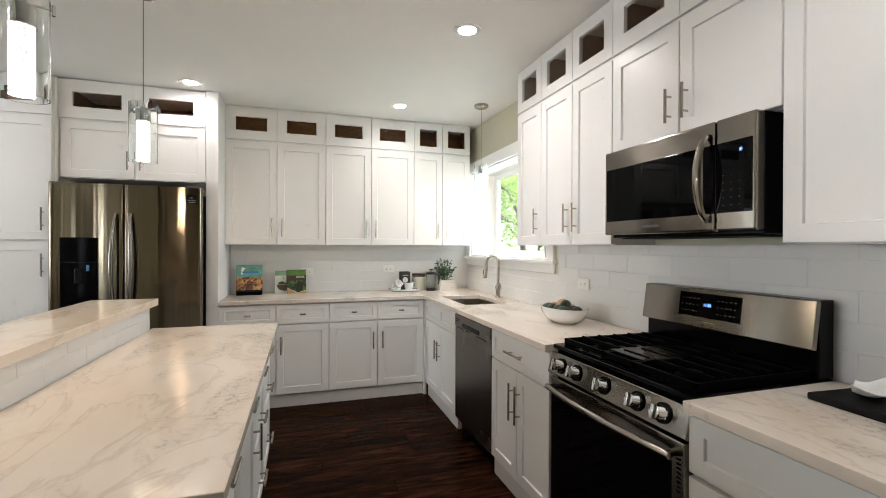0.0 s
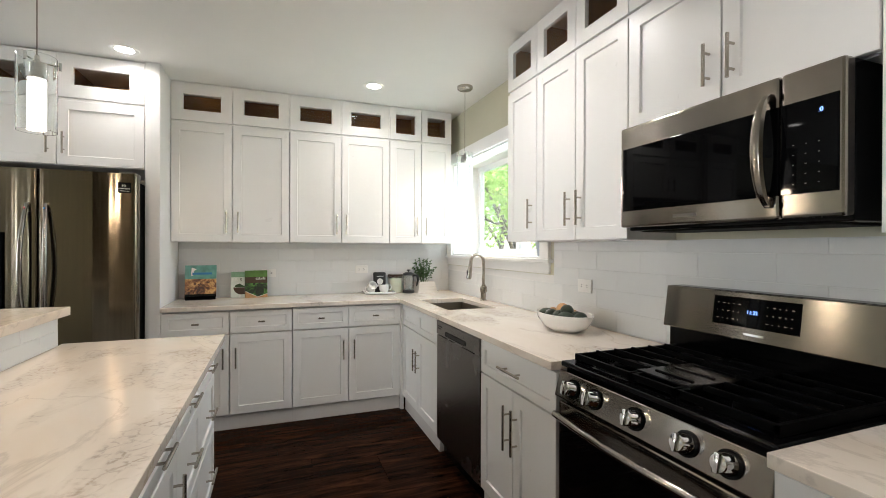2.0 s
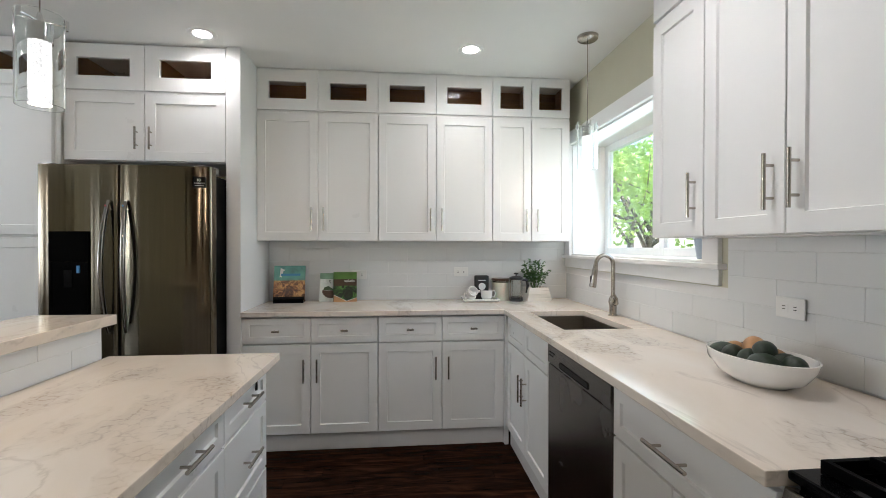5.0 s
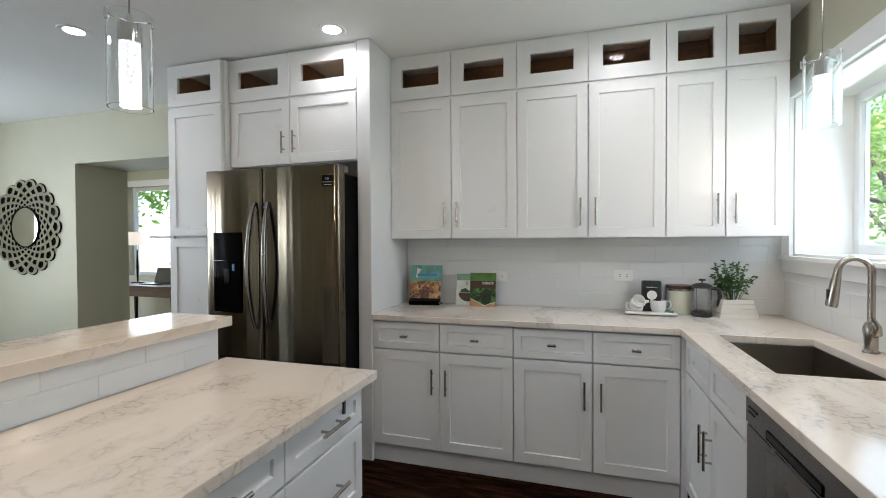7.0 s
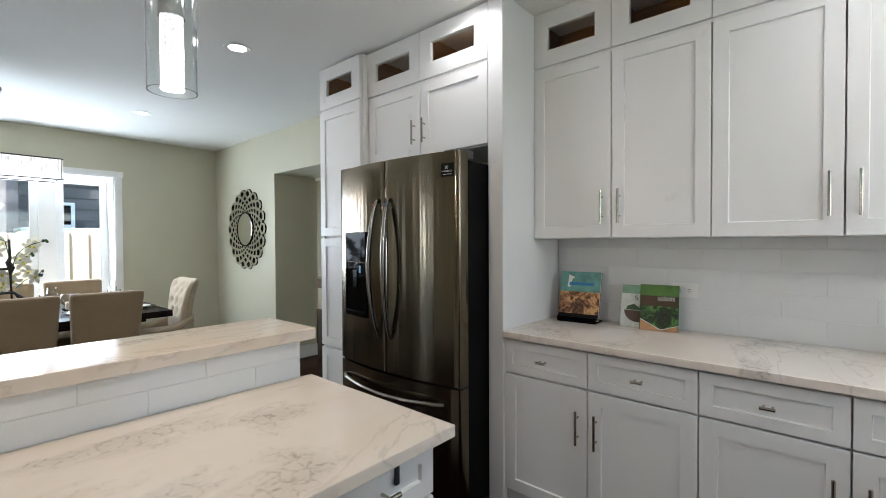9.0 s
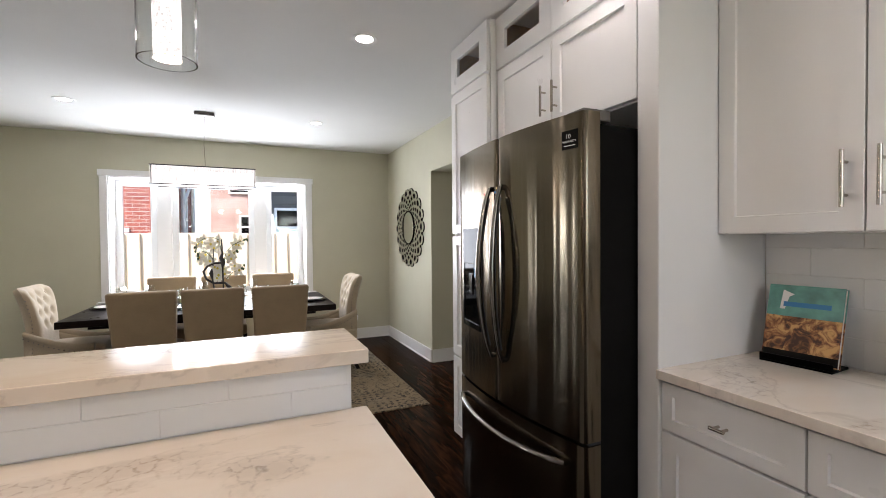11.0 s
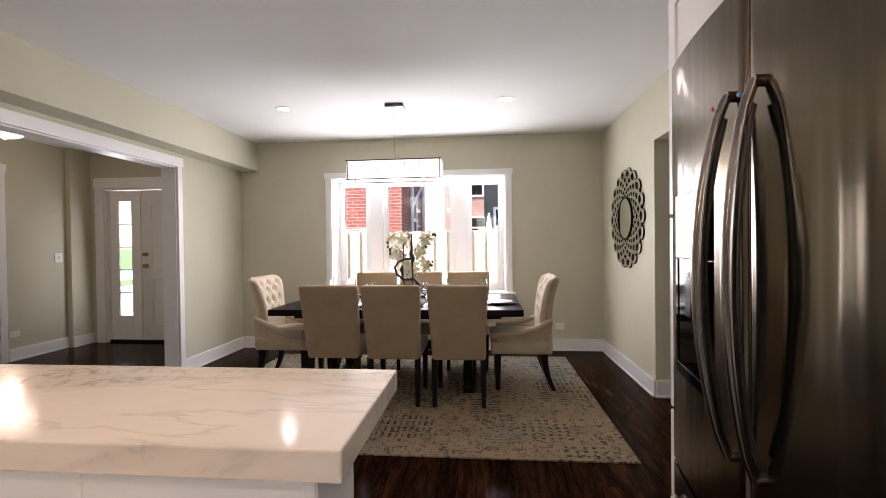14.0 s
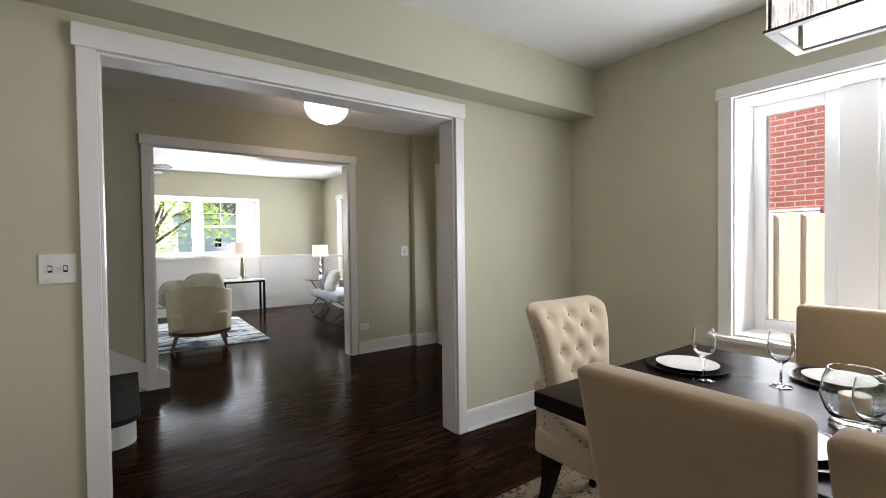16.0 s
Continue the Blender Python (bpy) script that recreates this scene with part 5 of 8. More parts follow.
def dishwasher():
    d = thing("dishwasher", pose(1.288, 3.095, 0, 0, 0, -90), "dark stainless steel dishwasher between white base cabinets", "dishwasher")
    Solid().slab(0.012, 0.645, 0.03, 0.60, 0.10, 0.872, 0.003).done("body", M_BLACK, d)
    door = Solid().slab(0.004, 0.652, 0.0, 0.03, 0.105, 0.775, 0.005).done("door", M_DISH, d)
    c = Solid().slab(0.004, 0.652, -0.004, 0.03, 0.780, 0.868, 0.005).done("control_strip", M_DISH, d)
    Solid().slab(0.17, 0.47, -0.0065, -0.003, 0.792, 0.818, 0.004).done("pocket_handle", M_BLACK, c)
    Solid().box(0.03, 0.10, -0.0062, -0.004, 0.832, 0.838).box(0.03, 0.08, -0.0062, -0.004, 0.818, 0.823).done("print_line", M_BLACK, c)
    Solid().slab(0.004, 0.652, 0.05, 0.58, 0.0, 0.10, 0.003).done("toe_panel", M_BLACK, d)


dishwasher()

# ---------------------------------------------------------------- light fittings
def downlight(x, y):
    d = thing("recessed_downlight", pose(x, y, CEIL), "round white recessed ceiling downlight, lit", "ceiling light", "recessed ceiling downlights")
    Solid().lathe([(0.052, -0.002), (0.060, -0.006), (0.078, -0.005), (0.083, 0.0), (0.083, 0.004), (0.052, 0.004)], 32).done("trim_ring", M_TRIM, d, 40)
    Solid().lathe([(0.0001, -0.003), (0.051, -0.002), (0.051, 0.004), (0.0001, 0.004)], 32).done("lens", M_BULB, d)


for dx, dy in DOWNLIGHTS:
    downlight(dx, dy)


def pendant(x, y, z0, size=1.0, group="glass pendants"):
    """A clear glass cylinder round a lit bubble core, on a cord from a round canopy; z0 is the lower rim."""
    p = thing("pendant_lamp", pose(x, y, 0), "glass cylinder pendant with a lit bubble core and chrome cap", "pendant lamp", group)
    r, h = 0.060 * size, 0.28 * size
    Solid().lathe([(r - 0.003, z0), (r, z0), (r, z0 + h), (r - 0.003, z0 + h), (r - 0.003, z0)], 36).done("glass_shade", M_GLASS, p, 40)
    c = 0.028 * size
    Solid().lathe([(0.0001, z0 + 0.006), (c, z0 + 0.006), (c + 0.001, z0 + 0.10), (c, z0 + h * 0.70), (0.0001, z0 + h * 0.70)], 24).done("light_core", M_BUBBLE, p, 40)
    s = Solid().lathe([(0.0001, z0 + h * 0.70), (c + 0.004, z0 + h * 0.70), (c + 0.004, z0 + h * 0.70 + 0.055), (0.012, z0 + h * 0.70 + 0.06), (0.006, z0 + h * 0.70 + 0.09), (0.0001, z0 + h * 0.70 + 0.09)], 24)
    for i in range(3):
        a = 2 * math.pi * i / 3 + 0.4
        zc = z0 + h * 0.93
        s.tube([(0.01 * math.cos(a), 0.01 * math.sin(a), zc), ((r + 0.008) * math.cos(a), (r + 0.008) * math.sin(a), zc)], 0.0035, 8)
        s.tube([((r + 0.006) * math.cos(a), (r + 0.006) * math.sin(a), zc - 0.015), ((r + 0.006) * math.cos(a), (r + 0.006) * math.sin(a), zc + 0.015)], 0.005, 8)
    s.done("socket", M_CHROME, p, 40)
    Solid().tube([(0, 0, z0 + h * 0.7 + 0.085), (0, 0, CEIL - 0.02)], 0.0022, 8).done("cord", M_STEEL, p)
    Solid().lathe([(0.0001, CEIL - 0.028), (0.050, CEIL - 0.026), (0.060, CEIL - 0.018), (0.062, CEIL), (0.0001, CEIL)], 28).done("canopy", M_NICKEL, p, 40)
    b = bpy.data.lights.new("pendant_bulb", "POINT")
    b.energy, b.color, b.shadow_soft_size = 1.75, (1.0, 0.79, 0.57), 0.03
    ob = new("pendant_bulb", b)
    ob.matrix_world = Matrix.Translation((x, y, z0 - 0.03))


pendant(-0.53, 2.49, 1.765)
pendant(-0.53, 1.52, 1.765)
pendant(1.69, 3.575, 1.80, 1.0, "glass pendants")


def chandelier():
    c = thing("chandelier", pose(-4.175, 2.31, 0), "rectangular crystal chandelier, lit, over the dining table", "chandelier")
    hx, hy, z0, z1 = 0.125, 0.425, 1.885, 2.068
    f = Solid()
    for z in (z0 + 0.012, z1):
        for x in (-hx, hx):
            f.slab(x - 0.014, x + 0.014, -hy - 0.014, hy + 0.014, z - 0.008, z, 0.001)
        for y in (-hy, hy):
            f.slab(-hx + 0.014, hx - 0.014, y - 0.014, y + 0.014, z - 0.008, z, 0.001)
    for x in (-hx, hx):
        for y in (-hy, hy):
            f.slab(x - 0.004, x + 0.004, y - 0.004, y + 0.004, z0 + 0.012, z1, 0.001)
    f.slab(-hx, hx, -hy, hy, z1, z1 + 0.004, 0.001)
    f.done("metal_frame", M_BLACKPLASTIC, c)
    rng = random.Random(5)
    s = Solid()
    for side in (-1, 1):
        y = -hy + 0.008
        while y < hy - 0.008:
            w = rng.uniform(0.006, 0.012)
            zb = z0 + 0.008 + rng.uniform(0.0, 0.004)
            s.slab(side * hx - 0.004 + side * 0.006, side * hx + 0.004 + side * 0.006, y, y + w * 0.85, zb, z1 - 0.008, 0.0012)
            y += w
        x = -hx + 0.006
        while x < hx - 0.006:
            w = rng.uniform(0.006, 0.012)
            s.slab(x, x + w * 0.85, side * (hy + 0.006) - 0.004, side * (hy + 0.006) + 0.004, z0 + 0.008 + rng.uniform(0, 0.004), z1 - 0.008, 0.0012)
            x += w
    for side in (-1, 1):
        y = -hy + 0.05
        while y < hy - 0.05:
            w = rng.uniform(0.006, 0.012)
            s.slab(side * (hx - 0.028) - 0.004, side * (hx - 0.028) + 0.004, y, y + w * 0.8, z0 + rng.uniform(0.016, 0.034), z1 - 0.06, 0.0012)
            y += w
    tagged(s.done("crystal_strands", M_CRYSTAL, c), kind="stuff")
    Solid().slab(-hx + 0.03, hx - 0.03, -hy + 0.03, hy - 0.03, z0 + 0.075, z0 + 0.085, 0.004).done("diffuser", M_BULBOFF, c)
    Solid().tube([(0.0, 0.0, z1), (0.006, -0.01, 2.3), (0.0, 0.0, CEIL - 0.03)], 0.002, 8).done("cord", M_STEEL, c)
    Solid().slab(-0.055, 0.055, -0.085, 0.085, CEIL - 0.03, CEIL, 0.003).done("canopy", M_STEEL_DARK, c)
    Solid().slab(-0.057, 0.057, -0.087, 0.087, CEIL - 0.02, CEIL - 0.014, 0.001).done("canopy_groove", M_BLACK, c)
    for y in (-0.25, 0.0, 0.25):
        b = bpy.data.lights.new("chandelier_bulb", "POINT")
        b.energy, b.color, b.shadow_soft_size = 0.35, (1.0, 0.88, 0.74), 0.04
        ob = new("chandelier_bulb", b)
        ob.matrix_world = Matrix.Translation((-4.175, 2.31 + y, z0 - 0.03))


chandelier()


def dome_light():
    d = thing("flush_ceiling_light", pose(-4.00, -1.52, CEIL), "opal glass dome flush ceiling light, lit", "ceiling light")
    Solid().lathe([(0.0001, 0), (0.17, 0), (0.19, -0.012), (0.205, -0.035), (0.207, -0.050), (0.198, -0.058), (0.0001, -0.058)], 36).done("rim", M_CHROME, d, 40)
    bowl = [(0.196 * math.cos(a) ** 0.9, -0.058 - 0.160 * math.sin(a)) for a in (math.pi / 2 * i / 10 for i in range(10))]
    Solid().lathe(bowl + [(0.0001, -0.218)], 36).done("shade", M_BULBOFF, d, 40)
    Solid().lathe([(0.0001, -0.216), (0.009, -0.218), (0.011, -0.229), (0.0001, -0.237)], 12).done("finial", M_CHROME, d, 40)
    b = bpy.data.lights.new("dome_bulb", "POINT")
    b.energy, b.color, b.shadow_soft_size = 1.25, (1.0, 0.80, 0.58), 0.08
    ob = new("dome_bulb", b)
    ob.matrix_world = Matrix.Translation((-4.00, -1.52, CEIL - 0.33))


dome_light()
sm = thing("smoke_detector", pose(-2.69, -1.55, CEIL), "round white smoke detector on the hall ceiling", "smoke detector")
Solid().lathe([(0.0001, -0.034), (0.045, -0.033), (0.062, -0.022), (0.068, 0.0), (0.0001, 0.0)], 28).done("case", M_PLASTICWHITE, sm, 40)
Solid().lathe([(0.030, -0.0345), (0.034, -0.0352), (0.038, -0.0345)], 20).done("vent_ring", M_TOE, sm, 40)


def plate(name, m, w, h, label, kind="outlet", gang=1):
    """A wall plate; local y=0 is the wall, the plate faces -y."""
    p = thing(name, m, label, kind)
    Solid().slab(-w / 2, w / 2, -0.006, 0.0, -h / 2, h / 2, 0.002).done("cover_plate", M_PLASTICWHITE, p)
    s, d = Solid(), Solid()
    for g in range(gang):
        x = (g - (gang - 1) / 2) * 0.047
        if kind == "outlet":
            lie = w > h
            for e in (-0.022, 0.022):
                cx, cz = (x + e, 0) if lie else (x, e)
                s.slab(cx - 0.015, cx + 0.015, -0.0075, -0.006, cz - 0.014, cz + 0.014, 0.0007)
                if lie:
                    d.box(cx - 0.006, cx + 0.006, -0.0082, -0.0075, 0.004, 0.0065).box(cx - 0.006, cx + 0.006, -0.0082, -0.0075, -0.0065, -0.004)
                else:
                    d.box(cx - 0.0065, cx - 0.004, -0.0082, -0.0075, cz - 0.006, cz + 0.006).box(cx + 0.004, cx + 0.0065, -0.0082, -0.0075, cz - 0.006, cz + 0.006)
        else:
            s.slab(x - 0.005, x + 0.005, -0.016, -0.006, -0.006, 0.010, 0.001)
            d.box(x - 0.007, x + 0.007, -0.0066, -0.006, -0.014, 0.014)
    s.done("socket_face" if kind == "outlet" else "toggle", M_PLASTICWHITE, p)
    d.done("slot", M_SHADOWGAP, p)


plate("wall_outlet", pose(1.055, YN - 0.0285, 1.13), 0.115, 0.072, "white outlet on the tiled back wall")
plate("wall_outlet", pose(0.25, YN - 0.0285, 1.11), 0.115, 0.072, "white outlet behind the cookbooks")
plate("wall_outlet", pose(XE - 0.0085, 2.42, 1.125, 0, 0, -90), 0.115, 0.072, "white outlet on the tiled range wall")
plate("wall_outlet", pose(XW, 4.02, 0.29, 0, 0, 90), 0.10, 0.075, "white outlet low on the dining room wall")
plate("wall_outlet", pose(-4.70, -2.29, 0.31, 0, 0, 180), 0.115, 0.072, "white outlet low on the hall wall")
plate("light_switch", pose(-2.272, YS, 1.20, 0, 0, 180), 0.116, 0.118, "white double light switch by the opening", "light switch", 2)
plate("light_switch", pose(-5.25, -2.29, 1.175, 0, 0, 180), 0.10, 0.12, "white light switch on the hall wall", "light switch", 1)

# ---------------------------------------------------------------- dining room
tagged(Solid().slab(-5.13, -2.73, 0.755, 4.02, -0.001, 0.010, 0.003).done("rug", M_RUG), "worn cream patterned area rug under the dining table", "rug")
RZ = 0.0105


def dining_table():
    t = thing("dining_table", pose(-4.255, 2.365, RZ), "dark espresso wooden trestle dining table set for a meal", "table")
    Solid().slab(-0.575, 0.575, -1.075, 1.075, 0.685, 0.740, 0.005).done("top", M_TABLE, t)
    Solid().slab(-0.45, 0.45, -0.9, 0.9, 0.645, 0.685, 0.003).done("apron", M_LEG, t)
    for y in (-0.62, 0.62):
        s = Solid()
        for d in (-1, 1):
            s.prism([(-0.04, 0.0), (0.04, 0.0), (0.04, 0.80), (-0.04, 0.80)], -0.04, 0.04, m=Matrix.Translation((d * 0.0, y + d * 0.001, 0.345)) @ pose(0, 0, 0, 0, d * 48, 0) @ Matrix.Translation((0, d * 0.012, -0.40)))
        s.slab(-0.40, 0.40, y - 0.05, y + 0.05, 0.0, 0.06, 0.004).slab(-0.40, 0.40, y - 0.05, y + 0.05, 0.60, 0.645, 0.004)
        s.done("trestle", M_LEG, t)
    Solid().slab(-0.04, 0.04, -0.62, 0.62, 0.29, 0.36, 0.004).done("stretcher", M_LEG, t)


dining_table()
TZ = RZ + 0.7405


def cushion_block(x0, x1, y0, y1, z0, z1, e, k=0, puff=0.0):
    """A soft block: rounded on all edges, with its upper face puffed a little."""
    bm = bmesh.new()
    bmesh.ops.create_cube(bm, size=1.0)
    bmesh.ops.scale(bm, vec=(x1 - x0, y1 - y0, z1 - z0), verts=bm.verts)
    bmesh.ops.bevel(bm, geom=bm.edges[:], offset=e, segments=4, affect="EDGES", profile=0.5)
    if puff:
        bmesh.ops.subdivide_edges(bm, edges=[q for q in bm.edges if q.calc_length() > 0.15], cuts=4, use_grid_fill=True)
        for v in bm.verts:
            if v.co.z > (z1 - z0) / 2 - e * 0.5:
                u, w = 2 * v.co.x / (x1 - x0), 2 * v.co.y / (y1 - y0)
                v.co.z += puff * max(0, 1 - u * u) * max(0, 1 - w * w)
    bmesh.ops.translate(bm, vec=((x0 + x1) / 2, (y0 + y1) / 2, (z0 + z1) / 2), verts=bm.verts)
    return bm


def tapered_leg(x, y, h, top, foot, rake=(0, 0)):
    p = []
    for z, w, k in ((0, foot, 1), (h, top, 0)):
        cx, cy = x + rake[0] * k, y + rake[1] * k
        p += [(cx - w, cy - w, z), (cx + w, cy - w, z), (cx + w, cy + w, z), (cx - w, cy + w, z)]
    return Solid().add(p, [(3, 2, 1, 0), (4, 5, 6, 7)] + [(i, (i + 1) % 4, 4 + (i + 1) % 4, 4 + i) for i in range(4)])


def parsons_chair(m):
    # faces local +y; the back stands at y = 0
    c = thing("dining_chair", m, "beige linen upholstered dining chair with black wooden legs", "chair", "side chairs at the dining table")
    w = 0.222
    bm = cushion_block(-w, w, -0.048, 0.048, 0.37, 0.965, 0.022)
    for v in bm.verts:
        k = (v.co.z - 0.37) / 0.6
        v.co.y -= 0.115 * k ** 1.3
        v.co.x *= 0.93 + 0.13 * k
        if v.co.z > 0.90:
            v.co.z += 0.012 * (1 - (v.co.x / w) ** 2)
    Solid().take(bm).done("backrest", M_LINEN, c, 60)
    Solid().take(cushion_block(-w * 0.97, w * 0.97, 0.030, 0.47, 0.36, 0.475, 0.03, puff=0.018)).done("seat", M_LINEN, c, 60)
    for x in (-w + 0.03, w - 0.03):
        tapered_leg(x, 0.0, 0.38, 0.024, 0.017, (0, -0.03)).done("leg", M_LEG, c, bevel=0.003)
        tapered_leg(x, 0.43, 0.37, 0.024, 0.016).done("leg", M_LEG, c, bevel=0.003)
    return c


first = parsons_chair(pose(-3.575, 1.905, RZ, 0, 0, 90))
for x, y, a in ((-3.565, 2.40, 90), (-3.56, 2.92, 90), (-4.97, 1.90, -90), (-4.97, 2.42, -88), (-4.97, 2.95, -90)):
    copy_thing(first, pose(x, y, RZ, 0, 0, a))


def tufted_chair(m):
    # faces local +y
    c = thing("armchair", m, "tufted ivory dining armchair with nailhead trim", "chair", "end chairs at the dining table")
    tufts = [(px, pz) for pz, xs in ((0.67, (-0.06, 0.06)), (0.765, (-0.125, 0.0, 0.125)), (0.86, (-0.065, 0.065)), (0.92, (-0.16, 0.0, 0.16))) for px in xs]
    nu, nz = 36, 36
    front, back = [], []
    for j in range(nz + 1):
        k = j / nz
        for i in range(nu + 1):
            u = -1 + 2 * i / nu
            top = 0.985 + 0.014 * u * u - 0.050 * abs(u) ** 9
            z = 0.36 + (top - 0.36) * k
            up = max(0.0, (z - 0.60) / 0.40)
            w = 0.216 + 0.030 * max(0.0, (0.60 - z) / 0.24) + 0.070 * up ** 1.5
            lean = 0.085 * up ** 1.5
            ears = 0.050 * abs(u) ** 2.6 * (0.3 + 0.7 * up)
            thick = (0.112 - 0.010 * up + 0.02 * up ** 8) * math.sqrt(max(0.0, 1 - abs(u) ** 9)) * math.sqrt(max(0.0, 1 - k ** 22))
            mid = -0.222 - lean + ears - 0.018 * up ** 7
            x = u * w
            dip = sum(math.exp(-((x - px) ** 2 + (z - pz) ** 2) / 0.0009) for px, pz in tufts)
            front.append(Vector((x, mid + thick / 2 + 0.012 * math.sqrt(max(0, 1 - u * u)) * min(1, 6 * (1 - k)) - 0.026 * dip, z)))
            back.append(Vector((x, mid - thick / 2, z)))
    N, row, q = len(front), nu + 1, []
    for j in range(nz):
        for i in range(nu):
            p = j * row + i
            q += [(p, p + row, p + row + 1, p + 1), (N + p, N + p + 1, N + p + row + 1, N + p + row)]
        for p in (j * row, j * row + nu):
            q.append((p, p + row, N + p + row, N + p))
    for i in range(nu):
        q += [(i, i + 1, N + i + 1, N + i), (nz * row + i, nz * row + i + 1, N + nz * row + i + 1, N + nz * row + i)]
    Solid().add(front + back, q).done("backrest", M_IVORY, c, 70)
    for px, pz in tufts:
        p = min(front, key=lambda v: (v.x - px) ** 2 + (v.z - pz) ** 2)
        Solid().ball(p + Vector((0, 0.002, 0)), (0.011, 0.006, 0.011), seg=8).done("tuft_button", M_IVORY, c, 60)
    Solid().take(cushion_block(-0.250, 0.250, -0.255, 0.265, 0.315, 0.43, 0.022)).done("seat_frame", M_IVORY, c, 60)
    Solid().take(cushion_block(-0.205, 0.205, -0.19, 0.275, 0.405, 0.485, 0.03, puff=0.025)).done("seat", M_IVORY, c, 60)
    nails = Solid()
    for sx in (-1, 1):
        pts, f, n = [], [], 14
        for i in range(n + 1):
            k = i / n
            y = -0.262 + 0.475 * k
            zt = 0.50 + 0.135 * (1 - k) ** 1.7 + 0.012 * k ** 6
            xo = 0.222 + 0.040 * math.sin(min(1.0, k * 1.5) * math.pi / 2)
            r = 0.026 + 0.006 * k
            loop = [(xo - 0.06, 0.33), (xo - 0.004, 0.33), (xo, 0.40), (xo - 0.004, zt - 2.2 * r)]
            loop += [(xo - 0.010 + r * math.cos(a), zt - r + r * math.sin(a)) for a in (math.radians(d) for d in (-40, 0, 40, 90, 140, 180, 220))]
            loop += [(xo - 0.046, zt - 2.2 * r), (xo - 0.058, 0.40)]
            pts += [(sx * x, y, z) for x, z in loop]
            nails.ball((sx * (xo - 0.001), y, zt - 2.35 * r), 0.0048, seg=6)
            if i % 2 == 0:
                nails.ball((sx * (xo - 0.002), 0.205, 0.335 + 0.012 * i), 0.0048, seg=6)
        m1 = len(loop)
        for i in range(n):
            f += [(i * m1 + j, i * m1 + (j + 1) % m1, (i + 1) * m1 + (j + 1) % m1, (i + 1) * m1 + j) for j in range(m1)]
        f += [tuple(range(m1)), tuple(reversed(range(n * m1, (n + 1) * m1)))]
        Solid().add(pts, f).done("arm", M_IVORY, c, 55)
        tapered_leg(sx * 0.205, 0.21, 0.325, 0.030, 0.020).done("leg", M_LEG, c, bevel=0.003)
        Solid().tube([(sx * 0.205, -0.185 - 0.085 * (1 - k) ** 1.8, 0.325 * k) for k in (0, 0.2, 0.4, 0.6, 0.8, 1.0)], [0.024, 0.026, 0.030, 0.036, 0.044, 0.052], 4).done("leg", M_LEG, c)
    for v in back[row - 1::row][6:-3:2] + back[0::row][6:-3:2]:
        nails.ball(v + Vector((0, 0.004, 0)), 0.0048, seg=6)
    tagged(nails.done("nailhead_trim", M_STEEL_DARK, c, 60), kind="stuff")
    return c


arm1 = tufted_chair(pose(-4.24, 1.25, RZ, 0, 0, 0))
copy_thing(arm1, pose(-4.18, 3.445, RZ, 0, 0, 180))


# table setting
def charger(x, y, group="place settings"):
    p = thing("plate", pose(x, y, TZ), "white plate on a dark charger on the table", "plate", group)
    Solid().lathe([(0.0001, 0.0), (0.10, 0.0), (0.155, 0.010), (0.158, 0.013), (0.153, 0.013), (0.10, 0.004), (0.0001, 0.004)], 40).done("charger", M_BLACK, p, 40)
    Solid().lathe([(0.0001, 0.0045), (0.070, 0.0045), (0.115, 0.018), (0.118, 0.021), (0.113, 0.021), (0.070, 0.010), (0.0001, 0.010)], 40).done("dinner_plate", M_PORCELAIN, p, 40)
    return p


for x, y in ((-3.88, 1.97), (-3.88, 2.44), (-3.88, 2.92), (-4.64, 1.92), (-4.64, 2.44), (-4.64, 2.95), (-4.40, 1.48), (-4.10, 3.26)):
    charger(x, y)


def wine_glass(x, y, k=1.0):
    g = thing("wine_glass", pose(x, y, TZ), "clear stemmed wine glass with some water", "wine glass", "wine glasses on the table")
    prof = [(0.0001, 0.0), (0.036, 0.0), (0.036, 0.002), (0.012, 0.006), (0.0042, 0.014), (0.0042, 0.078), (0.016, 0.090), (0.034, 0.110), (0.041, 0.140), (0.039, 0.170), (0.034, 0.200),
            (0.0328, 0.200), (0.0375, 0.170), (0.0395, 0.140), (0.0325, 0.112), (0.015, 0.0925), (0.0001, 0.088)]
    Solid().lathe([(r * k, z * k) for r, z in prof], 28).done("bowl", M_GLASS, g, 60)


for x, y in ((-3.95, 2.13), (-3.98, 2.61), (-3.97, 3.08), (-4.42, 1.80), (-4.50, 2.25), (-4.54, 2.72), (-4.28, 1.60), (-4.3, 3.12)):
    wine_glass(x, y)


def hurricane(x, y):
    h = thing("candle_holder", pose(x, y, TZ), "clear glass hurricane vase with a cream pillar candle", "candle holder", "candle holders on the table")
    Solid().lathe([(0.0001, 0.0), (0.052, 0.0), (0.058, 0.008), (0.05, 0.02), (0.066, 0.045), (0.078, 0.085), (0.072, 0.13), (0.060, 0.165), (0.0575, 0.165), (0.0695, 0.13), (0.0755, 0.085), (0.0635, 0.047), (0.046, 0.026), (0.0001, 0.024)], 32).done("vase", M_GLASS, h, 60)
    Solid().lathe([(0.0001, 0.0255), (0.034, 0.0255), (0.035, 0.03), (0.035, 0.093), (0.030, 0.096), (0.0001, 0.092)], 24).done("candle", M_CANDLE, h, 40)


hurricane(-4.17, 2.05)
hurricane(-4.21, 2.80)


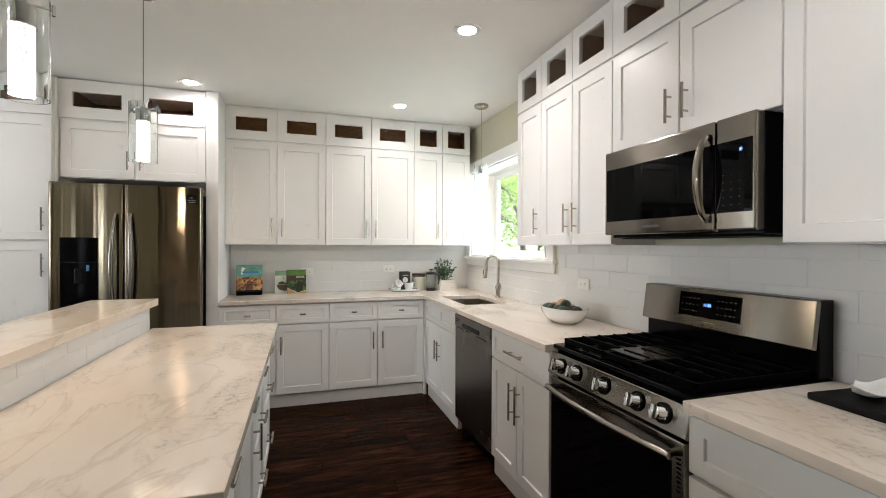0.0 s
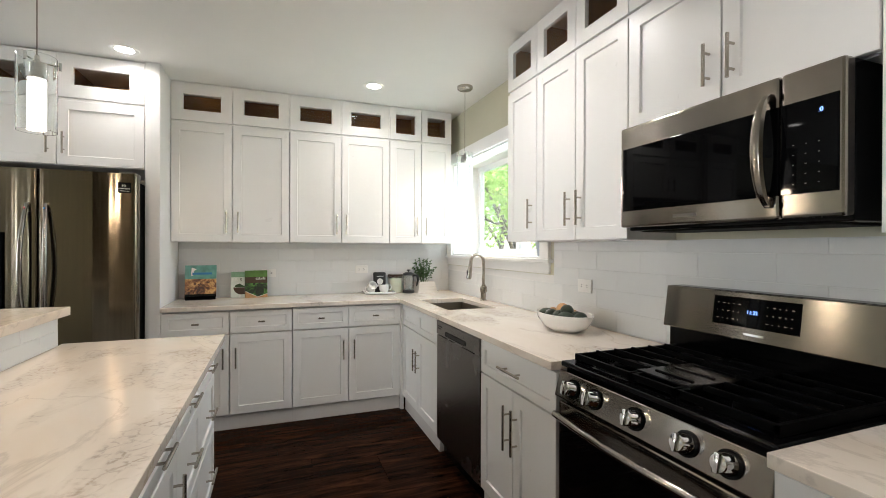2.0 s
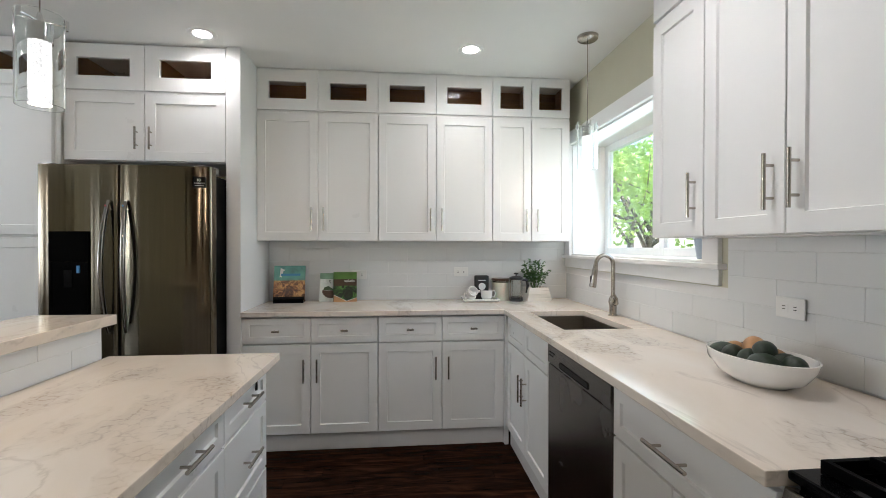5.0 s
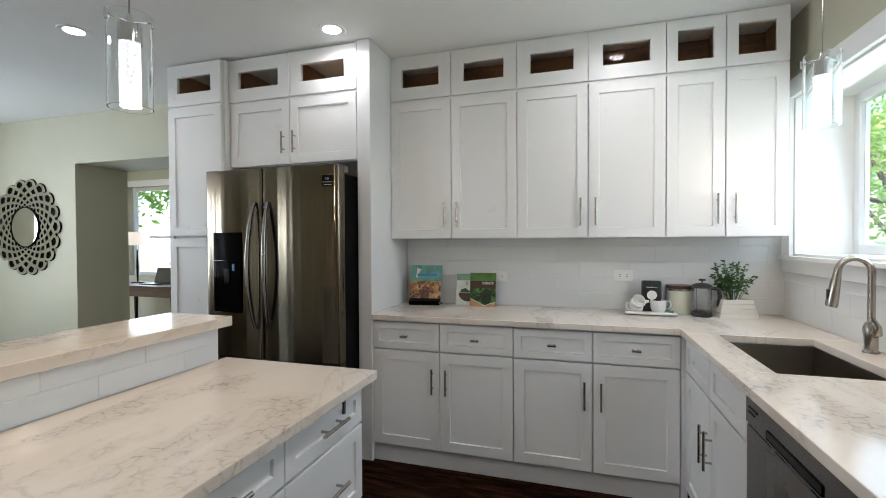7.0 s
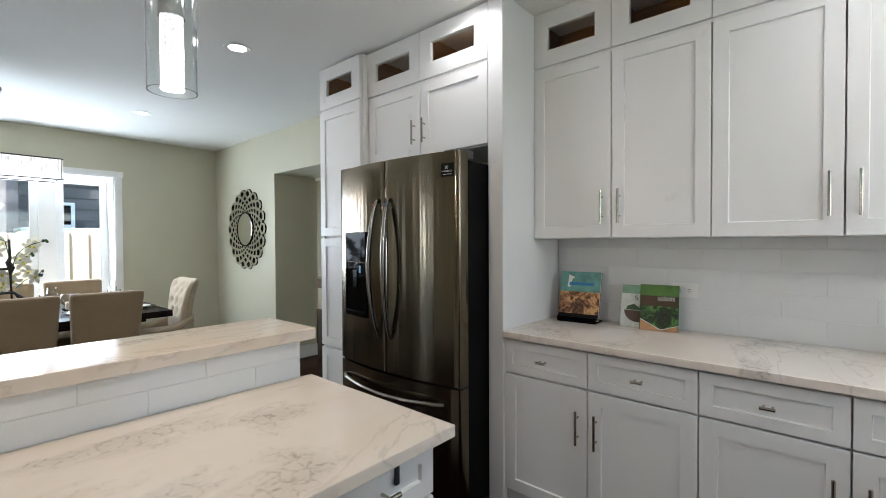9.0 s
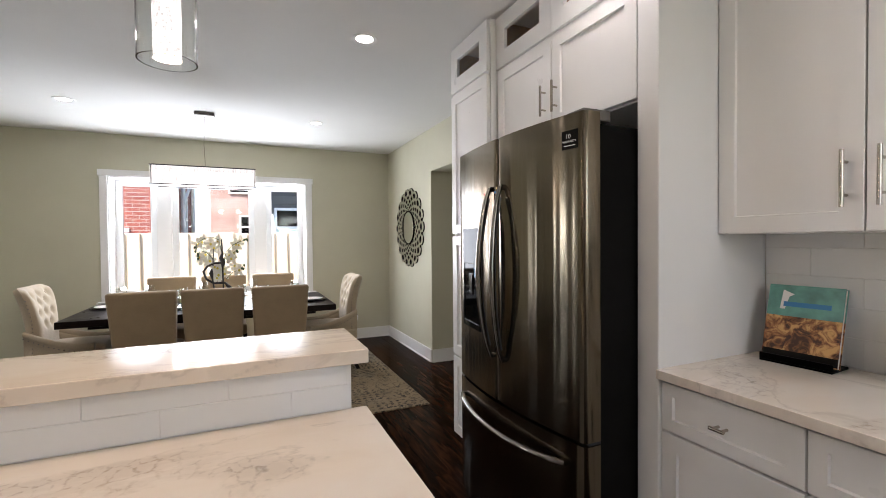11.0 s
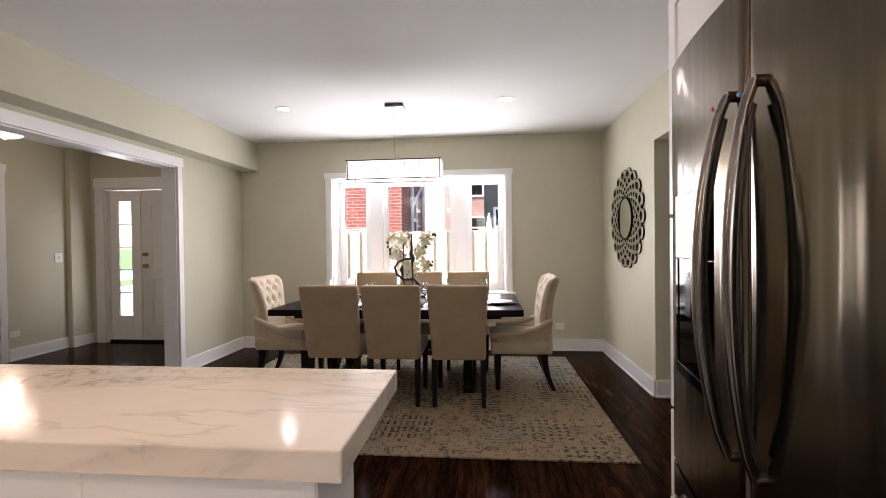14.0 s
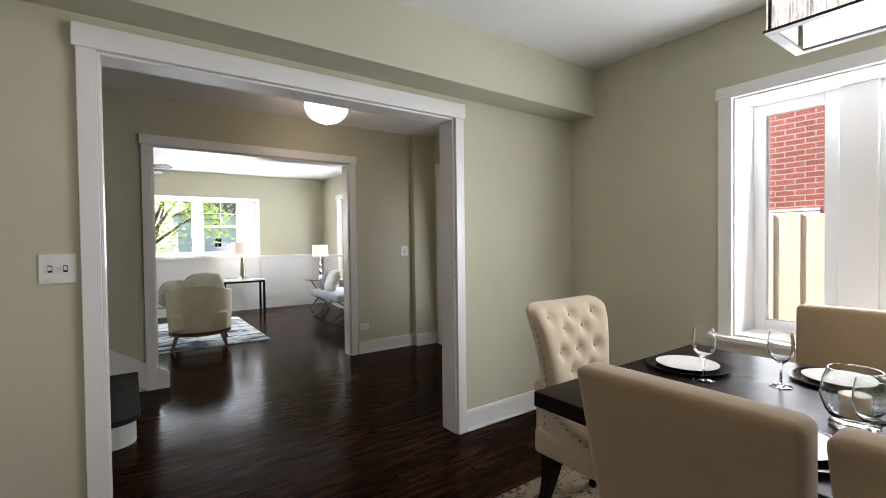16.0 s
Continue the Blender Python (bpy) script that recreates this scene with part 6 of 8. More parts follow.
def orchid():
    o = thing("orchid_arrangement", pose(-4.30, 2.43, TZ) @ Matrix.Scale(1.18, 4), "white orchid arrangement with dark twisted stems in a white bowl", "flowers")
    Solid().lathe([(0.0001, 0), (0.042, 0), (0.062, 0.016), (0.078, 0.05), (0.082, 0.085), (0.077, 0.085), (0.073, 0.055), (0.0001, 0.05)], 32).done("bowl", M_PORCELAIN, o, 40)
    Solid().lathe([(0.0001, 0.070), (0.076, 0.068), (0.074, 0.055), (0.0001, 0.052)], 24).done("moss", M_TWIG, o, 40)
    rng = random.Random(11)
    w = Solid()
    w.tube([(0.0, 0.07, 0.07), (0.0, 0.055, 0.13), (0.0, 0.02, 0.172), (0.0, -0.064, 0.170), (0.0, -0.122, 0.210), (0.0, -0.140, 0.270), (0.0, -0.110, 0.315), (0.0, -0.06, 0.338), (0.0, 0.015, 0.343)], [0.022, 0.017, 0.010, 0.009, 0.010, 0.010, 0.009, 0.008, 0.010], 8)
    w.tube([(0.0, 0.01, 0.06), (0.0, 0.004, 0.30), (0.0, 0.010, 0.345), (0.0, -0.006, 0.385), (0.0, 0.004, 0.42), (0.0, 0.0, 0.545)], [0.006, 0.007, 0.020, 0.016, 0.008, 0.005], 8)
    w.tube([(0.01, -0.067, 0.32), (0.01, -0.063, 0.46)], 0.005, 6)
    w.tube([(0.01, -0.05, 0.06), (0.01, -0.072, 0.20), (0.01, -0.083, 0.255), (0.01, -0.076, 0.29)], [0.005, 0.006, 0.018, 0.005], 8)
    w.done("willow_stem", M_TWIG, o, 50)
    st = Solid()

    def flower(c, r, face):
        bloom = Solid()
        r *= 1.2
        rot = Vector(face).to_track_quat("Z", "Y").to_matrix().to_4x4()
        for i in range(5):
            a = 2 * math.pi * i / 5 + 0.3
            wide = 0.62 if i % 2 else 0.48
            for half in (0,):
                pts = []
                for u, q in ((0.05, 0.10), (0.35, 0.8), (0.65, 1.0), (0.9, 0.6), (1.0, 0.0)):
                    pts.append((u, q * wide * 0.5))
                ring = [(u, v, 0.10 * u * u) for u, v in pts] + [(u, -v, 0.10 * u * u) for u, v in reversed(pts[:-1])]
                m = Matrix.Translation(c) @ rot @ Matrix.Rotation(a, 4, "Z") @ Matrix.Scale(r, 4)
                up = [m @ Vector(p) for p in ring]
                dn = [m @ Vector((p[0], p[1], p[2] - 0.04)) for p in ring]
                k = len(ring)
                bloom.add(up + dn, [tuple(range(k)), tuple(reversed(range(k, 2 * k)))] + [(j, k + j, k + (j + 1) % k, (j + 1) % k) for j in range(k)])
        whole = bloom.done("orchid_bloom", M_PETAL, o, 50)
        Solid().ball(Vector(c) + rot.to_3x3() @ Vector((0, 0, 0.10 * r)), (0.17 * r, 0.17 * r, 0.2 * r), seg=8).done("bloom_centre", M_POLLEN, whole, 50)

    # each spray: its stem, where its blooms sit (along y and z), and where its buds hang
    sprays = [([(0, 0.0, 0.42), (0, -0.02, 0.535), (0, -0.069, 0.56), (0, -0.127, 0.549), (0, -0.186, 0.51), (0, -0.19, 0.43)],
               [(-0.083, 0.50), (-0.06, 0.465), (-0.150, 0.515), (-0.178, 0.50), (-0.03, 0.52)], [(-0.20, 0.475), (-0.195, 0.44), (-0.178, 0.42)]),
              ([(0, -0.065, 0.36), (0, -0.078, 0.392), (0, -0.113, 0.431), (0, -0.162, 0.446), (0, -0.176, 0.392)],
               [(-0.142, 0.365), (-0.093, 0.358), (-0.128, 0.41), (-0.165, 0.39)], [(-0.176, 0.405), (-0.178, 0.38)]),
              ([(0, 0.015, 0.36), (0, 0.039, 0.441), (0, 0.078, 0.485), (0, 0.127, 0.514), (0, 0.186, 0.534)],
               [(0.105, 0.495), (0.142, 0.525), (0.128, 0.49)], [(0.178, 0.535), (0.192, 0.538), (0.20, 0.53)]),
              ([(0, 0.01, 0.36), (0, 0.059, 0.402), (0, 0.108, 0.441)], [(0.055, 0.405), (0.088, 0.425), (0.07, 0.375)], [(0.116, 0.442), (0.122, 0.432)]),
              ([(0, 0.029, 0.20), (0, 0.078, 0.255), (0, 0.137, 0.284), (0, 0.172, 0.314)], [(0.098, 0.312), (0.13, 0.275)], [(0.155, 0.29), (0.165, 0.285), (0.172, 0.315)])]
    for path, blooms, buds in sprays:
        st.tube(path, [0.003] * (len(path) - 1) + [0.0018], 6)
        for y, z in blooms:
            flower((rng.uniform(-0.04, 0.01), y, z), rng.uniform(0.042, 0.050), (rng.uniform(0.6, 1), rng.uniform(-0.6, 0.6), rng.uniform(-0.3, 0.2)))
        for y, z in buds:
            Solid().ball((0.005, y, z), (0.010, 0.009, 0.012), seg=8).done("bud", M_LEAF, o, 50)
    for y, z in ((-0.035, 0.295), (-0.03, 0.235), (0.01, 0.29), (-0.04, 0.21), (-0.058, 0.305), (0.02, 0.245)):
        flower((-0.015, y, z), 0.046, (1, rng.uniform(-0.4, 0.4), 0.1))
    st.done("flower_stem", M_LEAF, o, 50)
    lv = Solid()
    for i in range(7):
        a = 2 * math.pi * i / 7 + 0.5
        L = rng.uniform(0.12, 0.19)
        row = []
        for k in range(7):
            u = k / 6
            wd = 0.026 * math.sin(math.pi * min(1, 0.12 + u * 0.88)) + 0.001
            z = 0.075 + 0.10 * u - 0.13 * u * u
            row.append(((u * L, wd, z), (u * L, -wd, z), (u * L, 0, z - 0.006)))
        rot = Matrix.Rotation(a, 4, "Z")
        pts = [rot @ Vector(p) for r3 in row for p in r3]
        f = []
        for k in range(6):
            b = k * 3
            f += [(b, b + 3, b + 5, b + 2), (b + 2, b + 5, b + 4, b + 1), (b + 1, b + 4, b + 3, b)]
        lv.add(pts, f)
    lv.done("leaf", M_LEAF, o, 50)


orchid()


def wall_mirror():
    # local: x along the wall, y = 0 at the wall, faces -y
    m = thing("wall_mirror", pose(-4.56, YN - 0.021, 1.52), "round mirror in a scalloped lattice frame of mirrored pieces", "mirror")
    k, radii = 18, (0.200, 0.224, 0.252, 0.286, 0.326, 0.372, 0.424, 0.486)
    step = 2 * math.pi / k

    def at(r, j):
        return Vector((r * math.cos(j * step), r * math.sin(j * step)))

    lattice, edge = Solid(), {}
    for i in range(1, len(radii) - 1):
        for j in range(k):
            c = j + (0.5 if i % 2 else 0.0)
            low, left, right = at(radii[i - 1], c), at(radii[i], c - 0.5), at(radii[i], c + 0.5)
            tip = at(radii[i + 1], c)
            cell = [low, left]
            if i == len(radii) - 2:
                # rounded outer lobe
                for q in range(1, 8):
                    w = q / 8
                    cell.append(at(radii[i] + (radii[i + 1] - radii[i]) * math.sin(math.pi * w) ** 0.55, c - 0.5 + w))
                edge[c] = cell[1:]
            else:
                cell.append(tip)
            cell.append(right)
            mid = (low + tip) / 2 if i < len(radii) - 2 else low.lerp(tip, 0.52)
            hole = [mid + (p - mid) * 0.60 for p in cell]
            n = len(cell)
            pts = [(p.x, y, p.y) for y in (-0.024, -0.012) for p in cell] + [(p.x, y, p.y) for y in (-0.024, -0.012) for p in hole]
            f = []
            for q in range(n):
                e = (q + 1) % n
                f += [(q, e, 2 * n + e, 2 * n + q), (q, n + q, n + e, e), (2 * n + q, 2 * n + e, 3 * n + e, 3 * n + q)]
            lattice.add(pts, f)
    lattice.done("mirrored_lattice", M_MIRROR, m)
    outline = [(p.x * 1.012, p.y * 1.012) for c in sorted(edge) for p in edge[c][:-1]]
    Solid().prism(outline, -0.0115, 0.0).done("backing", M_BLACK, m)
    Solid().lathe([(0.0001, 0.032), (0.185, 0.032), (0.196, 0.028), (0.196, 0.010), (0.0001, 0.010)], 64, m=pose(0, 0, 0, 90, 0, 0)).done("mirror_glass", M_MIRROR, m, 30)
    Solid().lathe([(0.196, 0.010), (0.196, 0.033), (0.206, 0.034), (0.208, 0.010)], 64, m=pose(0, 0, 0, 90, 0, 0)).done("inner_rim", M_BLACK, m, 30)


wall_mirror()

# ---------------------------------------------------------------- hall: foot of the stairs
def stairs():
    s = thing("staircase", pose(0, 0, 0), "foot of a staircase with carpeted treads and white risers", "stairs")
    for i in range(4):
        x0, z1 = -2.52 + i * 0.26, 0.185 * (i + 1)
        z0 = 0.185 * i
        y1 = -1.15 if i else -1.05
        if i == 0:
            # bullnose starting step
            for lift, top, grow, part, mat in ((z0, z1 - 0.034, 0.0, "riser", M_TRIM), (z1 - 0.034, z1, 0.025, "tread", M_CARPET)):
                r = 0.13 + grow
                arc = [(x0 + 0.13 - r * math.sin(a), y1 - 0.13 + r * math.cos(a)) for a in (math.pi / 2 * j / 10 for j in range(11))]
                rim = [(-1.0, -2.27), (-1.0, y1 + grow)] + arc + [(x0 - grow, -2.27)]
                n = len(rim)
                Solid().add([(x, y, z) for z in (lift, top) for x, y in rim], [tuple(range(n)), tuple(range(n, 2 * n))] + [(j, (j + 1) % n, n + (j + 1) % n, n + j) for j in range(n)]).done(part, mat, s)
            continue
        Solid().slab(x0, -1.0, -2.27, y1, z0, z1 - 0.034, 0.004).done("riser", M_TRIM, s)
        bm = bmesh.new()
        bmesh.ops.create_cube(bm, size=1.0)
        bmesh.ops.scale(bm, vec=(0.26 + 0.03, y1 + 2.27 + 0.02, 0.034), verts=bm.verts)
        bmesh.ops.translate(bm, vec=(x0 + 0.115, (y1 - 2.27) / 2 + 0.01, z1 - 0.017), verts=bm.verts)
        bmesh.ops.bevel(bm, geom=bm.edges[:], offset=0.012, segments=3, affect="EDGES", profile=0.5)
        Solid().take(bm).done("tread", M_CARPET, s)
    Solid().prism([(-2.78, 0.0), (-2.62, 0.0), (-1.0, 1.10), (-1.0, 1.33), (-2.42, 0.36), (-2.78, 0.14)], -2.289, -2.272).done("skirt_board", M_TRIM, s)


stairs()


# ---------------------------------------------------------------- living room
tagged(Solid().slab(-4.02, -1.6, -6.0, -3.75, -0.001, 0.012, 0.004).done("rug", M_RUGBLUE), "blue grey and white abstract living room rug", "rug")


def barrel_chair(m):
    c = thing("armchair", m, "ivory barrel-back armchair with wooden legs", "chair")
    pts_o, pts_i, n = [], [], 28
    for i in range(n + 1):
        a = math.pi * (-0.12 + 1.24 * i / n)
        top = 0.79 - 0.10 * abs(math.cos(a)) ** 2
        for r, z in ((0.345, 0.22), (0.36, 0.40), (0.37, top - 0.02), (0.365, top), (0.315, top), (0.305, top - 0.02), (0.30, 0.30)):
            pts_o.append((r * math.cos(a), -r * math.sin(a) * 0.95, z))
    k = 7
    f = [(i * k + j, (i + 1) * k + j, (i + 1) * k + j + 1, i * k + j + 1) for i in range(n) for j in range(k - 1)]
    f += [tuple(range(k)), tuple(reversed(range(n * k, (n + 1) * k)))]
    Solid().add(pts_o, f).done("backrest", M_CREAM, c, 60)
    Solid().take(cushion_block(-0.31, 0.31, -0.30, 0.32, 0.24, 0.46, 0.04, puff=0.02)).done("seat", M_CREAM, c, 60)
    Solid().lathe([(0.30, 0.175), (0.35, 0.175), (0.352, 0.215), (0.30, 0.22)], 32).done("base_rail", M_DESK, c, 40)
    for x, y in ((-0.24, -0.24), (0.24, -0.24), (-0.25, 0.24), (0.25, 0.24)):
        tapered_leg(x, y, 0.19, 0.026, 0.016, (x * 0.25, y * 0.25)).done("leg", M_DESK, c, bevel=0.003)


barrel_chair(pose(-3.22, -3.95, 0, 0, 0, 172))


def fluffy(name, c, r, label, mat, seed):
    """A throw cushion: a pinched pillow with ruffled pile."""
    rng = random.Random(seed)
    bm = bmesh.new()
    bmesh.ops.create_uvsphere(bm, u_segments=28, v_segments=16, radius=1.0)
    for v in bm.verts:
        x, y, z = v.co
        e = max(abs(x), abs(z), 1e-3)
        k = (abs(x) ** 3 + abs(z) ** 3) ** (1 / 3) / max(1e-3, math.hypot(x, z))
        v.co.x, v.co.z = x / max(0.75, k), z / max(0.75, k)
        w = 1 + (rng.uniform(-0.05, 0.07) if mat is M_FUR else 0.0)
        v.co = Vector((v.co.x * r[0] * w, v.co.y * r[1] * w, v.co.z * r[2] * w))
    ob = Solid().take(bm).done(name, mat, None, 60, at=c)
    return tagged(ob, label, "cushion")


fluffy("cushion", pose(-3.28, -4.02, 0.72, -18, 0, -8), (0.23, 0.08, 0.20), "white fur throw cushion on the armchair", M_FUR, 1)
fluffy("cushion", pose(-2.98, -4.08, 0.66, -22, 0, 6), (0.20, 0.07, 0.18), "ivory fur throw cushion on the armchair", M_FUR, 2)


def console_table():
    t = thing("side_table", pose(-4.2, -6.36, 0), "dark metal console table with a pale top under the window", "table")
    Solid().slab(-0.35, 0.35, -0.17, 0.17, 0.60, 0.625, 0.004).done("top", M_PORCELAIN, t)
    s = Solid()
    for x in (-0.33, 0.33):
        for y in (-0.15, 0.15):
            Solid().slab(x - 0.018, x + 0.018, y - 0.018, y + 0.018, 0, 0.5995, 0.002).done("leg", M_LEG, t)
        s.slab(x - 0.012, x + 0.012, -0.13, 0.13, 0.56, 0.60, 0.002)
    s.slab(-0.31, 0.31, -0.162, -0.138, 0.565, 0.60, 0.002).slab(-0.31, 0.31, 0.138, 0.162, 0.565, 0.60, 0.002)
    s.done("rail", M_LEG, t)


console_table()


def table_lamp(m, h, foot, label, shade_r, shade_h, lit=True, stem=M_NICKEL):
    t = thing("table_lamp", m, label, "table lamp")
    Solid().lathe(foot, 24).done("base", stem, t, 40)
    z = h - shade_h
    Solid().lathe([(shade_r, z), (shade_r * 0.9, h), (shade_r * 0.9 - 0.004, h), (shade_r - 0.004, z), (shade_r, z)], 32).done("shade", M_SHADE if lit else M_SHADEOFF, t, 40)
    Solid().tube([(0, 0, foot[-1][1] - 0.002), (0, 0, h - 0.02)], 0.005, 8).done("rod", M_CHROME, t)


table_lamp(pose(-4.20, -6.38, 0.626), 0.68, [(0.0001, 0), (0.08, 0), (0.085, 0.01), (0.055, 0.03), (0.045, 0.20), (0.030, 0.40), (0.0001, 0.42)], "brushed metal table lamp with a beige drum shade", 0.20, 0.22)


def glass_side_table():
    t = thing("side_table", pose(-5.50, -5.95, 0), "glass topped side table with crossed dark metal legs", "table")
    Solid().lathe([(0.0001, 0.565), (0.27, 0.565), (0.272, 0.57), (0.27, 0.576), (0.0001, 0.576)], 40).done("top", M_GLASS, t, 40)
    for a in (0.5, 0.5 + math.pi / 2, ):
        dx, dy = 0.24 * math.cos(a), 0.24 * math.sin(a)
        Solid().tube([(-dx, -dy, 0.008), (dx, dy, 0.564)], 0.009, 8).done("leg", M_STEEL_DARK, t, 40)
        Solid().tube([(dx, dy, 0.008), (-dx, -dy, 0.564)], 0.009, 8).done("leg", M_STEEL_DARK, t, 40)


glass_side_table()
twist = [(0.0001, 0), (0.065, 0), (0.065, 0.02)] + [(0.022 + 0.012 * math.cos(i * 1.5), 0.03 + i * 0.028) for i in range(12)] + [(0.0001, 0.37)]
table_lamp(pose(-5.52, -5.97, 0.5765), 0.66, twist, "crystal table lamp with a white shade, lit", 0.155, 0.22, True, M_CHROME)


def chaise():
    c = thing("bench", pose(-5.42, -4.75, 0, 0, 0, 90), "blue grey upholstered bench with crossed metal legs", "bench")
    Solid().take(cushion_block(-0.62, 0.62, -0.30, 0.30, 0.34, 0.46, 0.04, puff=0.015)).done("seat", M_BLUEGREY, c, 60)
    for x in (-0.5, 0.5):
        Solid().tube([(x, -0.30, 0.008), (x, 0.26, 0.345)], 0.011, 8).done("leg", M_STEEL_DARK, c, 40)
        Solid().tube([(x, 0.28, 0.008), (x, -0.26, 0.345)], 0.011, 8).done("leg", M_STEEL_DARK, c, 40)


chaise()
fluffy("cushion", pose(-5.30, -5.12, 0.63, -20, 0, 75), (0.20, 0.07, 0.19), "dark patterned throw cushion on the bench", M_CUSHION, 3)
fluffy("cushion", pose(-5.30, -4.80, 0.63, -20, 0, 95), (0.20, 0.07, 0.19), "white fur throw cushion on the bench", M_FUR, 4)


def ceiling_fan():
    f = thing("ceiling_fan", pose(-2.45, -5.35, 0), "dark ceiling fan hanging at rest in the living room", "ceiling fan")
    Solid().lathe([(0.0001, CEIL), (0.07, CEIL), (0.06, CEIL - 0.05), (0.015, CEIL - 0.06), (0.015, 2.45), (0.10, 2.44), (0.11, 2.38), (0.06, 2.33), (0.0001, 2.32)], 28).done("motor", M_BLACK, f, 40)
    for i in range(5):
        a = 2 * math.pi * i / 5 + 0.1
        Solid().prism([(0.10, -0.03), (0.18, -0.055), (0.62, -0.07), (0.66, -0.04), (0.66, 0.04), (0.62, 0.07), (0.18, 0.055), (0.10, 0.03)], -0.004, 0.004,
                      m=Matrix.Translation((0, 0, 2.40)) @ Matrix.Rotation(a, 4, "Z") @ pose(0, 0, 0, 78, 0, 0)).done("blade", M_LEG, f)


ceiling_fan()

coffee = thing("coffee_table", pose(-2.75, -5.0, 0.012), "chrome and glass low coffee table on the rug", "table")
Solid().slab(-0.35, 0.35, -0.3, 0.3, 0.40, 0.412, 0.003).done("top", M_GLASS, coffee)
for x in (-0.32, 0.32):
    Solid().tube([(x, -0.27, 0.0), (x, -0.27, 0.388), (x, 0.27, 0.388), (x, 0.27, 0.0)], 0.012, 8).done("leg_frame", M_CHROME, coffee, 40)

# ---------------------------------------------------------------- office beyond the opening
desk = thing("desk", pose(-5.35, 6.55, 0), "brown wooden desk under the office window", "desk")
Solid().slab(-0.75, 0.75, -0.32, 0.32, 0.70, 0.74, 0.004).done("top", M_DESK, desk)
Solid().slab(-0.70, 0.70, -0.28, 0.28, 0.58, 0.70, 0.003).done("drawer_case", M_DESK, desk)
for x in (-0.66, 0.66):
    for y in (-0.25, 0.25):
        tapered_leg(x, y, 0.58, 0.022, 0.014, (x * 0.06, y * 0.1)).done("leg", M_LEG, desk)
table_lamp(pose(-5.72, 6.60, 0.741), 0.78, [(0.0001, 0), (0.09, 0), (0.09, 0.015), (0.012, 0.03), (0.018, 0.25), (0.010, 0.50), (0.0001, 0.52)], "black table lamp with a peach shade on the desk", 0.17, 0.20, True, M_BLACK)
lap = thing("laptop", pose(-5.25, 6.50, 0.741), "open black laptop on the office desk", "laptop")
Solid().slab(-0.17, 0.17, -0.12, 0.12, 0.0, 0.016, 0.003).done("keyboard_base", M_SCREEN, lap)
Solid().slab(-0.17, 0.17, -0.006, 0.004, 0.0, 0.23, 0.003).done("screen", M_SCREEN, lap, at=pose(0, 0.13, 0.012, -16, 0, 0))


def office_chair():
    c = thing("office_chair", pose(-4.15, 6.30, 0, 0, 0, 60), "black upholstered desk chair in the office", "chair")
    Solid().take(cushion_block(-0.25, 0.25, -0.22, 0.24, 0.42, 0.52, 0.03, puff=0.02)).done("seat", M_DARKCLOTH, c, 60)
    Solid().take(cushion_block(-0.24, 0.24, -0.28, -0.21, 0.50, 0.92, 0.03)).done("backrest", M_DARKCLOTH, c, 60)
    for x in (-0.2, 0.2):
        for y in (-0.2, 0.2):
            tapered_leg(x, y, 0.43, 0.02, 0.013).done("leg", M_LEG, c)


office_chair()
vase = thing("flower_vase", pose(-4.95, 6.62, 0.741), "small vase of tan dried flowers on the desk", "flowers")
Solid().lathe([(0.0001, 0), (0.04, 0), (0.05, 0.06), (0.03, 0.12), (0.028, 0.12), (0.0001, 0.02)], 20).done("vase_body", M_PORCELAIN, vase, 40)
vs, vf = Solid(), Solid()
vr = random.Random(3)
for i in range(9):
    e = (vr.uniform(-0.09, 0.09), vr.uniform(-0.09, 0.09), vr.uniform(0.20, 0.32))
    vs.tube([(0, 0, 0.05), (e[0] * 0.4, e[1] * 0.4, 0.15), e], 0.002, 5)
    vf.ball(e, (0.028, 0.028, 0.022), seg=8)
vs.done("stem", M_TWIG, vase)
vf.done("dried_bloom", M_ONION, vase, 60)


# ---------------------------------------------------------------- outdoors
GZ = -0.45
setting(Solid().box(-400, 400, -400, 400, GZ - 0.2, GZ).done("ground", M_GRASS), "lawn and ground round the house")
M_CONCRETE = speckled("pale_concrete", (0.58, 0.56, 0.52), 0.85, 0.1, 8, 0, 0.2)
# Made-up pale slab that brightens what shows through the front door sidelight.
setting(Solid().slab(-30.0, -6.25, -13.0, -0.7, GZ - 0.1, GZ + 0.03, 0.01).done("pavement_porch", M_CONCRETE), "pale concrete slab added to whiten the view through the sidelight")

# Pale strip added over the lawn to brighten the view from the living room.
setting(Solid().box(-120, 120, -24.0, -16.0, GZ - 0.1, GZ + 0.01).done("road", M_CONCRETE), "pale ground strip added to brighten the living room window view")


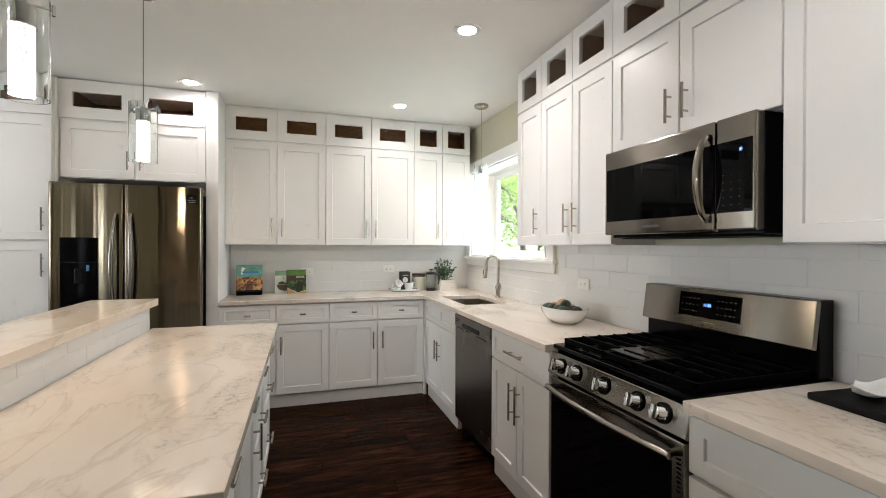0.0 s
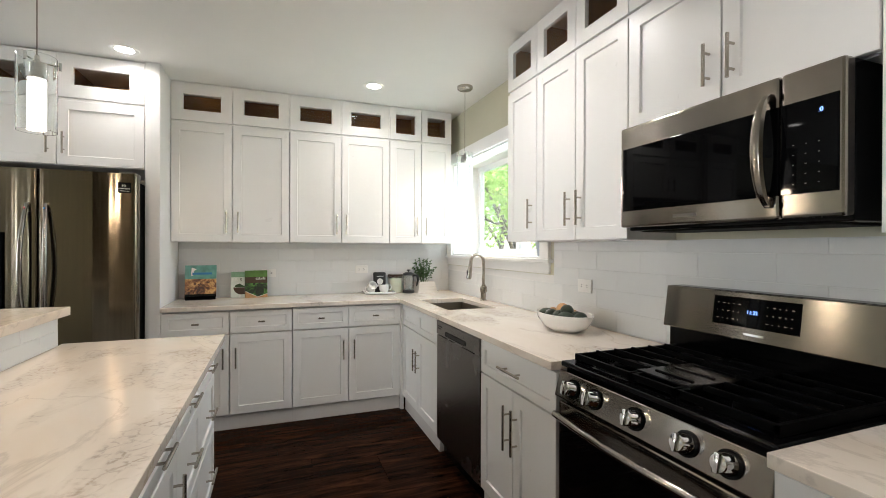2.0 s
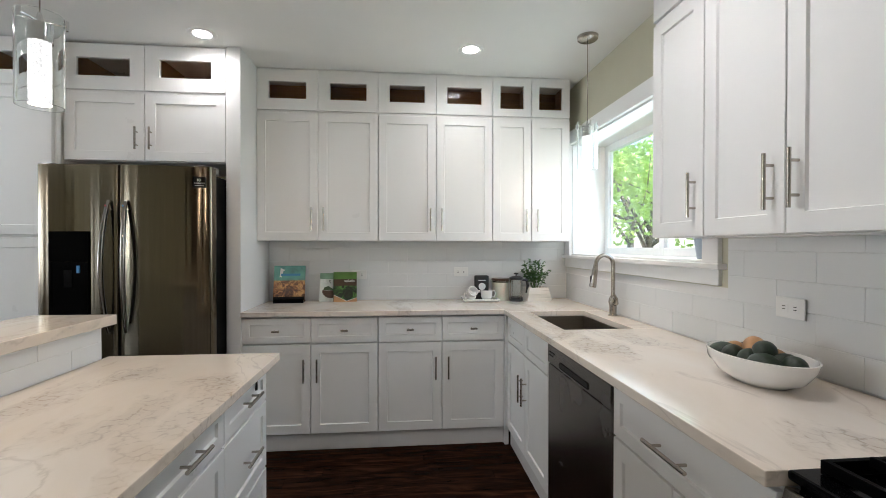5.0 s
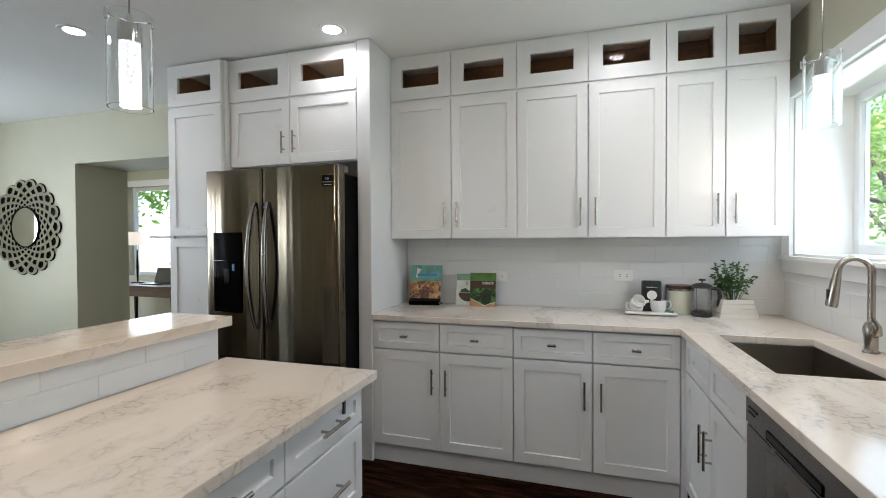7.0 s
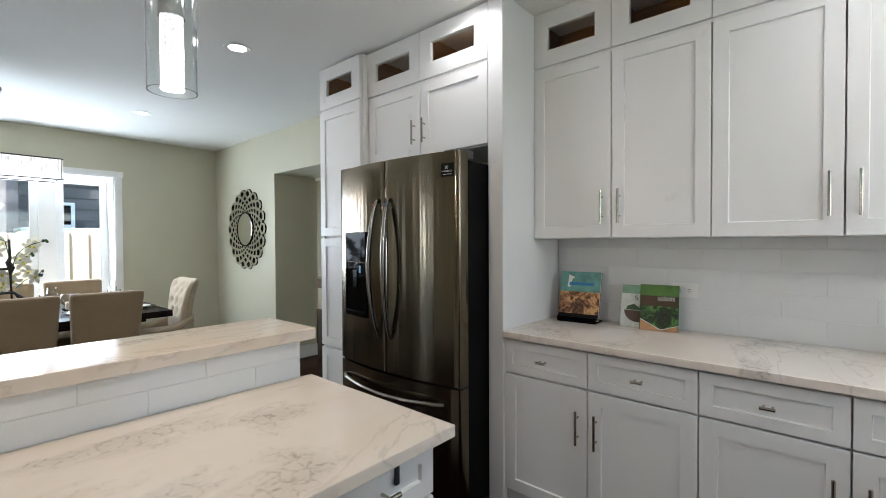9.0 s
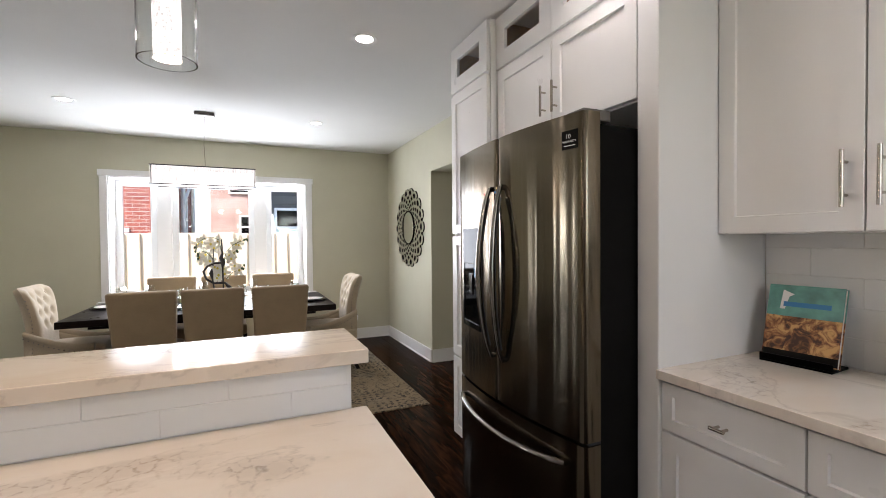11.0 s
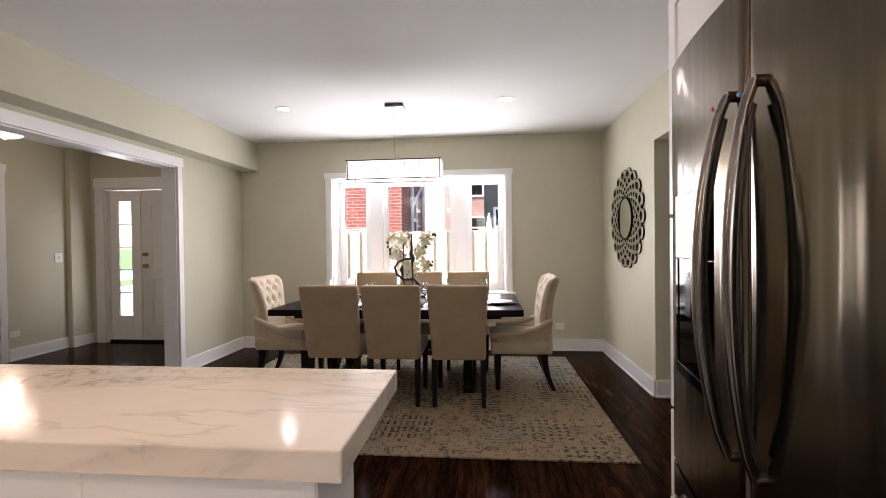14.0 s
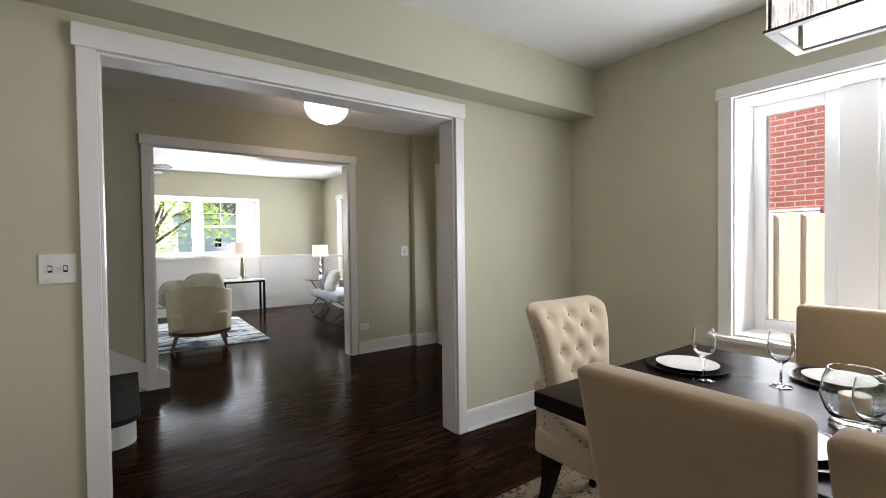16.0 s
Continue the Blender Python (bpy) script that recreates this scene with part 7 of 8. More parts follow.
def board_fence(name, axis, at, a0, a1, z1, label, mat, step=0.135):
    f = thing(name, pose(0, 0, 0), label, "fence")
    s = Solid()
    for z in (0.0, 0.6, 1.15):
        if axis == "y":
            s.slab(at - 0.075, at - 0.036, a0, a1, z, z + 0.09, 0.004)
        else:
            s.slab(a0, a1, at + 0.036, at + 0.075, z, z + 0.09, 0.004)
    s.done("rail", mat, f)
    rng = random.Random(7)
    me = Solid().slab(-0.010, 0.010, -0.066, 0.066, GZ, z1, 0.006).mesh("fence_board", mat)
    n = int((a1 - a0) / step)
    for i in range(n):
        b = new("fence_board", me)
        b.parent = f
        off = 0.0105 if i % 2 else -0.0105
        p = a0 + step * (i + 0.5)
        b.matrix_basis = pose(at + off, p, rng.uniform(-0.015, 0.01), rng.uniform(-0.4, 0.4), 0, 0) if axis == "y" else pose(p, at + off, rng.uniform(-0.015, 0.01), 0, rng.uniform(-0.4, 0.4), 90)


board_fence("wooden_fence", "y", -8.2, -0.6, 9.0, 1.53, "raw cedar board fence behind the house", M_FENCE, 0.117)
board_fence("wooden_fence", "x", 10.2, -12.0, -2.0, 1.35, "pale board fence behind the office", M_SIDING, 0.115)


def brickwork(name, base_a, base_b, mortar):
    m = shader(name, base_a, 0.85)
    tc = nd(m, "TexCoord")
    sep = nd(m, "SeparateXYZ")
    wire(m, tc.outputs["Object"], sep.inputs[0])
    add = nd(m, "Math", operation="ADD")
    wire(m, sep.outputs["X"], add.inputs[0])
    wire(m, sep.outputs["Y"], add.inputs[1])
    comb = nd(m, "CombineXYZ")
    wire(m, add.outputs[0], comb.inputs["X"])
    wire(m, sep.outputs["Z"], comb.inputs["Y"])
    b = nd(m, "TexBrick")
    b.inputs["Scale"].default_value = 1.0
    b.inputs["Brick Width"].default_value, b.inputs["Row Height"].default_value, b.inputs["Mortar Size"].default_value = 0.215, 0.073, 0.006
    b.inputs["Color1"].default_value, b.inputs["Color2"].default_value, b.inputs["Mortar"].default_value = (*base_a, 1), (*base_b, 1), (*mortar, 1)
    wire(m, comb.outputs["Vector"], b.inputs["Vector"])
    grime = ramp(m, noise_tex(m, tc.outputs["Object"], 1.2, 5), [(0.3, (0.8,) * 3), (0.7, (1.1,) * 3)])
    wire(m, mixed(m, 1.0, b.outputs["Color"], grime, "MULTIPLY"), bsdf(m).inputs["Base Color"])
    inv = nd(m, "Math", operation="SUBTRACT")
    inv.inputs[0].default_value = 1.0
    wire(m, b.outputs["Fac"], inv.inputs[1])
    bumped(m, inv.outputs[0], 0.6, 0.006)
    return m


M_REDBRICK = brickwork("red_brickwork", (0.34, 0.095, 0.065), (0.26, 0.07, 0.05), (0.42, 0.36, 0.32))
M_DUNBRICK = brickwork("brown_brickwork", (0.45, 0.29, 0.24), (0.38, 0.235, 0.195), (0.30, 0.26, 0.23))


def far_window(h, x, y, z0, z1, w, face):
    """A sash window with a white frame set on a facade; face is the axis that it looks along."""
    s, g = Solid(), Solid()

    def bit(sol, a0, a1, b, t, d0, d1):
        if face == "x":
            sol.slab(x + d0, x + d1, a0, a1, b, t, 0.004)
        else:
            sol.slab(a0, a1, y + d0, y + d1, b, t, 0.004)

    c = y if face == "x" else x
    bit(s, c - w / 2, c - w / 2 + 0.07, z0, z1, 0, 0.05)
    bit(s, c + w / 2 - 0.07, c + w / 2, z0, z1, 0, 0.05)
    for z in (z0, (z0 + z1) / 2 - 0.03, z1 - 0.07):
        bit(s, c - w / 2 + 0.07, c + w / 2 - 0.07, z, z + 0.07, 0, 0.05)
    win = s.done("window", M_TRIM, h)
    bit(g, c - w / 2 + 0.07, c + w / 2 - 0.07, z0 + 0.07, z1 - 0.07, 0.005, 0.02)
    g.done("pane", M_BLACKGLASS, win)


def brick_house():
    h = thing("brick_house", pose(0, 0, 0), "red brick neighbour house behind the fence", "house")
    Solid().box(-13.0, -9.6, -3.0, 1.35, GZ, 6.2).done("wall", M_REDBRICK, h)
    Solid().box(-21.0, -13.01, -3.0, 1.35, GZ, 1.3).done("rear_wall", M_DUNBRICK, h)
    Solid().box(-21.0, -20.0, 1.36, 6.0, GZ, 6.2).done("wing_wall", M_DUNBRICK, h)
    Solid().prism([(-3.3, 6.2), (1.65, 6.2), (-0.8, 8.0)], -13.3, -9.4, m=Matrix.Rotation(math.pi / 2, 4, "Z") @ Matrix.Scale(-1, 4, (0, 1, 0))).done("roof", M_ROOF, h)
    vent = Solid()
    for i in range(8):
        vent.slab(-9.6, -9.57, -0.9, 0.62, 1.30 + i * 0.045, 1.335 + i * 0.045, 0.003)
    vent.done("louvre", M_SIDING, h)
    for x, z0, z1 in ((-11.2, 1.3, 2.5), (-11.5, 3.6, 4.9)):
        far_window(h, x, 1.35, z0, z1, 0.85, "y")
    for y, z0, z1 in ((3.0, 1.5, 2.5), (2.6, 3.4, 4.8), (4.6, 3.4, 4.8)):
        far_window(h, -20.0, y, z0, z1, 1.1, "x")
    p = Solid()
    for x in (-10.6, -12.6):
        p.tube([(x, 1.42, GZ), (x, 1.42, 5.8)], 0.045, 8)
    p.tube([(-12.6, 1.42, 3.0), (-10.6, 1.42, 2.2)], 0.04, 8)
    p.done("downpipe", M_SIDING, h, 40)


brick_house()


def dark_house():
    h = thing("grey_house", pose(0, 0, 0), "dark grey clad neighbour house with deep eaves", "house")
    Solid().box(-19.0, -12.5, 3.15, 12.0, GZ, 4.8).done("wall", M_DARKSIDING, h)
    for i in range(20):
        Solid().slab(-12.5, -12.47, 3.15, 12.0, GZ + i * 0.26, GZ + i * 0.26 + 0.245, 0.008).done("siding_board", M_DARKSIDING, h)
    Solid().box(-19.4, -11.9, 2.9, 12.4, 4.8, 5.0).done("eave", M_SIDING, h)
    Solid().prism([(2.9, 5.0), (12.4, 5.0), (7.6, 8.0)], -19.4, -11.9, m=Matrix.Rotation(math.pi / 2, 4, "Z") @ Matrix.Scale(-1, 4, (0, 1, 0))).done("roof", M_ROOF, h)
    far_window(h, -12.47, 4.2, 2.75, 3.6, 0.8, "x")
    far_window(h, -12.47, 3.75, 1.2, 2.3, 0.7, "x")


dark_house()
par = thing("garden_umbrella", pose(-10.4, 3.25, GZ), "closed pale garden umbrella behind the fence", "umbrella")
Solid().tube([(0, 0, 0), (0, 0, 2.45)], 0.02, 8).done("pole", M_TRIM, par)
Solid().lathe([(0.07, 1.5), (0.10, 1.7), (0.075, 2.1), (0.02, 2.42), (0.0001, 2.45)], 12).done("canopy", M_NAPKIN, par, 40)
awn = thing("patio_awning", pose(-11.0, 3.9, 0), "pale green canvas patio awning behind the fence", "awning")
Solid().slab(-0.6, 0.6, -0.9, 1.6, 1.62, 1.66, 0.01).slab(-0.6, -0.56, -0.9, 1.6, 1.42, 1.62, 0.01).slab(0.56, 0.6, -0.9, 1.6, 1.42, 1.62, 0.01).done("canvas", M_AWNING, awn)
ap = Solid()
for x in (-0.55, 0.55):
    for y in (-0.85, 1.55):
        ap.tube([(x, y, GZ), (x, y, 1.6)], 0.02, 6)
ap.done("post", M_TRIM, awn)


def street_house(x, y, w, d, label):
    h = thing("house", pose(x, y, GZ), label, "house", "houses across the street")
    Solid().box(-w / 2, w / 2, -d / 2, d / 2, 0, 5.4).done("wall", M_SIDING, h)
    Solid().prism([(-w / 2 - 0.4, 5.4), (w / 2 + 0.4, 5.4), (0, 8.4)], -d / 2 - 0.4, d / 2 + 0.4).done("roof", M_ROOF, h)
    for wx in (-w * 0.3, 0.0, w * 0.3):
        for z in (1.2, 3.7):
            far_window(h, wx, d / 2, z, z + 1.3, 1.0, "y")


street_house(-12.0, -66.0, 9.0, 8.0, "pale clapboard house across the street")
street_house(6.5, -68.0, 9.0, 8.0, "pale clapboard house across the street")
street_house(-6.0, 19.0, 8.0, 7.0, "pale clapboard house behind the office")


def tree(name, m, height, spread, leaves, seed, size, label, low=0.28):
    """A tapered trunk that forks into limbs, with leaves in clumps round the limb ends."""
    rng = random.Random(seed)
    t = thing(name, m, label, "tree", "garden trees")
    wood_s, tips = Solid(), []
    trunk = [(0, 0, 0), (rng.uniform(-0.1, 0.1), rng.uniform(-0.1, 0.1), height * 0.2), (rng.uniform(-0.2, 0.2), rng.uniform(-0.2, 0.2), height * 0.42)]
    wood_s.tube(trunk, [0.035 * height * 0.6, 0.028 * height * 0.6, 0.02 * height * 0.6], 10)
    for i in range(9):
        a = 2 * math.pi * i / 9 + rng.uniform(-0.3, 0.3)
        base = Vector(trunk[1]).lerp(Vector(trunk[2]), rng.uniform(0.2, 1.0))
        r = spread * rng.uniform(0.55, 1.0)
        end = Vector((r * math.cos(a), r * math.sin(a), height * rng.uniform(low + 0.12, 0.98)))
        midp = base.lerp(end, 0.5) + Vector((rng.uniform(-0.2, 0.2), rng.uniform(-0.2, 0.2), 0.12 * height * rng.uniform(0.2, 1)))
        wood_s.tube([base, midp, end], [0.06, 0.035, 0.012], 6)
        for j in range(5):
            p = midp.lerp(end, rng.uniform(0.1, 1.0))
            tip = p + Vector((rng.uniform(-1, 1), rng.uniform(-1, 1), rng.uniform(-0.7, 0.8))) * spread * 0.32
            wood_s.tube([p, tip], [0.018, 0.006], 5)
            tips.append(tip)
    wood_s.done("trunk", M_BARK, t, 50)
    v, f = [], []
    for i in range(leaves):
        c = rng.choice(tips) + Vector((rng.gauss(0, 1), rng.gauss(0, 1), rng.gauss(0, 0.8))) * spread * 0.13
        q = Euler((rng.uniform(0, 6.3), rng.uniform(0, 6.3), rng.uniform(0, 6.3))).to_matrix()
        s = size * rng.uniform(0.6, 1.3)
        k = len(v)
        v += [c + q @ Vector(p) * s for p in ((0, -1, 0), (0.45, -0.1, 0.12), (0, 1, 0), (-0.45, -0.1, 0.12))]
        f += [(k, k + 1, k + 2), (k, k + 2, k + 3)]
    crown = Solid().add(v, f)
    me = bpy.data.meshes.new("crown")
    me.from_pydata([tuple(p) for p in crown.v], [], crown.f)
    me.materials.append(M_TREELEAF)
    o = new("crown", me)
    o.parent = t
    tagged(o, kind="stuff")


tree("tree", pose(6.6, 11.2, GZ), 6.5, 3.0, 6500, 1, 0.085, "leafy green garden tree outside the kitchen", 0.12)
tree("tree", pose(9.5, 9.0, GZ), 7.0, 3.2, 4500, 2, 0.09, "leafy green garden tree outside the kitchen", 0.10)
tree("tree", pose(8.5, 15.5, GZ), 7.5, 3.6, 4500, 3, 0.10, "leafy green garden tree outside the kitchen", 0.10)
tree("tree", pose(-2.9, -13.0, GZ), 4.6, 2.2, 4500, 4, 0.06, "leafy green garden tree before the living room", 0.3)
tree("tree", pose(-13.5, -19.0, GZ), 7.0, 3.2, 5000, 5, 0.14, "leafy green street tree", 0.25)
tree("tree", pose(-9.5, 16.0, GZ), 7.0, 3.2, 4000, 6, 0.14, "leafy green tree behind the office", 0.2)
tree("tree", pose(-16.0, 13.5, GZ), 9.0, 4.0, 4000, 8, 0.16, "leafy green tree behind the grey house", 0.2)

# ---------------------------------------------------------------- things on the kitchen counters
def cookbook(m, w, h, cover, label):
    b = thing("cookbook", m, label, "book", "cookbooks on the back counter")
    Solid().slab(0, w, -0.001, 0.016, 0.0, h, 0.001).done("pages", M_PAPER, b)
    c = Solid().slab(-0.003, w + 0.003, -0.005, -0.0015, -0.0, h + 0.003, 0.0008).slab(-0.003, w + 0.003, 0.0165, 0.020, 0.0, h + 0.003, 0.0008).slab(-0.006, -0.003, -0.005, 0.020, 0.0, h + 0.003, 0.0008)
    c.done("cover", cover, b)
    return b


pie = cookbook(pose(-0.362, 4.385, CT + 0.012, -14, 0, 4), 0.215, 0.265, M_COVER_A, "teal cookbook with a pie picture on a stand")
bars = Solid().box(0.045, 0.185, -0.0065, -0.0052, 0.190, 0.207)
bars.done("title_bar", M_BLUE, pie)
Solid().prism([(0.035, 0.180), (0.05, 0.18), (0.06, 0.225), (0.075, 0.235), (0.04, 0.25)], -0.0062, -0.0052).done("cover_picture", M_INK, pie)
Solid().box(-0.003, 0.218, -0.0066, -0.0052, 0.004, 0.032).done("cover_band", M_BOARD, pie)
st = thing("book_stand", pose(-0.362, 4.385, CT, 0, 0, 4), "black wire cookbook stand on the counter", "book stand")
Solid().slab(0.0, 0.215, -0.030, 0.09, 0.0, 0.008, 0.002).slab(0.0, 0.215, -0.030, -0.022, 0.008, 0.030, 0.002).tube([(0.03, 0.08, 0.006), (0.03, 0.068, 0.20)], 0.004, 6).tube([(0.185, 0.08, 0.006), (0.185, 0.068, 0.20)], 0.004, 6).done("wire_frame", M_IRON, st)
bowl_book = cookbook(pose(-0.035, 4.44, CT, -12, 0, 0), 0.16, 0.215, M_COVER_B, "pale green cookbook with a bowl picture")
word(bowl_book, "S", 0.036, (0.062, -0.0066, 0.138), M_BOARD)
Solid().prism([(0.012 + 0.068 * (1 - math.cos(math.pi * i / 10)), 0.085 - 0.06 * math.sin(math.pi * i / 10)) for i in range(11)], -0.0066, -0.0052).done("printed_bowl", M_DESK, bowl_book)
Solid().prism([(0.02, 0.087), (0.13, 0.087), (0.12, 0.105), (0.09, 0.098), (0.06, 0.118), (0.03, 0.108)], -0.0066, -0.0052).done("printed_leaves", M_LEAF, bowl_book)
salad = cookbook(pose(0.075, 4.400, CT, -10, 0, 6), 0.165, 0.225, M_COVER_C, "dark green cookbook with a salad picture")
Solid().box(-0.003, 0.168, -0.0064, -0.0052, 0.122, 0.172).done("title_band", M_DESK, salad)
word(salad, "salads", 0.034, (0.075, -0.0072, 0.150), M_INK)
Solid().prism([(-0.003, 0.0), (0.168, 0.0), (0.168, 0.030), (0.093, 0.004), (-0.003, 0.052)], -0.0062, -0.0052).done("cover_corner", M_ONION, salad)
Solid().prism([(-0.003, 0.052), (0.093, 0.004), (0.168, 0.030), (0.168, 0.033), (0.093, 0.008), (-0.003, 0.056)], -0.0066, -0.0052).done("cover_line", M_INK, salad)


def tray_set():
    t = thing("serving_tray", pose(1.19, 4.40, CT, 0, 0, -4) @ Matrix.Diagonal((0.85, 1.0, 1.0, 1.0)), "square white porcelain serving tray on the counter", "tray")
    s = Solid().slab(-0.15, 0.15, -0.10, 0.10, 0.004, 0.010, 0.003)
    for x0, x1, y0, y1 in ((-0.165, 0.165, -0.115, -0.098), (-0.165, 0.165, 0.098, 0.115), (-0.165, -0.148, -0.1, 0.1), (0.148, 0.165, -0.1, 0.1)):
        s.slab(x0, x1, y0, y1, 0.008, 0.022, 0.004)
    s.slab(-0.11, 0.11, -0.07, 0.07, 0.0, 0.005, 0.002)
    s.done("tray_body", M_PORCELAIN, t)


tray_set()


def mug(m, r, h, label):
    c = thing("coffee_cup", m, label, "cup", "coffee cups on the tray")
    Solid().lathe([(0.0001, 0.0), (r * 0.7, 0.0), (r * 0.95, h * 0.35), (r, h), (r - 0.004, h), (r * 0.88, h * 0.38), (r * 0.62, 0.006), (0.0001, 0.006)], 28).done("cup_body", M_PORCELAIN, c, 50)
    Solid().tube([(r * 0.93, 0, h * 0.85), (r + 0.018, 0, h * 0.92), (r + 0.028, 0, h * 0.6), (r + 0.016, 0, h * 0.28), (r * 0.88, 0, h * 0.28)], 0.005, 8).done("handle", M_PORCELAIN, c, 50)


mug(pose(1.11, 4.355, CT + 0.0105, 0, 0, -150), 0.042, 0.062, "white coffee cup on the tray")
mug(pose(1.105, 4.355, CT + 0.060, 62, 0, 20), 0.040, 0.056, "white coffee cup tipped in another cup")
mug(pose(1.235, 4.37, CT + 0.0105, 0, 0, 10), 0.045, 0.075, "white coffee cup on the tray")
bag = thing("coffee_bag", pose(1.205, 4.43, CT + 0.0105), "black coffee bag with a pale printed label", "coffee bag")
Solid().take(cushion_block(-0.055, 0.055, -0.03, 0.03, 0.0, 0.185, 0.012)).done("bag_body", M_BLACKPLASTIC, bag, 50)
Solid().lathe([(0.0001, 0), (0.028, 0), (0.028, 0.002), (0.0001, 0.002)], 20, m=pose(0, -0.0305, 0.10, 90, 0, 0)).done("round_label", M_PORCELAIN, bag)
Solid().box(-0.03, 0.03, -0.0315, -0.0302, 0.145, 0.150).box(-0.03, 0.03, -0.0315, -0.0302, 0.055, 0.059).done("print_line", M_INK, bag)

can = thing("glass_canister", pose(1.365, 4.46, CT), "cream storage canister with a metal rimmed wooden lid", "canister")
Solid().lathe([(0.0001, 0), (0.066, 0), (0.07, 0.006), (0.07, 0.150), (0.066, 0.150), (0.066, 0.006), (0.0001, 0.005)], 32).done("jar", M_CANDLE, can, 50)
Solid().lathe([(0.070, 0.138), (0.0725, 0.139), (0.0725, 0.149), (0.070, 0.150)], 32).done("rim", M_NICKEL, can, 50)
Solid().lathe([(0.0001, 0.151), (0.071, 0.151), (0.073, 0.158), (0.071, 0.170), (0.0001, 0.172)], 32).done("lid", M_DESK, can, 50)


def french_press():
    f = thing("french_press", pose(1.465, 4.36, CT), "glass and black French press coffee maker", "coffee press")
    Solid().lathe([(0.0001, 0), (0.052, 0), (0.053, 0.012), (0.050, 0.03), (0.0001, 0.03)], 28).done("base", M_BLACKPLASTIC, f, 50)
    Solid().lathe([(0.047, 0.031), (0.048, 0.165), (0.045, 0.165), (0.044, 0.034), (0.0001, 0.033)], 28).done("beaker", M_GLASS, f, 50)
    Solid().lathe([(0.0001, 0.166), (0.053, 0.166), (0.052, 0.182), (0.030, 0.192), (0.0001, 0.193)], 28).lathe([(0.0001, 0.193), (0.004, 0.193), (0.004, 0.205), (0.018, 0.208), (0.018, 0.217), (0.0001, 0.220)], 16).done("lid", M_BLACKPLASTIC, f, 50)
    s = Solid()
    for i in range(4):
        a = math.pi / 2 * i + 0.4
        s.tube([(0.050 * math.cos(a), 0.050 * math.sin(a), 0.01), (0.050 * math.cos(a), 0.050 * math.sin(a), 0.168)], 0.0018, 6)
    s.done("frame_rib", M_CHROME, f)
    Solid().tube([(0.050, 0, 0.165), (0.085, 0, 0.160), (0.092, 0, 0.12), (0.082, 0, 0.06)], [0.010, 0.012, 0.011, 0.008], 10).done("handle", M_BLACKPLASTIC, f, 50)


french_press()


def potted_herb(m, label, pot, leaves, seed, h=0.16, spread=0.12, pot_mat=M_PLANTER):
    p = thing("potted_plant", m, label, "plant")
    pot(p)
    rng = random.Random(seed)
    st_, lv = Solid(), Solid()
    for i in range(26):
        a, r = rng.uniform(0, 6.28), rng.uniform(0.2, 1.0) * spread
        top = Vector((r * math.cos(a), r * math.sin(a), 0.10 + h * rng.uniform(0.45, 1.15)))
        base = Vector((top.x * 0.25, top.y * 0.25, 0.09))
        midp = base.lerp(top, 0.5) + Vector((0, 0, 0.02))
        st_.tube([base, midp, top], 0.0014, 5)
        for j in range(leaves):
            t = rng.uniform(0.25, 1.0)
            c = base.lerp(midp, t * 2) if t < 0.5 else midp.lerp(top, t * 2 - 1)
            q = Euler((rng.uniform(-0.9, 0.9), rng.uniform(-0.9, 0.9), rng.uniform(0, 6.3))).to_matrix()
            s = rng.uniform(0.009, 0.017)
            pts = [c + q @ Vector(w) * s for w in ((0, 0, 0), (0.55, 0.6, 0.15), (0.4, 1.2, 0.1), (0, 1.6, -0.1), (-0.4, 1.2, 0.1), (-0.55, 0.6, 0.15))]
            lv.add(pts, [(0, 1, 2, 3), (0, 3, 4, 5)])
    st_.done("stem", M_HERB, p)
    o = new("foliage", bpy.data.meshes.new("foliage"))
    o.data.from_pydata(lv.v, [], lv.f)
    o.data.materials.append(M_HERB)
    o.parent = p
    tagged(o, kind="stuff")


def faceted_pot(p):
    s = Solid()
    turn = Matrix.Diagonal((1.0, 0.72, 1.0, 1.0)) @ Matrix.Rotation(math.pi / 4, 4, "Z")
    for i in range(4):
        z0, z1 = i * 0.026, i * 0.026 + 0.025
        r0, r1 = 0.150 - i * 0.009, 0.150 - (i + 1) * 0.009
        s.lathe([(r0 - 0.001, z0), (r0, z0 + 0.001), (r1, z1 - 0.001), (r1 - 0.001, z1)], 4, m=turn)
    s.lathe([(0.112, 0.1), (0.102, 0.1), (0.098, 0.085), (0.0001, 0.085)], 4, m=turn)
    s.done("planter", M_PLANTER, p)


potted_herb(pose(1.63, 4.40, CT, 0, 0, 12), "leafy green herb in a whitewashed wooden planter box", faceted_pot, 22, 21, 0.20, 0.13)
sillpot = thing("sill_pot", pose(2.02, 2.98, SINKWIN[2] + 0.012), "small grey bucket planter on the window sill", "planter")
Solid().lathe([(0.0001, 0), (0.040, 0), (0.056, 0.10), (0.060, 0.105), (0.058, 0.112), (0.052, 0.11), (0.036, 0.006), (0.0001, 0.006)], 24).done("planter", M_BLUEGREY, sillpot, 40)


def fruit_bowl():
    b = thing("fruit_bowl", pose(1.70, 2.305, CT), "white oval bowl filled with dark avocados", "bowl")
    k = Matrix.Diagonal((0.72, 1.08, 0.86, 1.0))
    Solid().lathe([(0.0001, 0.0), (0.085, 0.0), (0.13, 0.03), (0.158, 0.075), (0.166, 0.105), (0.160, 0.106), (0.150, 0.075), (0.122, 0.035), (0.0001, 0.014)], 44, m=k).done("bowl_body", M_PORCELAIN, b, 50)


fruit_bowl()
fr = random.Random(9)
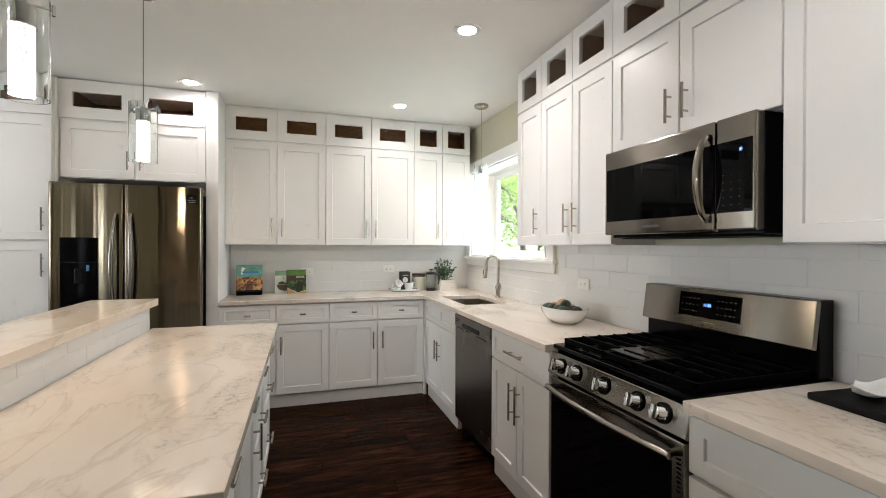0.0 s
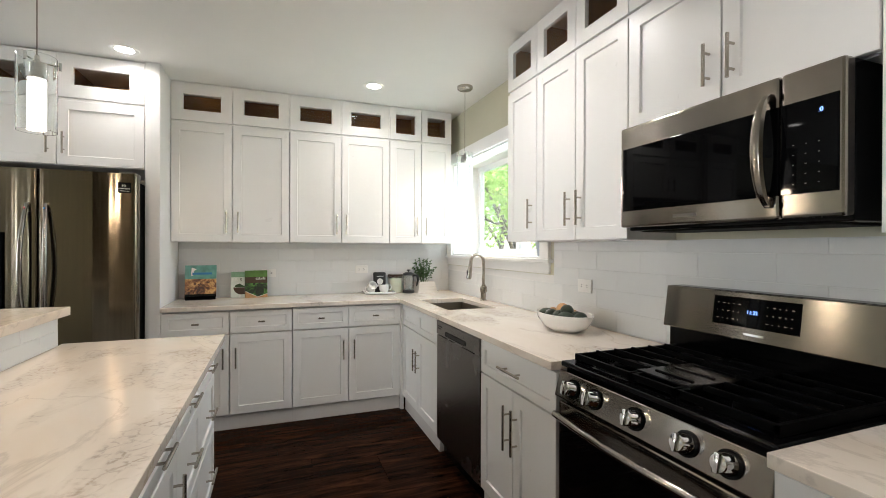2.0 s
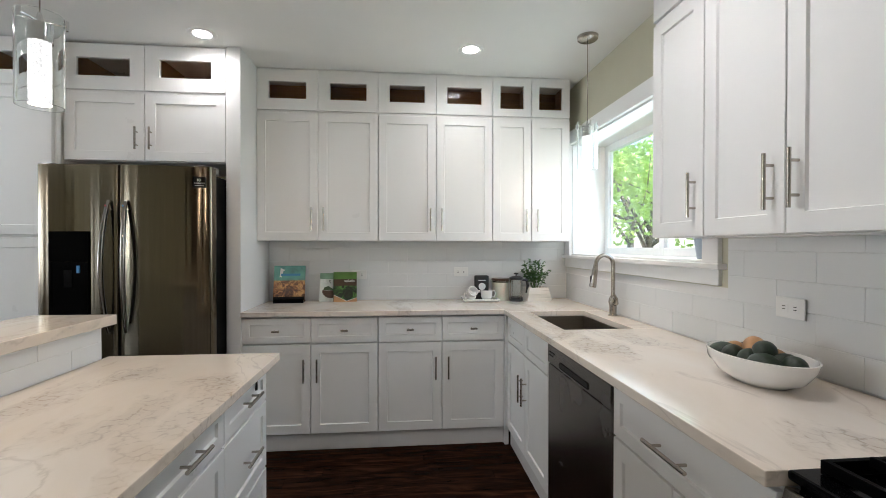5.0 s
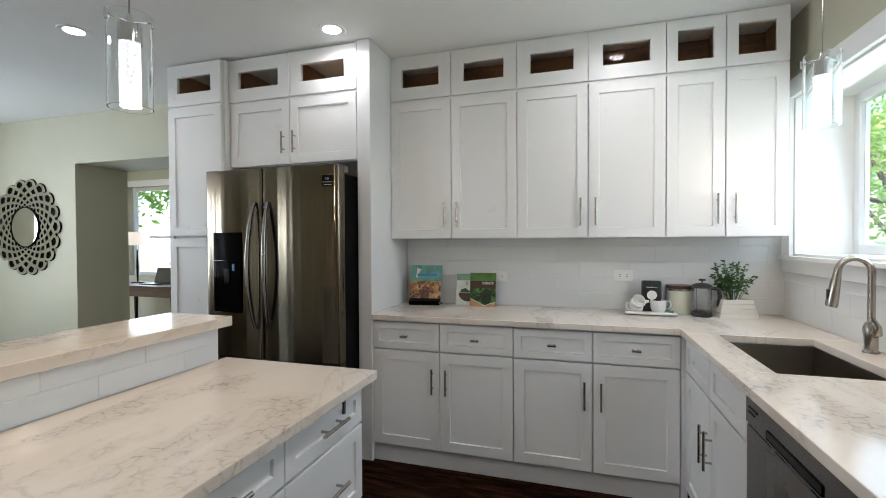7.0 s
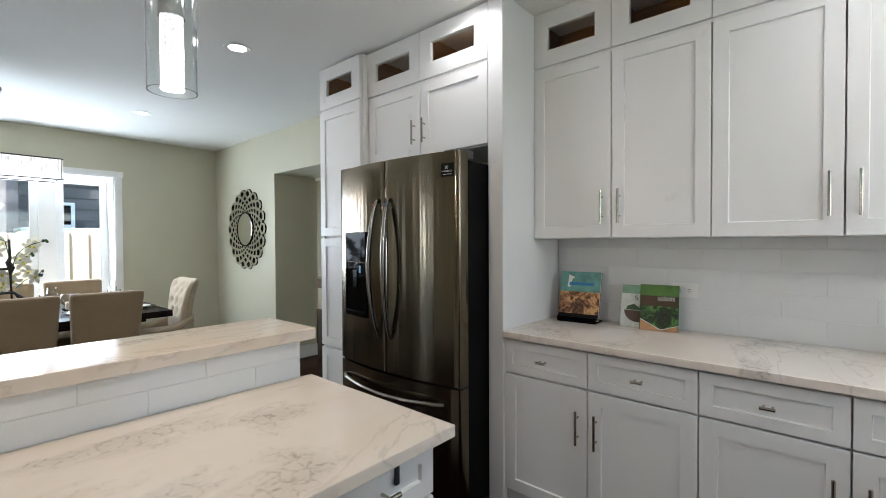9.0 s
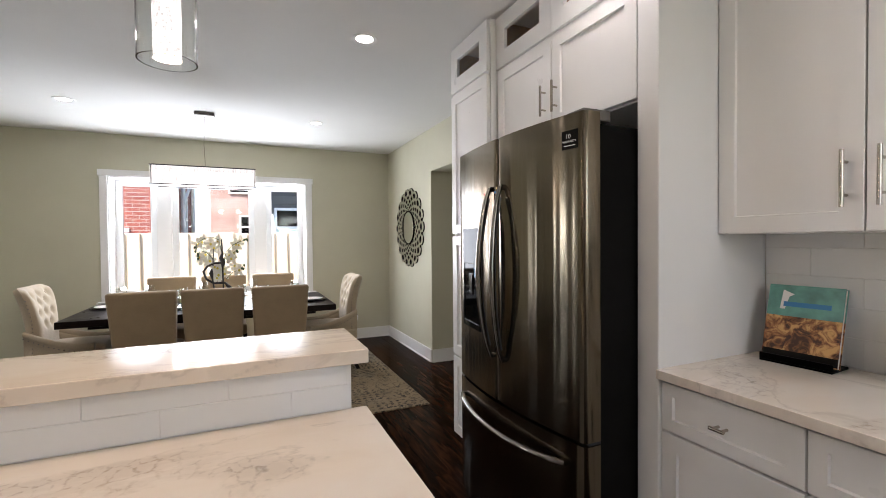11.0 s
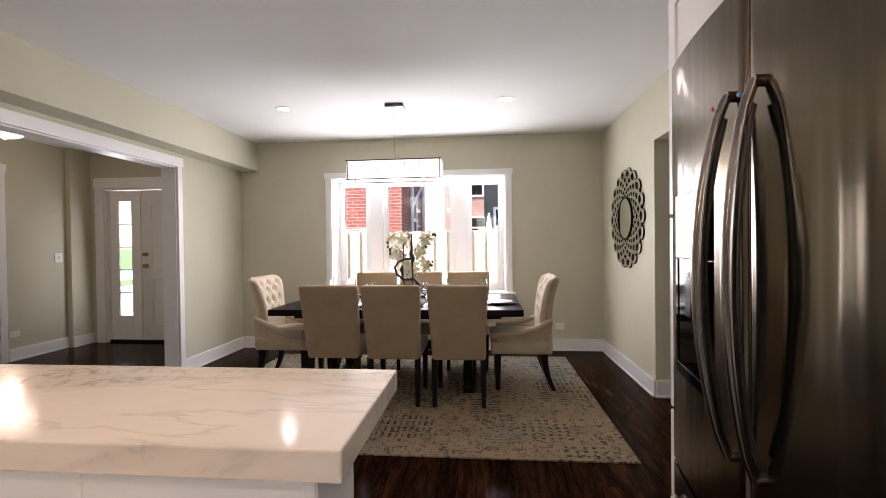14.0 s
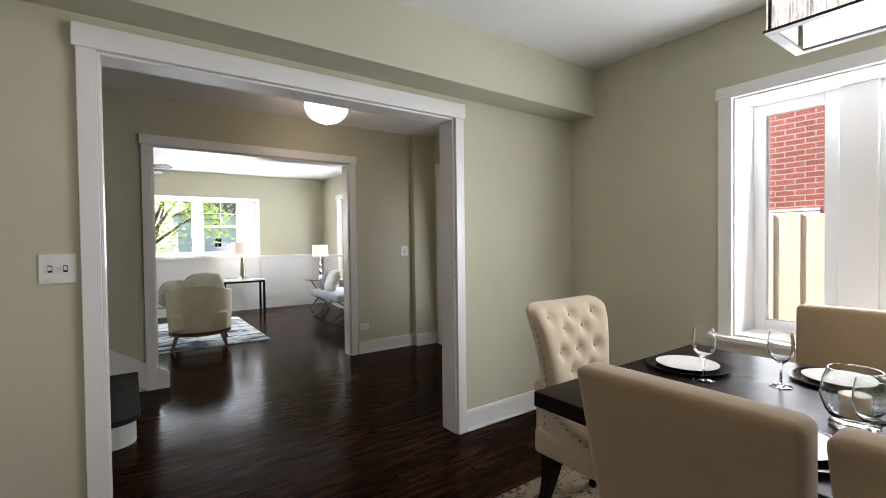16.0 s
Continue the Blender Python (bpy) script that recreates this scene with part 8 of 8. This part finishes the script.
spots = [(-0.05, -0.10), (0.03, -0.12), (-0.04, -0.01), (0.05, -0.03), (-0.05, 0.09), (0.03, 0.08), (0.0, 0.15), (-0.01, -0.05), (0.01, 0.04), (0.06, 0.13), (-0.06, 0.15), (0.02, -0.17)]
for i, (x, y) in enumerate(spots):
    tan = i in (3, 6, 8)
    s = Solid().ball((0, 0, 0), (0.034, 0.034, 0.036) if tan else (0.034, 0.046, 0.034), seg=16)
    o = s.done("onion" if tan else "avocado", M_ONION if tan else M_AVOCADO, None, 60, at=pose(1.70 + x * 0.78, 2.305 + y * 0.64, CT + 0.072 + (0.03 if i in (7, 8) else 0.0), fr.uniform(-25, 25), fr.uniform(-25, 25), fr.uniform(0, 180)))
    tagged(o, "tan round onion in the white bowl" if tan else "dark green ripe avocado in the bowl", "fruit", "fruit in the bowl")

brd = thing("serving_board", pose(1.755, 0.715, CT, 0, 0, -4), "black rectangular serving board on the counter", "serving board")
Solid().slab(-0.14, 0.14, -0.24, 0.20, 0.0, 0.022, 0.006).slab(-0.03, 0.03, -0.34, -0.23, 0.003, 0.019, 0.006).done("board", M_BOARD, brd)


def napkin():
    bm = bmesh.new()
    bmesh.ops.create_grid(bm, x_segments=18, y_segments=18, size=0.12)
    for v in bm.verts:
        x, y = v.co.x, v.co.y
        v.co.z = 0.028 + 0.014 * math.sin(x * 40 + 6 * y) * (0.4 + abs(y) * 4) + 0.012 * math.cos(y * 33 - x * 9) + 0.02 * max(0, 1 - (x * x + y * y) / 0.01)
        v.co.x *= 0.75
    ob = Solid().take(bm).done("napkin", M_NAPKIN, None, 80, at=pose(1.80, 0.765, CT + 0.022, 0, 0, 25))
    sol = ob.modifiers.new("cloth", "SOLIDIFY")
    sol.thickness = 0.004
    tagged(ob, "crumpled white cotton napkin on the black board", "napkin")


napkin()

# ---------------------------------------------------------------- tiles and boards
TW, TH, GAP = 0.305, 0.1015, 0.0012
tile_cache = {}


def tile_mesh(w, h):
    key = (round(w, 3), round(h, 3))
    if key not in tile_cache:
        c = 0.0009
        # a thin glazed tile with eased edges
        p = [(0, 0, 0), (w, 0, 0), (w, 0, h), (0, 0, h), (c, -0.0015, c), (w - c, -0.0015, c), (w - c, -0.0015, h - c), (c, -0.0015, h - c)]
        tile_cache[key] = Solid().add(p, [(4, 5, 6, 7), (0, 1, 5, 4), (1, 2, 6, 5), (2, 3, 7, 6), (3, 0, 4, 7), (3, 2, 1, 0)]).mesh("tile", M_TILE)
    return tile_cache[key]


def tiled(parent, m, length, z0, z1, holes=(), shift=0.0, first=TH):
    """Running-bond tiles on a wall: local x along it, faces local -y. holes: (x0, x1, z0, z1) left bare."""
    row, z = 0, z0
    while z < z1 - 0.006:
        h = min(first if row == 0 else TH, z1 - z)
        x = -((row % 2) * TW / 2 + shift)
        while x < length:
            a, b = max(x, 0.0), min(x + TW, length)
            spans = [(a, b)]
            for hx0, hx1, hz0, hz1 in holes:
                if z + h > hz0 + 0.004 and z < hz1 - 0.004:
                    spans = [s for p, q in spans for s in ((p, min(q, hx0)), (max(p, hx1), q)) if s[1] - s[0] > 0.002]
            for p, q in spans:
                if q - p > 0.012:
                    o = new("tile", tile_mesh(q - p - GAP, h - GAP))
                    o.parent = parent
                    o.matrix_basis = m @ Matrix.Translation((p + GAP / 2, 0, z + GAP / 2))
            x += TW
        row += 1
        z += h


setting(Solid().box(-0.436, XE, YN - 0.0225, YN - 0.0205, CT - 0.03, 1.372).done("trim_grout_back", M_GROUT), "light grey grout behind the wall tiles")
tiled(wall_north, pose(-0.436, YN - 0.0225, 0), XE + 0.436 - 0.009, CT + 0.001, 1.371)
setting(Solid().box(XE - 0.002, XE - 0.0005, -0.68, SINKWIN[0] - 0.135, CT - 0.03, 1.372).box(XE - 0.002, XE - 0.0005, SINKWIN[0] - 0.135, YN - 0.03, CT - 0.03, 1.165).done("trim_grout_side", M_GROUT), "light grey grout behind the wall tiles")
tiled(wall_east, pose(XE - 0.002, YN - 0.029, 0, 0, 0, -90), YN + 0.65, CT + 0.001, 1.371, [(0.0, YN - 0.029 - (SINKWIN[0] - 0.135), 1.168, 1.372)], 0.1)
tiled(island, pose(IX0 - 0.0045, 0.99, 0, 0, 0, 90), 1.923, 0.881, 1.012, shift=0.07, first=0.070)

# floor boards: those of the kitchen and dining room one by one, the rest as one part
rng = random.Random(17)
PW = 0.108
board_cache = {}


def board_mesh(length):
    key = round(length, 2)
    if key not in board_cache:
        c, w, t = 0.0012, PW - 0.0008, 0.016
        x1 = key - 0.0008
        p = [(0, 0, -t), (x1, 0, -t), (x1, w, -t), (0, w, -t), (0, 0, -c), (x1, 0, -c), (x1, w, -c), (0, w, -c), (c, c, 0), (x1 - c, c, 0), (x1 - c, w - c, 0), (c, w - c, 0)]
        f = [(8, 9, 10, 11)] + [(4 + i, 4 + (i + 1) % 4, 8 + (i + 1) % 4, 8 + i) for i in range(4)] + [(i, (i + 1) % 4, 4 + (i + 1) % 4, 4 + i) for i in range(4)]
        board_cache[key] = Solid().add(p, f).mesh("floor_board", M_FLOOR)
    return board_cache[key]


def lay(x0, x1, y0, y1, single):
    joined = Solid()
    y = y0
    while y < y1 - 0.01:
        x = x0
        run = rng.choice((0.6, 0.8, 1.0, 1.2, 1.4))
        while x < x1 - 0.01:
            e = min(x + run, x1)
            if single:
                o = new("floor_board", board_mesh(e - x))
                o.parent = floor
                o.matrix_basis = Matrix.Translation((x, y, rng.uniform(-0.0006, 0.0)))
            else:
                d = rng.uniform(-0.0006, 0.0)
                joined.add([(x, y, d), (e - 0.0015, y, d), (e - 0.0015, y + PW - 0.0015, d), (x, y + PW - 0.0015, d), (x, y, d - 0.012), (e - 0.0015, y, d - 0.012), (e - 0.0015, y + PW - 0.0015, d - 0.012), (x, y + PW - 0.0015, d - 0.012)],
                           [(0, 1, 2, 3), (0, 4, 5, 1), (1, 5, 6, 2), (2, 6, 7, 3), (3, 7, 4, 0)])
            x = e
            run = rng.choice((1.2, 1.4, 1.6, 1.8))
        y += PW
    if not single:
        o = joined.done("floor_boards_far", M_FLOOR, floor)
        tagged(o, kind="stuff")


lay(XW - 0.02, XE, 0.052, 4.53, True)
lay(-5.95, XE, -7.0, 0.052, False)
lay(-7.1, -1.0, 4.53, 7.3, False)
